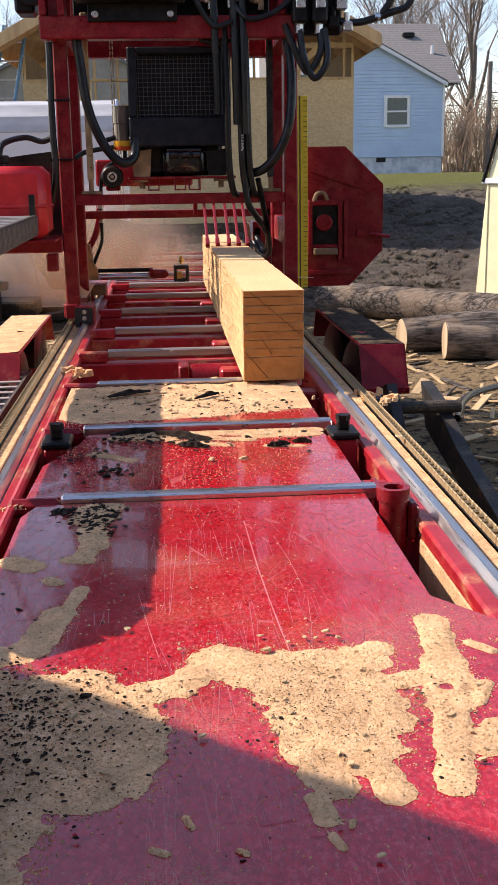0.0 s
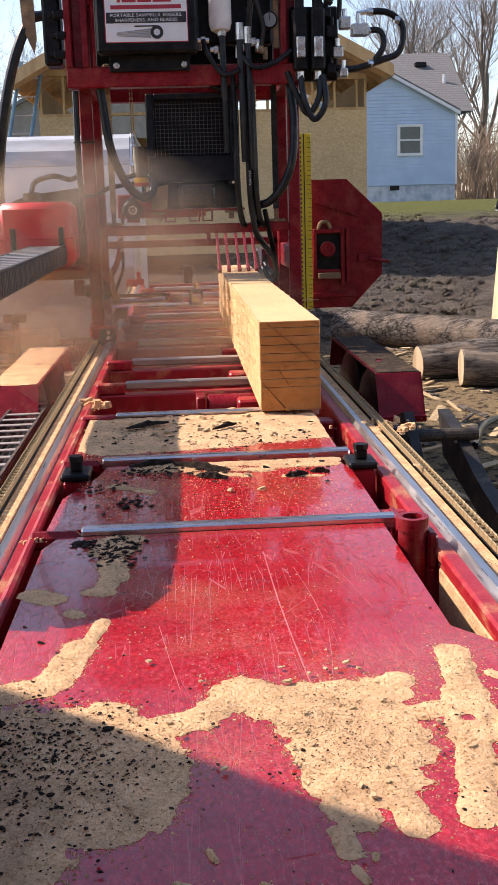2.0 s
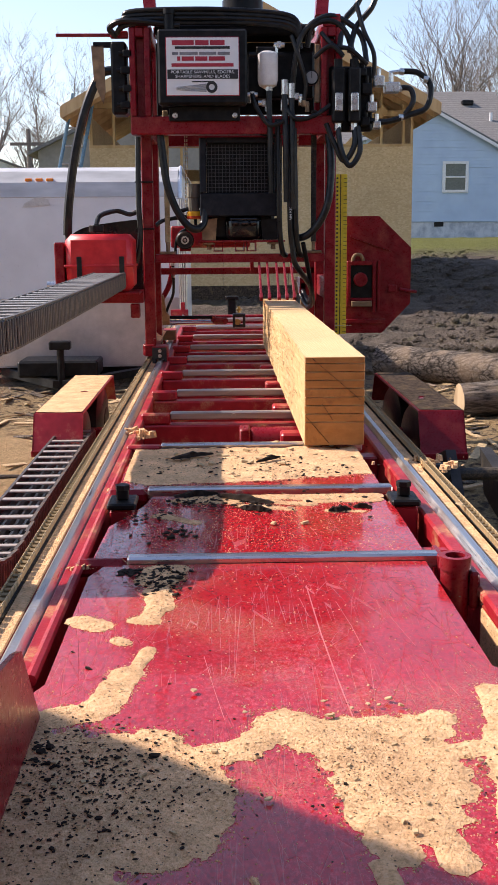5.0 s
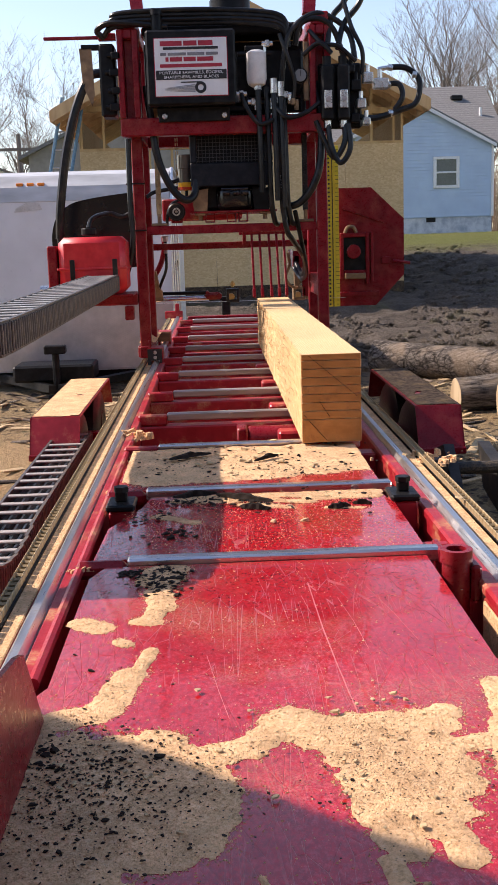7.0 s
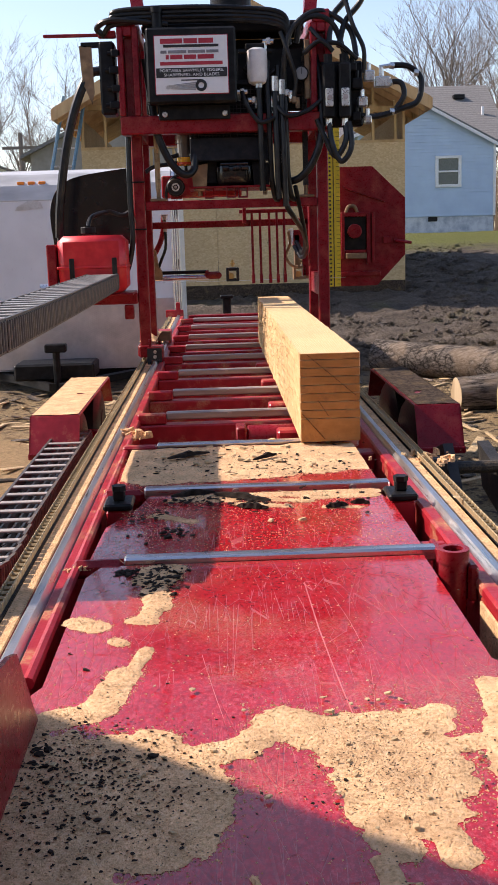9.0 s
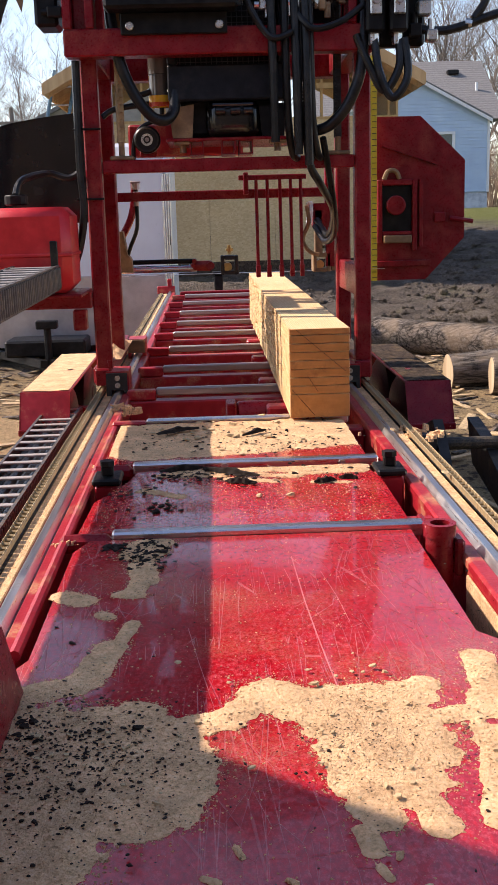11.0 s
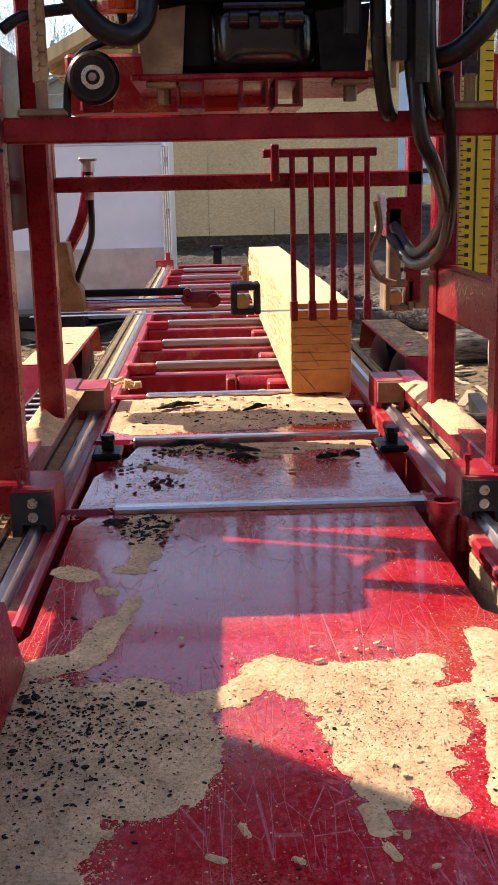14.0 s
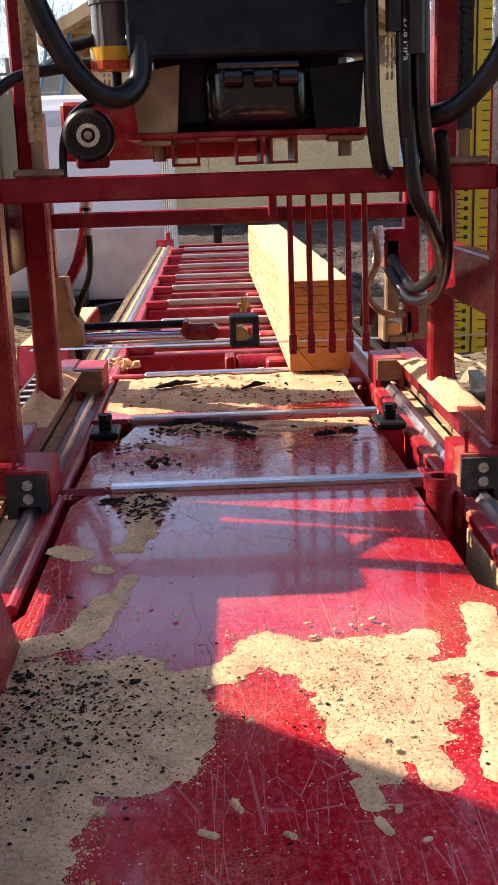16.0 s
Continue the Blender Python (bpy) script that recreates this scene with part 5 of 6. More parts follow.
    hose([(-.70, .06, 2.25), (-.77, .05, 2.22), (-.85, .03, 2.05), (-.92, .02, 1.80), (-.97, .02, 1.50), (-.985, .03, 1.32)], .026)
    hose([(-.985, .03, 1.35), (-.98, .02, 1.22), (-.95, .0, 1.12)], .016)
    part("cable", Mesh().tube(curve([(-.56, .055, 1.88), (-.565, .05, 1.5), (-.56, .05, 1.30), (-.60, .05, 1.12), (-.68, .05, 1.0)], 7), .016, 8), RUBBER, c, "", True)
    for z in (1.35, 1.62):
        part("cable_tie", Mesh().box(-.585, -.475, .045, .066, z, z + .008, .002), BLACK, c)


hydraulics()


def tank():
    c = carriage
    part("tank_arm", Mesh().box(-1.08, -.548, .05, .14, .92, .985, .006), RED, c)
    part("tank_arm", Mesh().box(-1.0, -.93, -.24, .05, .93, .98, .005), RED, c)
    part("tank_tray", Mesh().box(-1.0, -.55, -.26, .10, .986, 1.0, .004), RED, c)
    m = Mesh().box(-.965, -.585, -.25, .06, 1.002, 1.325, .034)
    tk = part("fuel_tank", m, RED_TANK, c, "bright red plastic fuel tank", True)
    part("tank_rim", Mesh().box(-.971, -.579, -.256, .066, 1.14, 1.155, .004), RED_TANK, tk)
    for x in (-.90, -.66):
        part("strap", Mesh().box(x, x + .028, -.262, -.254, 1.06, 1.20, .003), RUBBER, tk, "black rubber strap")
    part("cap", Mesh().cyl((-.80, -.1, 1.335), (-.80, -.1, 1.375), .045, 14, .005), BLACK, tk)
    part("fuel_line", Mesh().tube(curve([(-.80, -.1, 1.375), (-.78, -.06, 1.43), (-.70, .08, 1.46), (-.62, .08, 1.44), (-.57, .08, 1.46)], 6), .014, 8), RUBBER, tk, "", True)
    part("side_frame", Mesh().box(-1.03, -.975, -.22, .05, .99, 1.28, .006), RED, c)
    part("hose_end", Mesh().cyl((-1.03, .0, 1.08), (-1.03, .0, 1.2), .016, 8).cyl((-1.12, .05, 1.03), (-1.0, .05, 1.03), .022, 8), ZINC, c)
    part("junction_box", Mesh().box(-.63, -.575, .05, .12, .83, .915, .006), RED, c)


tank()


# ---- saw head: hangs in the carriage on lift chains ----
head = thing("band_saw", "black engine and red band-saw head with blade guides", "band saw")


def head_frame():
    h = head
    part("crossbar", Mesh().box(-.478, .533, .072, .134, 1.140, 1.190, .004), RED, h)
    part("rear_crossbar", Mesh().box(-.512, .56, 1.02, 1.07, 1.042, 1.086, .004), RED, h)
    part("rear_upright", Mesh().box(-.555, -.512, 1.02, 1.07, .80, 1.19, .004), RED, h)
    part("guide_housing", Mesh().prism([(-.525, .70), (-.445, .70), (-.448, .76), (-.468, .79), (-.485, .90), (-.525, .90)], "y", 1.00, 1.10), DUSTED, h, "sawdust-caked guide arm housing")
    part("guard_rim", Mesh().tube(curve([(-.425, 1.12, 1.14), (-.43, 1.12, 1.04), (-.455, 1.12, .95), (-.50, 1.12, .87)], 6), .018, 8), RED, h, "", True)
    part("pipe_union", Mesh().cyl((-.415, 1.05, 1.02), (-.415, 1.05, 1.09), .013, 10).cyl((-.415, 1.05, 1.045), (-.415, 1.05, 1.065), .018, 6).cyl((-.415, 1.05, 1.10), (-.415, 1.05, 1.13), .02, 10).box(-.44, -.39, 1.03, 1.07, 1.13, 1.14, .003), DULL_STEEL, h)
    part("lube_hose", Mesh().tube(curve([(-.415, 1.05, 1.10), (-.413, 1.05, 1.00), (-.418, 1.05, .91), (-.45, 1.05, .83), (-.47, 1.05, .78)], 7), .010, 8), RUBBER, h, "", True)
    part("guide_mount", Mesh().box(.455, .525, 1.02, 1.12, .895, 1.010, .005), RED, h)
    part("rear_upright", Mesh().box(.515, .56, 1.02, 1.07, .70, 1.19, .004), RED, h)
    part("corrugated_sleeve", Mesh().tube([(.437 + .004 * math.sin(i * .35), 1.03, 1.02 - i * .009) for i in range(13)], [.014 + .003 * (i % 2) for i in range(13)], 10), SIGN_WHITE, h, "pale corrugated hose sleeve")
    part("blade_beam", Mesh().box(-.40, .10, .50, .62, 1.225, 1.36, .008), RED_DUSTY, h)
    for x in (-.40, .47):
        part("chain_seat", Mesh().box(x - .048, x + .048, .075, .13, 1.190, 1.207, .005).cyl((x, .10, 1.205), (x, .10, 1.262), .012, 10), TAN, h)
        for k in range(26):
            z = 1.262 + k * .029
            part("lift_link", Mesh().box(x - .016, x + .016, .096 + .004 * (k % 2), .106 + .004 * (k % 2), z - .006, z + .030, .007).cyl((x - .005, .086, z + .004), (x - .005, .11, z + .004), .006, 8).cyl((x - .005, .086, z + .022), (x - .005, .11, z + .022), .006, 8), CHAIN_GOLD if x < 0 else GREASE, h)
        for k in range(26):
            z = 1.40 + k * .027
            xx = x + (.10 if x < 0 else -.06)
            part("lift_link", Mesh().box(xx - .010, xx - .003, .66, .675, z, z + .022, .004).box(xx + .003, xx + .010, .66, .675, z, z + .022, .004), CHAIN_GOLD, h)
    part("idler_pulley", Mesh().cyl((-.30, .15, 1.272), (-.30, .19, 1.272), .054, 30, .008), RUBBER, h, "black belt idler pulley", True)
    part("pulley_hub", Mesh().ring((-.30, .145, 1.272), (-.30, .15, 1.272), .024, .015, 24), ZINC, h, "bright bearing ring")
    part("pulley_groove", Mesh().ring((-.30, .147, 1.272), (-.30, .150, 1.272), .047, .042, 28), GREASE, h)
    part("pulley_bolt", Mesh().cyl((-.30, .138, 1.272), (-.30, .15, 1.272), .009, 6), DULL_STEEL, h)
    part("belt", Mesh().tube(curve([(-.36, .17, 1.17), (-.352, .17, 1.27), (-.31, .17, 1.33), (-.2, .17, 1.36), (-.1, .17, 1.38)], 6), .009, 6), RUBBER, h, "", True)
    part("pulley_arm", Mesh().box(-.335, -.265, .20, .23, 1.206, 1.30, .005), RED, h)
    for x in (-.10, .03, .10):
        part("mount_tube", Mesh().ring((x, .10, 1.232), (x, .30, 1.232), .040, .032, 4), RED, h)
    part("engine_base", Mesh().box(-.22, .30, .09, .60, 1.258, 1.270, .003), RED, h)
    for x in (-.155, .23):
        part("rubber_mount", Mesh().box(x - .035, x + .035, .10, .18, 1.245, 1.258, .003).cyl((x, .14, 1.215), (x, .14, 1.245), .014, 8), TAN, h)


head_frame()


def engine():
    h = head
    for x0, x1, sgn in ((-.205, -.105, 1), (.155, .265, -1)):
        part("mount_plate", Mesh().prism([(x0 + .012, 1.271), (x1 - .01, 1.271), (x1, 1.40), (x0, 1.385)], "y", .10, .125), TAN if sgn > 0 else BLACK, h, "engine mount plate")
    eng = part("engine_block", Mesh().box(-.16, .24, .16, .62, 1.272, 1.78, .02), BLACK, h, "black diesel engine block")
    pot = Mesh()
    nu, nv = 28, 9
    for j in range(nv + 1):
        t = j / nv
        for i in range(nu):
            a = 2 * math.pi * i / nu
            ca, sa = math.cos(a), math.sin(a)
            q = .45
            ex, ez = abs(ca) ** q * (1 if ca > 0 else -1), abs(sa) ** q * (1 if sa > 0 else -1)
            k = math.sin(t * math.pi / 2) ** .6
            pot.v.append((.052 + ex * .112 * k, .145 - .065 * math.cos(t * math.pi / 2), 1.345 + ez * .075 * k))
    pot.f = [(j * nu + i, j * nu + (i + 1) % nu, (j + 1) * nu + (i + 1) % nu, (j + 1) * nu + i) for j in range(nv) for i in range(nu)]
    part("oil_pan", pot, BLACK_GLOSS, eng, "gloss black oil pan", True)
    for x in (-.02, .04, .09):
        part("clamp", Mesh().cyl((x, .072, 1.37), (x + .04, .072, 1.37), .018, 12, .003), BLACK_GLOSS, eng, "", True)
    part("clamp_bar", Mesh().cyl((-.03, .062, 1.392), (.13, .062, 1.392), .007, 8), BLACK_GLOSS, eng)
    sh = part("shroud", Mesh().box(-.205, .28, .06, .16, 1.41, 1.545, .006), NAVY, h, "dark blue-grey radiator shroud")
    for a in ((-.205, -.165, 1.546, 1.86), (.235, .28, 1.546, 1.86), (-.164, .234, 1.83, 1.86)):
        part("shroud_frame", Mesh().box(a[0], a[1], .06, .16, a[2], a[3], .006), NAVY, sh)
    part("radiator", Mesh().box(-.164, .234, .12, .15, 1.546, 1.829, .004), BLACK, sh)
    for i in range(19):
        x = -.155 + i * .0208
        part("grille_bar", Mesh().box(x, x + .003, .085, .088, 1.546, 1.829, .0008), GRILLE, sh)
    for i in range(13):
        z = 1.555 + i * .0208
        part("grille_bar", Mesh().box(-.164, .234, .082, .085, z, z + .003, .0008), GRILLE, sh)
    ff = part("fuel_filter", Mesh().tube([(-.235, .16, 1.44), (-.235, .16, 1.52), (-.235, .16, 1.522), (-.235, .16, 1.60)], [.046, .046, .050, .050], 20), SMOKE, h, "smoked fuel filter with amber bowl", True)
    part("filter_bowl", Mesh().tube([(-.235, .16, 1.395), (-.235, .16, 1.402), (-.235, .16, 1.44)], [.035, .050, .052], 20), FUEL, ff, "amber fuel bowl", True)
    part("filter_ring", Mesh().cyl((-.235, .16, 1.398), (-.235, .16, 1.414), .0515, 20), FUEL_RED, ff, "red float ring")
    part("drain", Mesh().cyl((-.235, .16, 1.36), (-.235, .16, 1.396), .010, 8), BLACK, ff)
    part("elbow", Mesh().tube([(-.185, .10, 1.445), (-.18, .10, 1.42), (-.185, .09, 1.38)], .012, 8).cyl((-.18, .10, 1.45), (-.18, .10, 1.457), .03, 14), ZINC, h)

    def hose(pts, r=.017, mat=RUBBER, label=""):
        part("hose", Mesh().tube(curve(pts, 7), r, 10), mat, h, label, True)
    hose([(-.44, .03, 1.98), (-.42, .03, 1.80), (-.395, .02, 1.60), (-.345, .02, 1.455), (-.28, .02, 1.36), (-.225, .03, 1.335), (-.185, .06, 1.37), (-.178, .08, 1.45)], .022)
    hose([(-.36, .15, 1.44), (-.30, .15, 1.45), (-.25, .15, 1.47)], .012)
    hose([(-.47, .10, 1.36), (-.42, .12, 1.39), (-.30, .16, 1.41), (-.20, .2, 1.42)], .012)
    for x, zt in ((.250, 1.95), (.312, 1.92), (.345, 1.90)):
        hose([(x, -.02, zt), (x + .005, -.04, 1.60), (x + .012, -.03, 1.32), (x + .03, .0, 1.20), (x + .05, .05, 1.18)], .016)
    hose([(.315, -.01, 1.9), (.325, -.02, 1.55), (.335, -.02, 1.25), (.35, -.01, 1.14), (.39, .05, 1.08), (.47, .3, .98), (.50, .6, .90), (.50, .85, .86), (.47, .98, .93)], .016)
    hose([(.40, .0, 1.25), (.46, .2, 1.02), (.50, .5, .88), (.49, .8, .83), (.455, .95, .90)], .014)
    hose([(.53, .04, 1.98), (.56, .0, 1.75), (.55, -.03, 1.52), (.50, -.03, 1.38), (.43, -.01, 1.30), (.37, .02, 1.28)], .022, RUBBER)
    hose([(.12, .02, 1.92), (.16, .02, 1.88), (.24, .02, 1.87), (.30, .02, 1.9)], .015)


engine()


def band_wheels():
    h = head
    y = 1.25
    p = [(.80, .61), (1.06, .61), (1.26, .82), (1.26, 1.21), (1.03, 1.43), (.80, 1.43)]
    part("wheel_cover", Mesh().prism(p, "y", y, y + .12), RED, h, "red octagonal band wheel cover")
    part("cover_rib", Mesh().add([(.83, y - .02, 1.30), (1.12, y - .02, 1.20), (1.12, y - .02, 1.185), (.83, y - .02, 1.285), (.83, y - .001, 1.30), (1.12, y - .001, 1.20), (1.12, y - .001, 1.185), (.83, y - .001, 1.285)],
                                 [(0, 1, 2, 3), (7, 6, 5, 4), (0, 4, 5, 1), (2, 6, 7, 3), (0, 3, 7, 4), (1, 5, 6, 2)]), RED, h)
    fr = Mesh()
    fr.box(.805, .83, y - .03, y - .001, .80, 1.12, .004).box(.985, 1.01, y - .03, y - .001, .76, 1.12, .004).box(.83, .985, y - .03, y - .001, 1.09, 1.12, .004).box(.83, .985, y - .025, y - .001, .84, .86, .004)
    part("tension_frame", fr, RED, h)
    part("tension_recess", Mesh().box(.831, .984, y - .006, y - .002, .861, 1.089, .001), BLACK, h)
    part("tension_screw", Mesh().cyl((.90, y - .04, .99), (.90, y - .007, .99), .05, 18, .006), RED, h, smooth=True)
    part("tension_block", Mesh().box(.835, .98, y - .05, y - .007, .80, .84, .005), TAN, h)
    part("lifting_eye", Mesh().tube(curve([(.84, y - .02, 1.12), (.86, y - .02, 1.16), (.90, y - .02, 1.16), (.92, y - .02, 1.12)], 5), .012, 8), TAN, h)
    part("cover_lip", Mesh().box(.80, 1.08, y - .03, y - .001, .68, .71, .003).box(1.02, 1.04, y - .03, y - .001, .78, 1.12, .003), RED, h)
    part("cover_latch", Mesh().cyl((1.18, y - .02, .92), (1.30, y - .02, .90), .012, 8).box(1.10, 1.16, y - .02, y, .90, .95, .004), RED, h)
    g = [(p.x, p.z) for p in curve([(-1.06, 0, .95), (-1.075, 0, 1.09), (-1.07, 0, 1.18), (-1.04, 0, 1.265), (-.98, 0, 1.325), (-.90, 0, 1.358), (-.75, 0, 1.383), (-.575, 0, 1.402)], 4)] + [(-.57, .95)]
    # Black belt guard; its hidden depth is added to shade the second deck plate.
    part("belt_guard", Mesh().prism(g, "y", .32, .96), BLACK_GLOSS, h, "black belt guard with added unseen depth")
    q = [(-.56, .98), (-1.0, .98), (-1.06, 1.05), (-1.06, 1.20), (-.90, 1.36), (-.56, 1.38)]
    part("wheel_cover", Mesh().prism(q, "y", y, y + .12), RED, h, "red octagonal band wheel cover")
    part("band_blade", Mesh().box(-.62, .82, 1.078, 1.112, .6775, .6790, .0003), STEEL, h, "thin steel band blade")
    r = part("measuring_scale", Mesh().box(.69, .79, 1.14, 1.145, .615, 1.71, .001), YELLOW, h, "yellow measuring scale with black marks")
    part("scale_line", Mesh().box(.742, .748, 1.1375, 1.1395, .615, 1.71, .0002), INK, r)
    for k in range(76):
        z = .63 + k * .0142
        big = k % 2 == 0
        part("scale_mark", Mesh().box(.692, .692 + (.022 if big else .012), 1.1375, 1.1395, z, z + .003, .0002), INK, r)
        if big:
            part("scale_mark", Mesh().box(.765, .788, 1.1375, 1.1395, z, z + .003, .0002), INK, r)
            part("scale_mark", Mesh().box(.716, .728, 1.1375, 1.1395, z - .004, z + .008, .0002), INK, r)
    part("scale_mount", Mesh().box(.70, .74, 1.146, 1.249, .8, .9, .004), RED, h)
    # blade guides
    gl = part("guide_arm", Mesh().cyl((-.56, 1.08, .708), (-.13, 1.08, .708), .019, 18), CHROME, h, "polished guide arm rod", True)
    part("guide_hose", Mesh().cyl((-.56, 1.085, .745), (-.13, 1.085, .745), .012, 10), BLACK, h, "", True)
    part("clevis", Mesh().box(-.16, -.04, 1.05, 1.11, .695, .745, .018).cyl((-.06, 1.04, .72), (-.06, 1.12, .72), .02, 14).cyl((-.14, 1.04, .745), (-.14, 1.12, .745), .012, 10), RED, h)

    def block(x, mat, m2):
        b = Mesh().box(x - .044, x - .026, 1.02, 1.12, .676, .768, .004).box(x + .026, x + .044, 1.02, 1.12, .676, .768, .004).box(x - .026, x + .026, 1.02, 1.12, .748, .768, .003).box(x - .026, x + .026, 1.02, 1.12, .676, .694, .003)
        g = part("guide_block", b, mat, h, "blade guide block")
        part("adjusting_bolt", Mesh().cyl((x, 1.07, .776), (x, 1.07, .82), .010, 8).cyl((x, 1.07, .79), (x, 1.07, .803), .020, 6), BRASSY, g)
        part("guide_roller", Mesh().cyl((x - .01, 1.03, .712), (x - .01, 1.1, .712), .022, 16), m2, g)
    block(.035, GREASE, BRASSY)
    block(.495, TAN, BRASSY)
    part("guide_bracket", Mesh().box(.54, .60, 1.03, 1.11, .68, .78, .006).box(.46, .50, 1.02, 1.06, .76, .98, .004), TAN, h)
    part("coolant_hose", Mesh().tube(curve([(.42, 1.0, 1.0), (.43, 1.0, .92), (.40, 1.0, .84), (.43, 1.0, .78), (.48, 1.0, .76)], 6), .010, 8), DUSTED, h, "dusty coolant hose", True)
    part("finger_bar", Mesh().box(.09, .42, .985, 1.015, 1.128, 1.152, .003), RED, h)
    for x in (.125,):
        part("finger_hanger", Mesh().box(x - .012, x + .012, .97, 1.03, 1.06, 1.165, .003), RED, h)


band_wheels()
mark = lettering("hose_print", "27.6 MPa", .017, .322, -.054, 1.42, SIGN_WHITE, head, .075, "white pressure rating printed on the hose")
mark.matrix_local = pose(.322, -.054, 1.42, 0, 90, 0) @ pose(0, 0, 0, 90, 0, 0)
FINGERS = []


def fingers():
    for x in (.175, .229, .291, .343, .392):
        m = Mesh().box(x - .008, x + .008, -.010, .010, -.46, .03, .003).box(x - .011, x + .011, -.014, .014, -.46, -.40, .003)
        f = part("guard_finger", m, RED, head, "slim red hinged guard finger")
        f.location = (0, 1.0, 1.119)
        FINGERS.append(f)


fingers()

# ---- cable carrier: links that run over a loop ----
LINKS = []
# the loop of the carrier, seen from the side: it overhangs at the top and slopes back to the lower run
Z_TOP, Z_LOW, Y_FIX = 1.048, .300, 3.2
LOOP = curve([(0, .35, Z_TOP), (0, .05, Z_TOP), (0, -.15, 1.03), (0, -.29, .90), (0, -.29, .74), (0, -.15, .58), (0, .15, .43), (0, .50, .335), (0, .85, Z_LOW), (0, 1.15, Z_LOW)], 10)
LOOP_AT = [0.0]
for p0, p1 in zip(LOOP, LOOP[1:]):
    LOOP_AT.append(LOOP_AT[-1] + (p1 - p0).length)
CARRIER_LENGTH = (4.16 - .23 - .35) + LOOP_AT[-1] + (Y_FIX - .23 - 1.15)
CARRIER_LINKS = int(CARRIER_LENGTH / .13)
carrier = thing("cable_carrier", "long black plastic cable carrier chain looping beside the bed", "cable carrier")


def carrier_links():
    def cheek(sgn):
        m = Mesh().prism([(-.067, -.046), (.060, -.046), (.069, -.038), (.069, .038), (.060, .046), (-.067, .046)], "x", sgn * .084 - .006, sgn * .084 + .006)
        for y in (-.050, -.017, .017, .050):
            m.box(min(sgn * .089, sgn * .095), max(sgn * .089, sgn * .095), y - .008, y + .008, -.040, .040, .003)
        return m
    near_me, far_me = cheek(1).data("link", CHAIN_PLASTIC), cheek(-1).data("cheek", CHAIN_PLASTIC)
    rung_me = Mesh().box(-.080, .080, -.016, .016, -.004, .004, .002).data("rung", CHAIN_RUNG)
    cable_me = Mesh().cyl((0, -.068, 0), (0, .068, 0), .0185, 8).data("cable", RUBBER)
    for k in range(CARRIER_LINKS):
        o = new("link", near_me)
        o.parent = carrier
        new("cheek", far_me).parent = o
        for z in (-.041, .041):
            r = new("rung", rung_me)
            r.parent = o
            r.location = (0, 0, z)
        for x, z in ((-.056, -.006), (-.019, .004), (.019, -.004), (.056, .003)):
            r = new("cable", cable_me)
            r.parent = o
            r.location = (x, 0, z)
        LINKS.append(o)


carrier_links()
part("carrier_tray", Mesh().box(-.945, -.70, .2, 3.4, .20, .212, .004).box(-.70, -.69, .2, 3.4, .20, .27, .003), RED_DUSTY, bed, "red tray under the cable carrier")


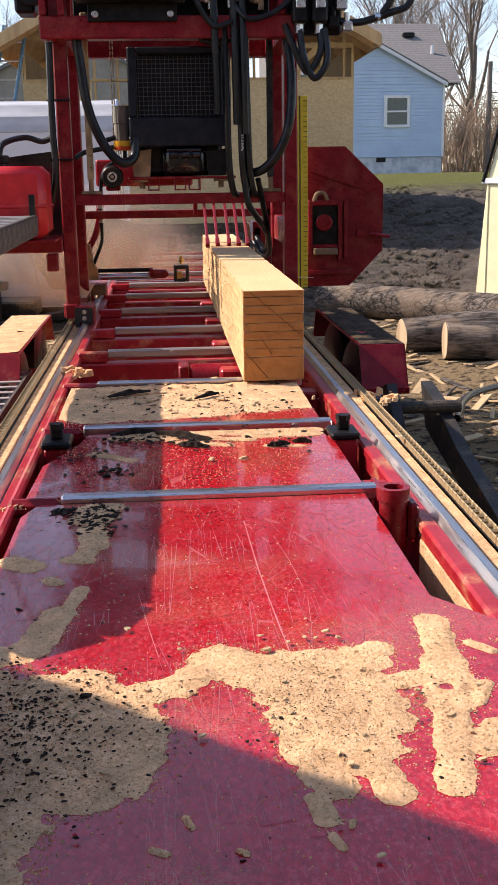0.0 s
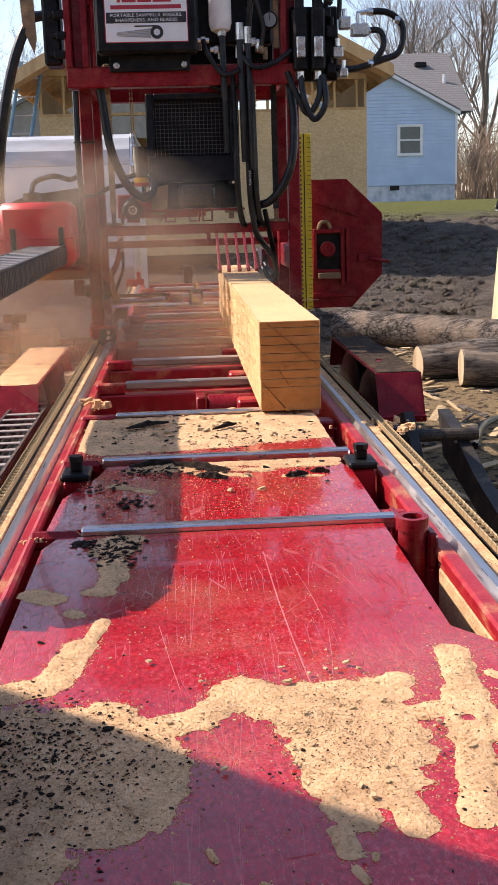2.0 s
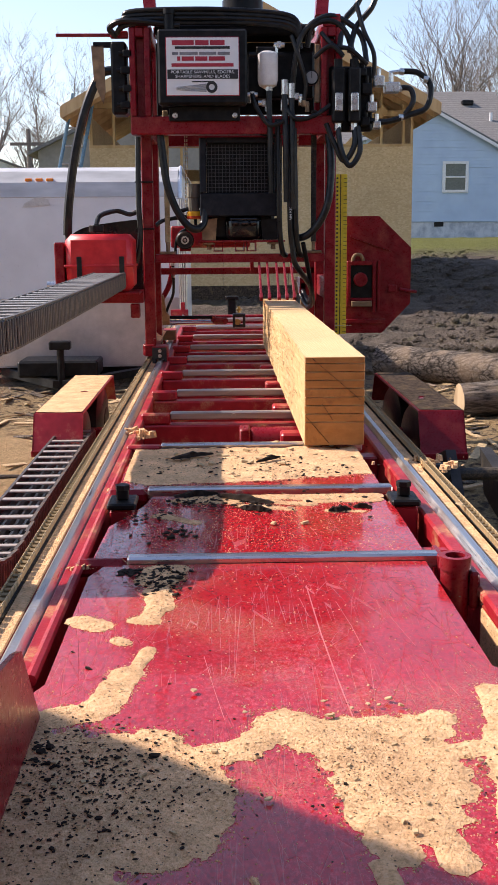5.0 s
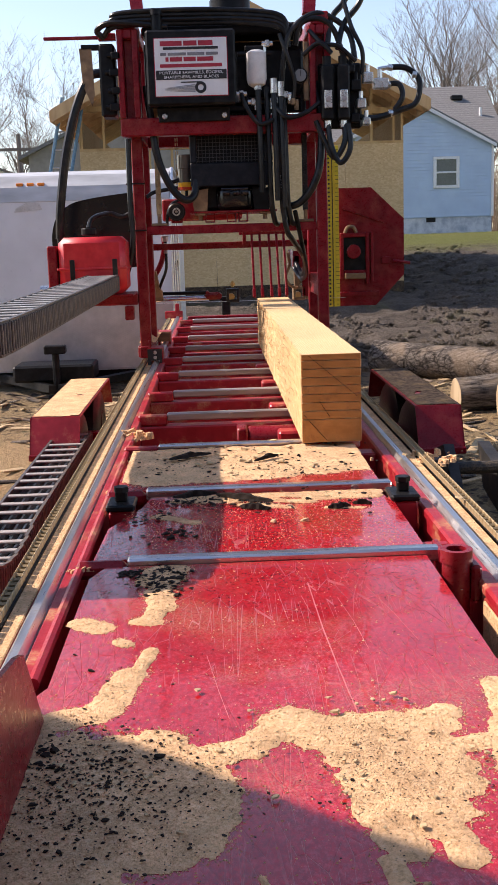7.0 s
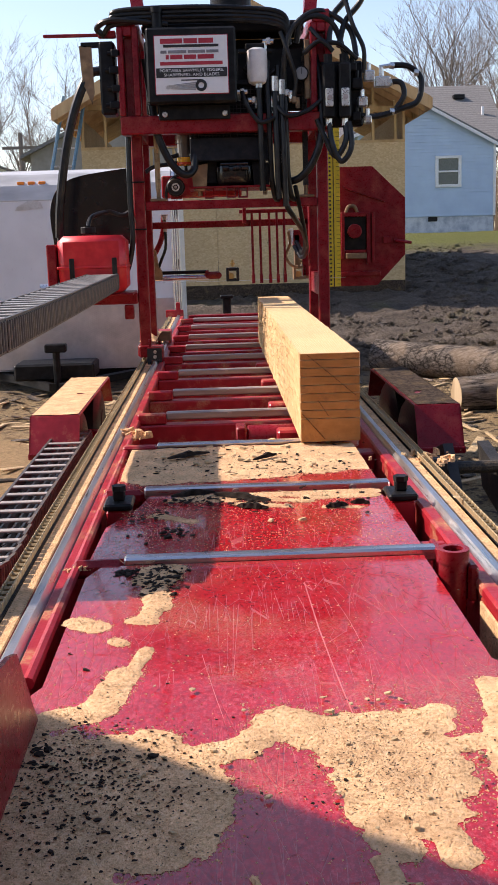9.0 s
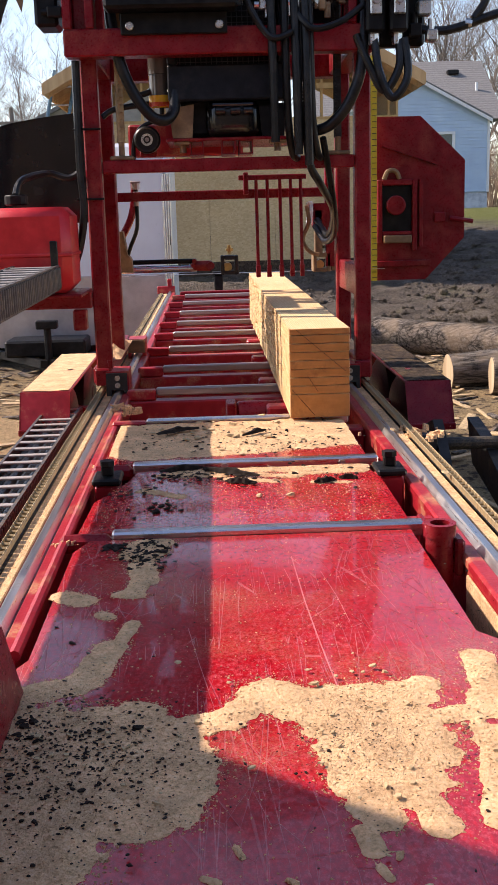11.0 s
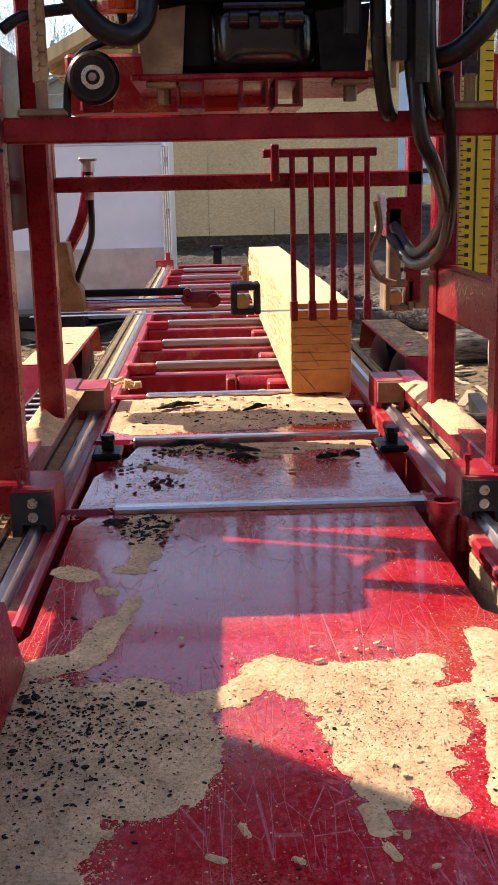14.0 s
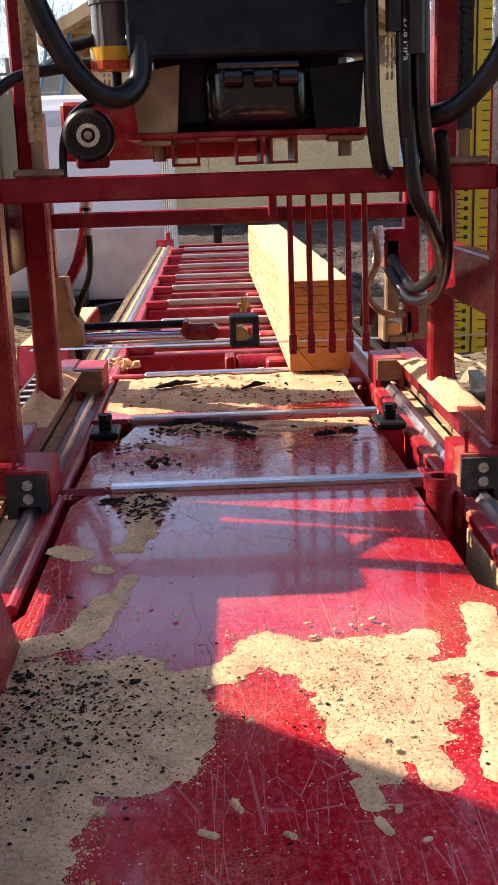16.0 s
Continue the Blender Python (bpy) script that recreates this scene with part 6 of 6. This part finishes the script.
# ---- sawdust, bark and splinters lying on the bed ----
def dust_layer(name, label, x0, x1, y0, y1, z, blobs, holes, step, height, grain, seed, edge=3000, sprinkle=500, inside=lambda x, y: True, rag=1.0):
    """Sawdust lying where soft drifts overlap, with a ragged edge."""
    nx, ny = int((x1 - x0) / step), int((y1 - y0) / step)
    xs = x0 + np.arange(nx + 1) * step
    ys = y0 + np.arange(ny + 1) * step
    gx, gy = np.meshgrid(xs, ys)
    f = np.full(gx.shape, -1.0)
    for ax, ay, bx, by, r in blobs:
        dx, dy = bx - ax, by - ay
        q = np.clip(((gx - ax) * dx + (gy - ay) * dy) / max(dx * dx + dy * dy, 1e-9), 0, 1)
        d = np.hypot(gx - ax - q * dx, gy - ay - q * dy)
        f = np.maximum(f, 1 - d / r)
    for ax, ay, r in holes:
        f = np.minimum(f, (np.hypot(gx - ax, gy - ay) - r) / r)
    wob = np.array([[rag * 0.45 * noise.noise((x * 14, y * 10, seed)) + 0.26 * noise.noise((x * 38, y * 30, seed + 5)) + 0.17 * noise.noise((x * 95, y * 80, seed + 9)) for x in xs] for y in ys])
    f = f + wob * 0.8
    h = np.array([[noise.noise((x * 30, y * 30, seed + 2)) + .7 * noise.noise((x * 110, y * 110, seed + 3)) for x in xs] for y in ys])
    fy, fx = np.gradient(f, step)
    g2 = fx * fx + fy * fy + 1e-6
    out = f < 0
    mx = np.clip(-f * fx / g2, -step, step) * out
    my = np.clip(-f * fy / g2, -step, step) * out
    zz = z + 0.0005 + np.clip(f, 0, .5) * height + np.clip(f * 4, 0, 1) * grain * h
    m = Mesh()
    m.v = [(float(gx[j, i] + mx[j, i]), float(gy[j, i] + my[j, i]), float(max(zz[j, i], z + .0004))) for j in range(ny + 1) for i in range(nx + 1)]
    w = nx + 1
    ok = f > 0
    m.f = [(j * w + i, j * w + i + 1, (j + 1) * w + i + 1, (j + 1) * w + i) for j in range(ny) for i in range(nx)
           if int(ok[j, i]) + int(ok[j, i + 1]) + int(ok[j + 1, i]) + int(ok[j + 1, i + 1]) >= 1]
    used = sorted({i for q in m.f for i in q})
    back = {o: k for k, o in enumerate(used)}
    m.v = [m.v[o] for o in used]
    m.f = [tuple(back[i] for i in q) for q in m.f]
    # loose grains thinning out past the edge
    rng = np.random.default_rng(seed)
    pr = np.where(f < 0, np.exp(np.clip(f, -2, 0) * 9), 0.12).ravel()
    pick = np.concatenate([rng.choice(pr.size, edge, p=pr / pr.sum()), rng.integers(0, pr.size, sprinkle)])
    g = Mesh()
    for k in pick:
        j, i = divmod(int(k), nx + 1)
        x, y = float(xs[i] + rng.uniform(-step, step)), float(ys[j] + rng.uniform(-step, step))
        if not inside(x, y):
            continue
        zb = float(z + max(0.0, zz[j, i] - z) * (f[j, i] > 0))
        s, a = float(.0007 + .0016 * rng.random() ** 2), float(rng.uniform(0, 6.28))
        ring = [(x + s * math.cos(a + q) * (1.6 if n == 0 else 1), y + s * math.sin(a + q) * (1.6 if n == 0 else 1), zb + .0001) for n, q in enumerate((0, 2.1, 4.2))]
        g.add([*ring, (x, y, zb + s * .9)], [(0, 1, 3), (1, 2, 3), (2, 0, 3)])
    single("sawdust_grains", g, SAWDUST, "loose grains of sawdust on red paint", "sawdust", kind="stuff")
    return single(name, m, SAWDUST, label, "sawdust", kind="stuff", smooth=True)


NEAR_DRIFTS = [(-.225, -.13, -.205, -.05, .048), (-.222, -.20, -.208, -.30, .030), (-.212, -.29, -.226, -.37, .022), (-.245, -.37, -.218, -.375, .020), (-.355, -.37, -.320, -.40, .030), (-.275, -.47, -.262, -.485, .016), (-.217, -.52, -.235, -.62, .014),
               (-.245, -.62, -.270, -.73, .030), (-.28, -.76, -.37, -.80, .034), (-.25, -.925, -.40, -.90, .090), (-.19, -.875, -.15, -.95, .046), (-.15, -1.03, -.40, -1.04, .085), (-.17, -1.10, -.40, -1.12, .080),
               (-.30, -1.20, -.40, -1.30, .095), (-.33, -1.32, -.40, -1.60, .11), (-.14, -.92, -.06, -.90, .030), (-.06, -.895, -.015, -.835, .030), (0, -.815, .03, -.838, .048),
               (.05, -.86, .19, -.848, .055), (.19, -.835, .235, -.808, .026), (.10, -.92, .18, -.92, .060), (.115, -1.0, .185, -1.01, .058), (.115, -1.08, .16, -1.09, .052), (.105, -1.14, .12, -1.16, .030), (.170, -1.10, .182, -1.18, .024),
               (.095, -1.18, .096, -1.225, .015), (.10, -1.255, .107, -1.275, .007), (.125, -1.23, .122, -1.24, .005), (-.055, -1.205, -.048, -1.225, .005), (-.09, -1.26, -.076, -1.268, .006), (.0, -1.27, .007, -1.275, .005), (.20, -.94, .215, -.975, .032), (.22, -.915, .30, -.90, .024), (.338, -.715, .325, -.86, .026), (.32, -.86, .30, -.98, .036), (.295, -1.0, .255, -1.17, .024), (.375, -.80, .40, -.83, .011),
               (.34, -1.04, .31, -1.10, .018), (.36, -.93, .335, -.98, .012), (.45, -.80, .50, -.90, .03)]
dust_layer("sawdust", "drifts of pale sawdust on the red deck plate", -.405, .50, -1.65, -.03, BED, NEAR_DRIFTS, [(-.005, -.985, .050), (.0, -1.08, .045), (.305, -.935, .009)], .0042, .006, .0014, 1, 9000, 2500, rag=.45, inside=lambda x, y: -.37 < x < (.355 if y > -.62 else min(.44, .355 + (-.62 - y) * .8)))
MID_DRIFTS = [(-.16, .60, .33, .595, .034), (-.20, .56, -.05, .545, .026), (-.03, .50, .09, .455, .018), (.06, .53, .15, .50, .018), (.16, .54, .33, .55, .024), (-.25, .40, -.16, .33, .018), (.19, .43, .28, .42, .010)]
dust_layer("sawdust", "streaks of sawdust between the wear strips", -.36, .36, .05, .61, BED, MID_DRIFTS, [], .006, .006, .0018, 22, 3500, 2500, lambda x, y: abs(x) < .34 and (y < .5 or x > -.28))
FAR_DRIFTS = [(-.33, .95, .30, 1.0, .14), (-.34, 1.15, .34, 1.18, .16), (-.28, .82, .1, .88, .07), (.2, 1.12, .3, 1.15, .14)]
dust_layer("sawdust", "thick layer of sawdust before the timber", -.38, .37, .71, 1.30, BED, FAR_DRIFTS, [], .0065, .014, .003, 41)


def scraps(name, label, spots, mat, seed, thick=.22):
    """Small torn flakes; each spot is x, y, spread, count, size, height."""
    rng = random.Random(seed)
    m = Mesh()
    for x, y, sp, n, size, z in spots:
        for _ in range(n):
            px, py = x + rng.gauss(0, sp), y + rng.gauss(0, sp)
            s = size * (.25 + 1.2 * rng.random() ** 2.2)
            a = rng.uniform(0, math.pi)
            k = rng.randint(4, 6)
            asp = rng.uniform(.40, .95)
            ring = []
            for i in range(k):
                t = 2 * math.pi * i / k
                r = s * rng.uniform(.6, 1.1)
                u, v = math.cos(t) * r, math.sin(t) * r * asp
                ring.append((px + u * math.cos(a) - v * math.sin(a), py + u * math.sin(a) + v * math.cos(a)))
            h = s * thick * rng.uniform(.5, 1.5)
            z0 = z + .0005
            tilt = rng.uniform(-.3, .3)
            vs = [(p[0], p[1], z0 + (p[0] - px) * tilt * .3) for p in ring] + [(px + (p[0] - px) * .8, py + (p[1] - py) * .8, z0 + h + (p[0] - px) * tilt) for p in ring]
            m.add(vs, [tuple(range(k, 2 * k))] + [(i, (i + 1) % k, k + (i + 1) % k, k + i) for i in range(k)])
    return single(name, m, mat, label, "wood scraps", kind="stuff")


scraps("bark_scraps", "crumbs of dark bark scattered on the sawdust",
       [(-.29, -.08, .012, 60, .011, BED), (-.215, -.07, .026, 120, .0075, BED + .001), (-.225, -.13, .028, 110, .008, BED + .003), (-.205, -.19, .022, 60, .008, BED + .002), (-.20, -.15, .03, 30, .007, BED), (-.22, -.35, .03, 10, .006, BED), (-.30, -.55, .06, 6, .006, BED),
        (-.30, -.95, .07, 90, .0052, BED + .004), (-.25, -1.03, .09, 900, .0034, BED + .004), (-.30, -.95, .07, 600, .0032, BED + .004), (-.37, -.90, .03, 30, .008, BED + .004), (-.36, -1.1, .06, 60, .004, BED + .004), (-.20, -.92, .02, 10, .008, BED + .004),
        (.13, -1.0, .05, 420, .0017, BED + .005), (.13, -.88, .05, 240, .0015, BED + .004), (.30, -.95, .03, 40, .0026, BED + .004), (.26, -1.12, .02, 14, .003, BED + .003), (.05, -.98, .04, 14, .005, BED + .003),
        (.12, -.4, .2, 30, .0028, BED), (-.1, -.5, .2, 26, .0025, BED), (-.1, -1.3, .2, 24, .003, BED)], BARK_CHIP, 3)
scraps("bark_scraps", "torn dark bark lying across the sawdust",
       [(-.21, .22, .035, 44, .008, BED + .001), (-.26, .38, .035, 36, .009, BED + .003), (-.12, .52, .05, 60, .009, BED + .004), (-.15, .58, .05, 50, .010, BED + .004), (.0, .50, .05, 30, .010, BED + .004), (.2, .50, .08, 30, .009, BED + .003), (-.2, .25, .03, 10, .012, BED),
        (-.2, 1.0, .10, 90, .008, BED + .009), (.1, .9, .12, 110, .007, BED + .008), (.1, 1.05, .12, 60, .008, BED + .009), (.0, .80, .12, 40, .008, BED + .004), (.25, .95, .06, 26, .010, BED + .006)], BARK_CHIP, 6)
scraps("sawdust_clumps", "clumps of damp sawdust caught on the frame", [(-.405, 1.70, .03, 70, .022, .556), (-.395, -.01, .012, 26, .010, .575), (-.40, .75, .012, 20, .010, .57), (.42, .62, .02, 20, .012, .556), (.60, 1.1, .05, 60, .014, .56)], SAWDUST, 77, .8)
scraps("wood_chips", "pale splinters of wood on the dusty bed",
       [(0, -.9, .15, 90, .006, BED + .005), (.1, .55, .14, 40, .012, BED + .003), (.0, 1.05, .15, 60, .014, BED + .010), (-.3, -1.0, .08, 40, .005, BED + .005), (.25, -1.0, .1, 50, .006, BED + .004)], CHIP_PALE, 8, .25)


def bark_strip(p, q, w, seed):
    rng = random.Random(seed)
    p, q = Vector(p), Vector(q)
    d = q - p
    n = Vector((-d.y, d.x, 0)).normalized()
    k = 9
    m = Mesh()
    vs, fs = [], []
    for i in range(k + 1):
        c = p + d * i / k + n * rng.uniform(-.3, .3) * w
        ww = w * (.35 + .65 * math.sin(math.pi * (i + .6) / (k + 1.2))) * rng.uniform(.75, 1.2)
        up = Vector((0, 0, .004 + .012 * math.sin(math.pi * i / k) * rng.uniform(.4, 1)))
        vs += [c - n * ww, c - n * ww * .5 + up, c + n * ww * .5 + up, c + n * ww]
    for i in range(k):
        for s in range(4):
            fs.append((4 * i + s, 4 * i + (s + 1) % 4, 4 * i + 4 + (s + 1) % 4, 4 * i + 4 + s))
    fs += [(0, 1, 2, 3), (4 * k + 3, 4 * k + 2, 4 * k + 1, 4 * k)]
    m.add(vs, fs)
    single("bark_strip", m, BARK_CHIP, "curled strip of dark bark on sawdust", "bark", "bark strips")


bark_strip((-.25, 1.06, .600), (-.12, 1.14, .600), .018, 1)
bark_strip((-.10, .60, .590), (.05, .50, .590), .014, 2)
bark_strip((-.22, .585, .590), (-.10, .62, .590), .013, 3)
bark_strip((.19, .42, .588), (.25, .43, .588), .012, 4)
bark_strip((-.04, .46, .588), (.04, .43, .588), .010, 5)
bark_strip((.26, .46, .586), (.31, .45, .586), .006, 6)
bark_strip((.02, 1.0, .598), (.10, 1.08, .598), .008, 7)


def scratch(pts, w):
    m = Mesh()
    for a, b in zip(pts, pts[1:]):
        a, b = Vector((*a, BED + .0004)), Vector((*b, BED + .0004))
        n = Vector((-(b - a).y, (b - a).x, 0)).normalized() * w
        m.add([a - n, b - n, b + n, a + n], [(0, 1, 2, 3)])
    single("scratch", m, SCRATCHED, "long pale scratch in the red paint", "scratch")


SCRATCHED = plain("bared_paint_scratch", (0.56, 0.14, 0.14), 0.6, var=0.3)
scratch([(.085, -.18), (.087, -.30), (.090, -.45), (.096, -.60), (.102, -.72), (.108, -.83)], .0012)
scratch([(.135, -.28), (.15, -.42), (.158, -.55)], .0005)
scratch([(.20, -.22), (.23, -.38), (.25, -.52)], .0005)
scratch([(.16, -.60), (.15, -.72), (.14, -.80)], .0005)
scratch([(.065, -.26), (.075, -.36)], .0005)
scratch([(-.12, -.55), (-.10, -.70), (-.085, -.80)], .0005)


def yard_scraps():
    """Slabs, sticks and shavings strewn over the ground beside the mill."""
    rng = random.Random(12)
    m = Mesh()
    for _ in range(420):
        x = rng.choice((rng.uniform(.9, 4.0), rng.uniform(-3.2, -.7)))
        y = rng.uniform(1.5, 8.0)
        if x < 0 and y < 6.2 and rng.random() < .75:
            continue
        L, w = rng.uniform(.03, .22), rng.uniform(.008, .03)
        z = ground_height(x, y) + rng.uniform(.0, .02)
        mm = pose(x, y, z, rng.uniform(-12, 12), rng.uniform(-12, 12), rng.uniform(0, 180))
        m.box(-L, L, -w, w, -.004, .008, .003, mm)
    single("wood_offcuts", m, CHIP_PALE, "strewn slabs and splinters on the muddy yard", "wood scraps", kind="stuff")
    b = Mesh()
    for _ in range(300):
        x = rng.choice((rng.uniform(.9, 4.0), rng.uniform(-3.0, -.7)))
        y = rng.uniform(1.5, 8.2)
        if x < 0 and y < 6.2 and rng.random() < .85:
            continue
        L, w = rng.uniform(.02, .16), rng.uniform(.01, .04)
        mm = pose(x, y, ground_height(x, y) + .008, rng.uniform(-15, 15), rng.uniform(-15, 15), rng.uniform(0, 180))
        b.box(-L, L, -w, w, -.005, .009, .004, mm)
    single("bark_scraps", b, BARK, "strewn bark on the muddy yard", "wood scraps", kind="stuff")


yard_scraps()


def clods():
    """Lumps of turned soil over the muddy slope."""
    rng = random.Random(44)
    m = Mesh()
    for _ in range(5200):
        y = 8.3 + 18.0 * rng.random() ** 1.4
        x = rng.uniform(-.2 + (y - 8) * .02, 2.6 + (y - 8) * .33)
        if noise.noise((x * .55, y * .45, 11)) + .35 * noise.noise((x * 1.7, y * 1.3, 4)) < -.12:
            continue
        r = .014 + .055 * rng.random() ** 3.5
        mm = pose(x, y, ground_height(x, y) + r * .12, rng.uniform(-40, 40), rng.uniform(-40, 40), rng.uniform(0, 180))
        m.box(-r * rng.uniform(.7, 1.4), r * rng.uniform(.7, 1.4), -r * rng.uniform(.7, 1.2), r * rng.uniform(.7, 1.2), -r * .6, r * rng.uniform(.3, .8), r * .45, mm)
    single("soil_clods", m, GROUND, "lumps of dark turned soil on the slope", "soil", kind="stuff")


clods()


# ---- drifting sawdust cloud blown off the blade ----
def cloud_mat():
    m = Mat("airborne_sawdust")
    out = m.n["Material Output"]
    tr, df, mx = m.n.new("ShaderNodeBsdfTransparent"), m.n.new("ShaderNodeBsdfDiffuse"), m.n.new("ShaderNodeMixShader")
    df.inputs["Color"].default_value = (0.88, 0.64, 0.42, 1)
    r2 = m.math('ADD', m.math('POWER', m.math('ABSOLUTE', m.axis(0)), 2.0), m.math('POWER', m.math('ABSOLUTE', m.axis(2)), 2.0))
    soft = m.ramp(r2, [(0.0, 1.0), (0.35, 0.55), (0.95, 0.0)])
    n = m.math('MULTIPLY', m.math('MULTIPLY', soft, m.ramp(m.noise(2.2, 5), [(0.3, 0.25), (0.7, 1.0)])), 0.40)
    m.link(n, mx.inputs[0]).link(tr.outputs[0], mx.inputs[1]).link(df.outputs[0], mx.inputs[2]).link(mx.outputs[0], out.inputs["Surface"])
    return m.m


PUFFS = []


def cloud():
    rng = random.Random(31)
    c = thing("sawdust_cloud", "thin drifting cloud of airborne sawdust beside the saw", "sawdust cloud", kind="stuff")
    mat = cloud_mat()
    bm = bmesh.new()
    bmesh.ops.create_icosphere(bm, subdivisions=4, radius=1.0)
    bmesh.ops.delete(bm, geom=[f for f in bm.faces if f.calc_center_median().y > 0], context='FACES')
    me = bpy.data.meshes.new("puff")
    bm.to_mesh(me)
    bm.free()
    me.materials.append(mat)
    me.shade_smooth()
    for k in range(13):
        o = new("puff", me)
        o.parent = c
        o.visible_shadow = False
        o.scale = (rng.uniform(.42, .78), rng.uniform(.3, .5), rng.uniform(.30, .56))
        PUFFS.append((o, -1 + 2 * k / 12, rng.uniform(-1, 1), rng.uniform(0, 1)))


cloud()


# ---- what moves ----
CARRIAGE_Y = [(0, 3.0), (.5, 3.09), (1, 3.21), (1.5, 3.35), (2, 3.5), (2.5, 3.65), (3, 3.8), (3.5, 3.92), (4, 4.0), (4.6, 4.08), (5.3, 4.11), (6.5, 4.11), (7.5, 4.11), (8.8, 4.11),
              (9.0, 4.08), (9.2, 3.90), (9.6, 3.47), (10.1, 2.97), (10.6, 2.47), (11.1, 1.97), (11.5, 1.57), (12, 1.14), (12.5, .65), (13, .21), (13.5, -.01), (14, -.085), (14.5, -.10), (15.2, -.10), (16, -.10)]
HEAD_Z = [(0, 0), (4.2, 0), (4.8, .005), (5.3, .04), (6.5, .145), (7, .187), (7.5, .23), (8, .267), (8.5, .31), (9, .322), (9.4, .322), (11.5, .31), (13, .302), (13.5, .266), (14, .228), (14.5, .187), (15, .143), (15.5, .107), (16, .066)]


def at(rows, t):
    return float(np.interp(t, [r[0] for r in rows], [r[1] for r in rows]))


def carrier_pose(s, c):
    """Pose of a link at length s from the carriage, with the carriage at c."""
    y_loop = .23 + (c - 4.11) / 2
    run = c + .05 - y_loop - .35
    if s < run:
        return pose(-.72, c + .05 - s, Z_TOP + .020 * (1 - s / run) ** 1.6, 0, 0, 180)
    q = s - run
    if q < LOOP_AT[-1]:
        k = max(i for i in range(len(LOOP) - 1) if LOOP_AT[i] <= q)
        u = (q - LOOP_AT[k]) / (LOOP_AT[k + 1] - LOOP_AT[k])
        p = LOOP[k].lerp(LOOP[k + 1], u)
        d = LOOP[k + 1] - LOOP[k]
        turn = math.degrees(math.atan2(-d.z, -d.y)) % 360
        return pose(-.72 - .11 * q / LOOP_AT[-1], y_loop + p.y, p.z, 0, 0, 180) @ pose(0, 0, 0, -turn if turn < 270 else 360 - turn, 0, 0)
    return pose(-.83, y_loop + 1.15 + q - LOOP_AT[-1], Z_LOW, 0, 0, 180) @ pose(0, 0, 0, -180, 0, 0)


def motions():
    times = sorted({t for t, _ in CARRIAGE_Y} | {t for t, _ in HEAD_Z})
    walk(carriage, [(t, pose(0, y, 0)) for t, y in CARRIAGE_Y])
    walk(head, [(t, pose(0, at(CARRIAGE_Y, t), at(HEAD_Z, t))) for t in times])
    for f in FINGERS:
        rows = []
        for t in times:
            drop = min(.459, 1.119 + at(HEAD_Z, t) - .905) if 1.3 < at(CARRIAGE_Y, t) + 1.0 < 5.2 else .459
            tilt = -math.degrees(math.acos(drop / .46))
            rows.append((t, pose(0, 1.0, 1.119, tilt, 0, 0)))
        walk(f, rows)
    # the cloud trails the blade, thickens by 3.5 s and is blown off to the left
    drift = [(0, -.6, 6.4, .70), (.5, -.65, 5.4, .78), (1.0, -.75, 3.8, .90), (1.5, -.60, 3.4, .88), (2.3, -.60, 3.5, .82), (3.1, -.50, 3.4, .90), (3.55, -.40, 3.3, 1.02), (4.0, -.55, 3.5, .80), (4.4, -1.0, 3.9, .80), (5.2, -3.6, 4.6, .8), (6.2, -8.0, 5.8, .9), (16, -30.0, 8.0, 1.2)]
    for o, a, b, q in PUFFS:
        walk(o, [(t, pose(x + a * (.45 + .12 * min(t, 4)), y + b * .5 - q * .3, z + (q - .45) * min(1.0, .3 + t / 3.5), 0, 0, 4 * a)) for t, x, y, z in drift])
    for k, o in enumerate(LINKS):
        walk(o, [(t, carrier_pose(k * .13, y)) for t, y in CARRIAGE_Y])


motions()
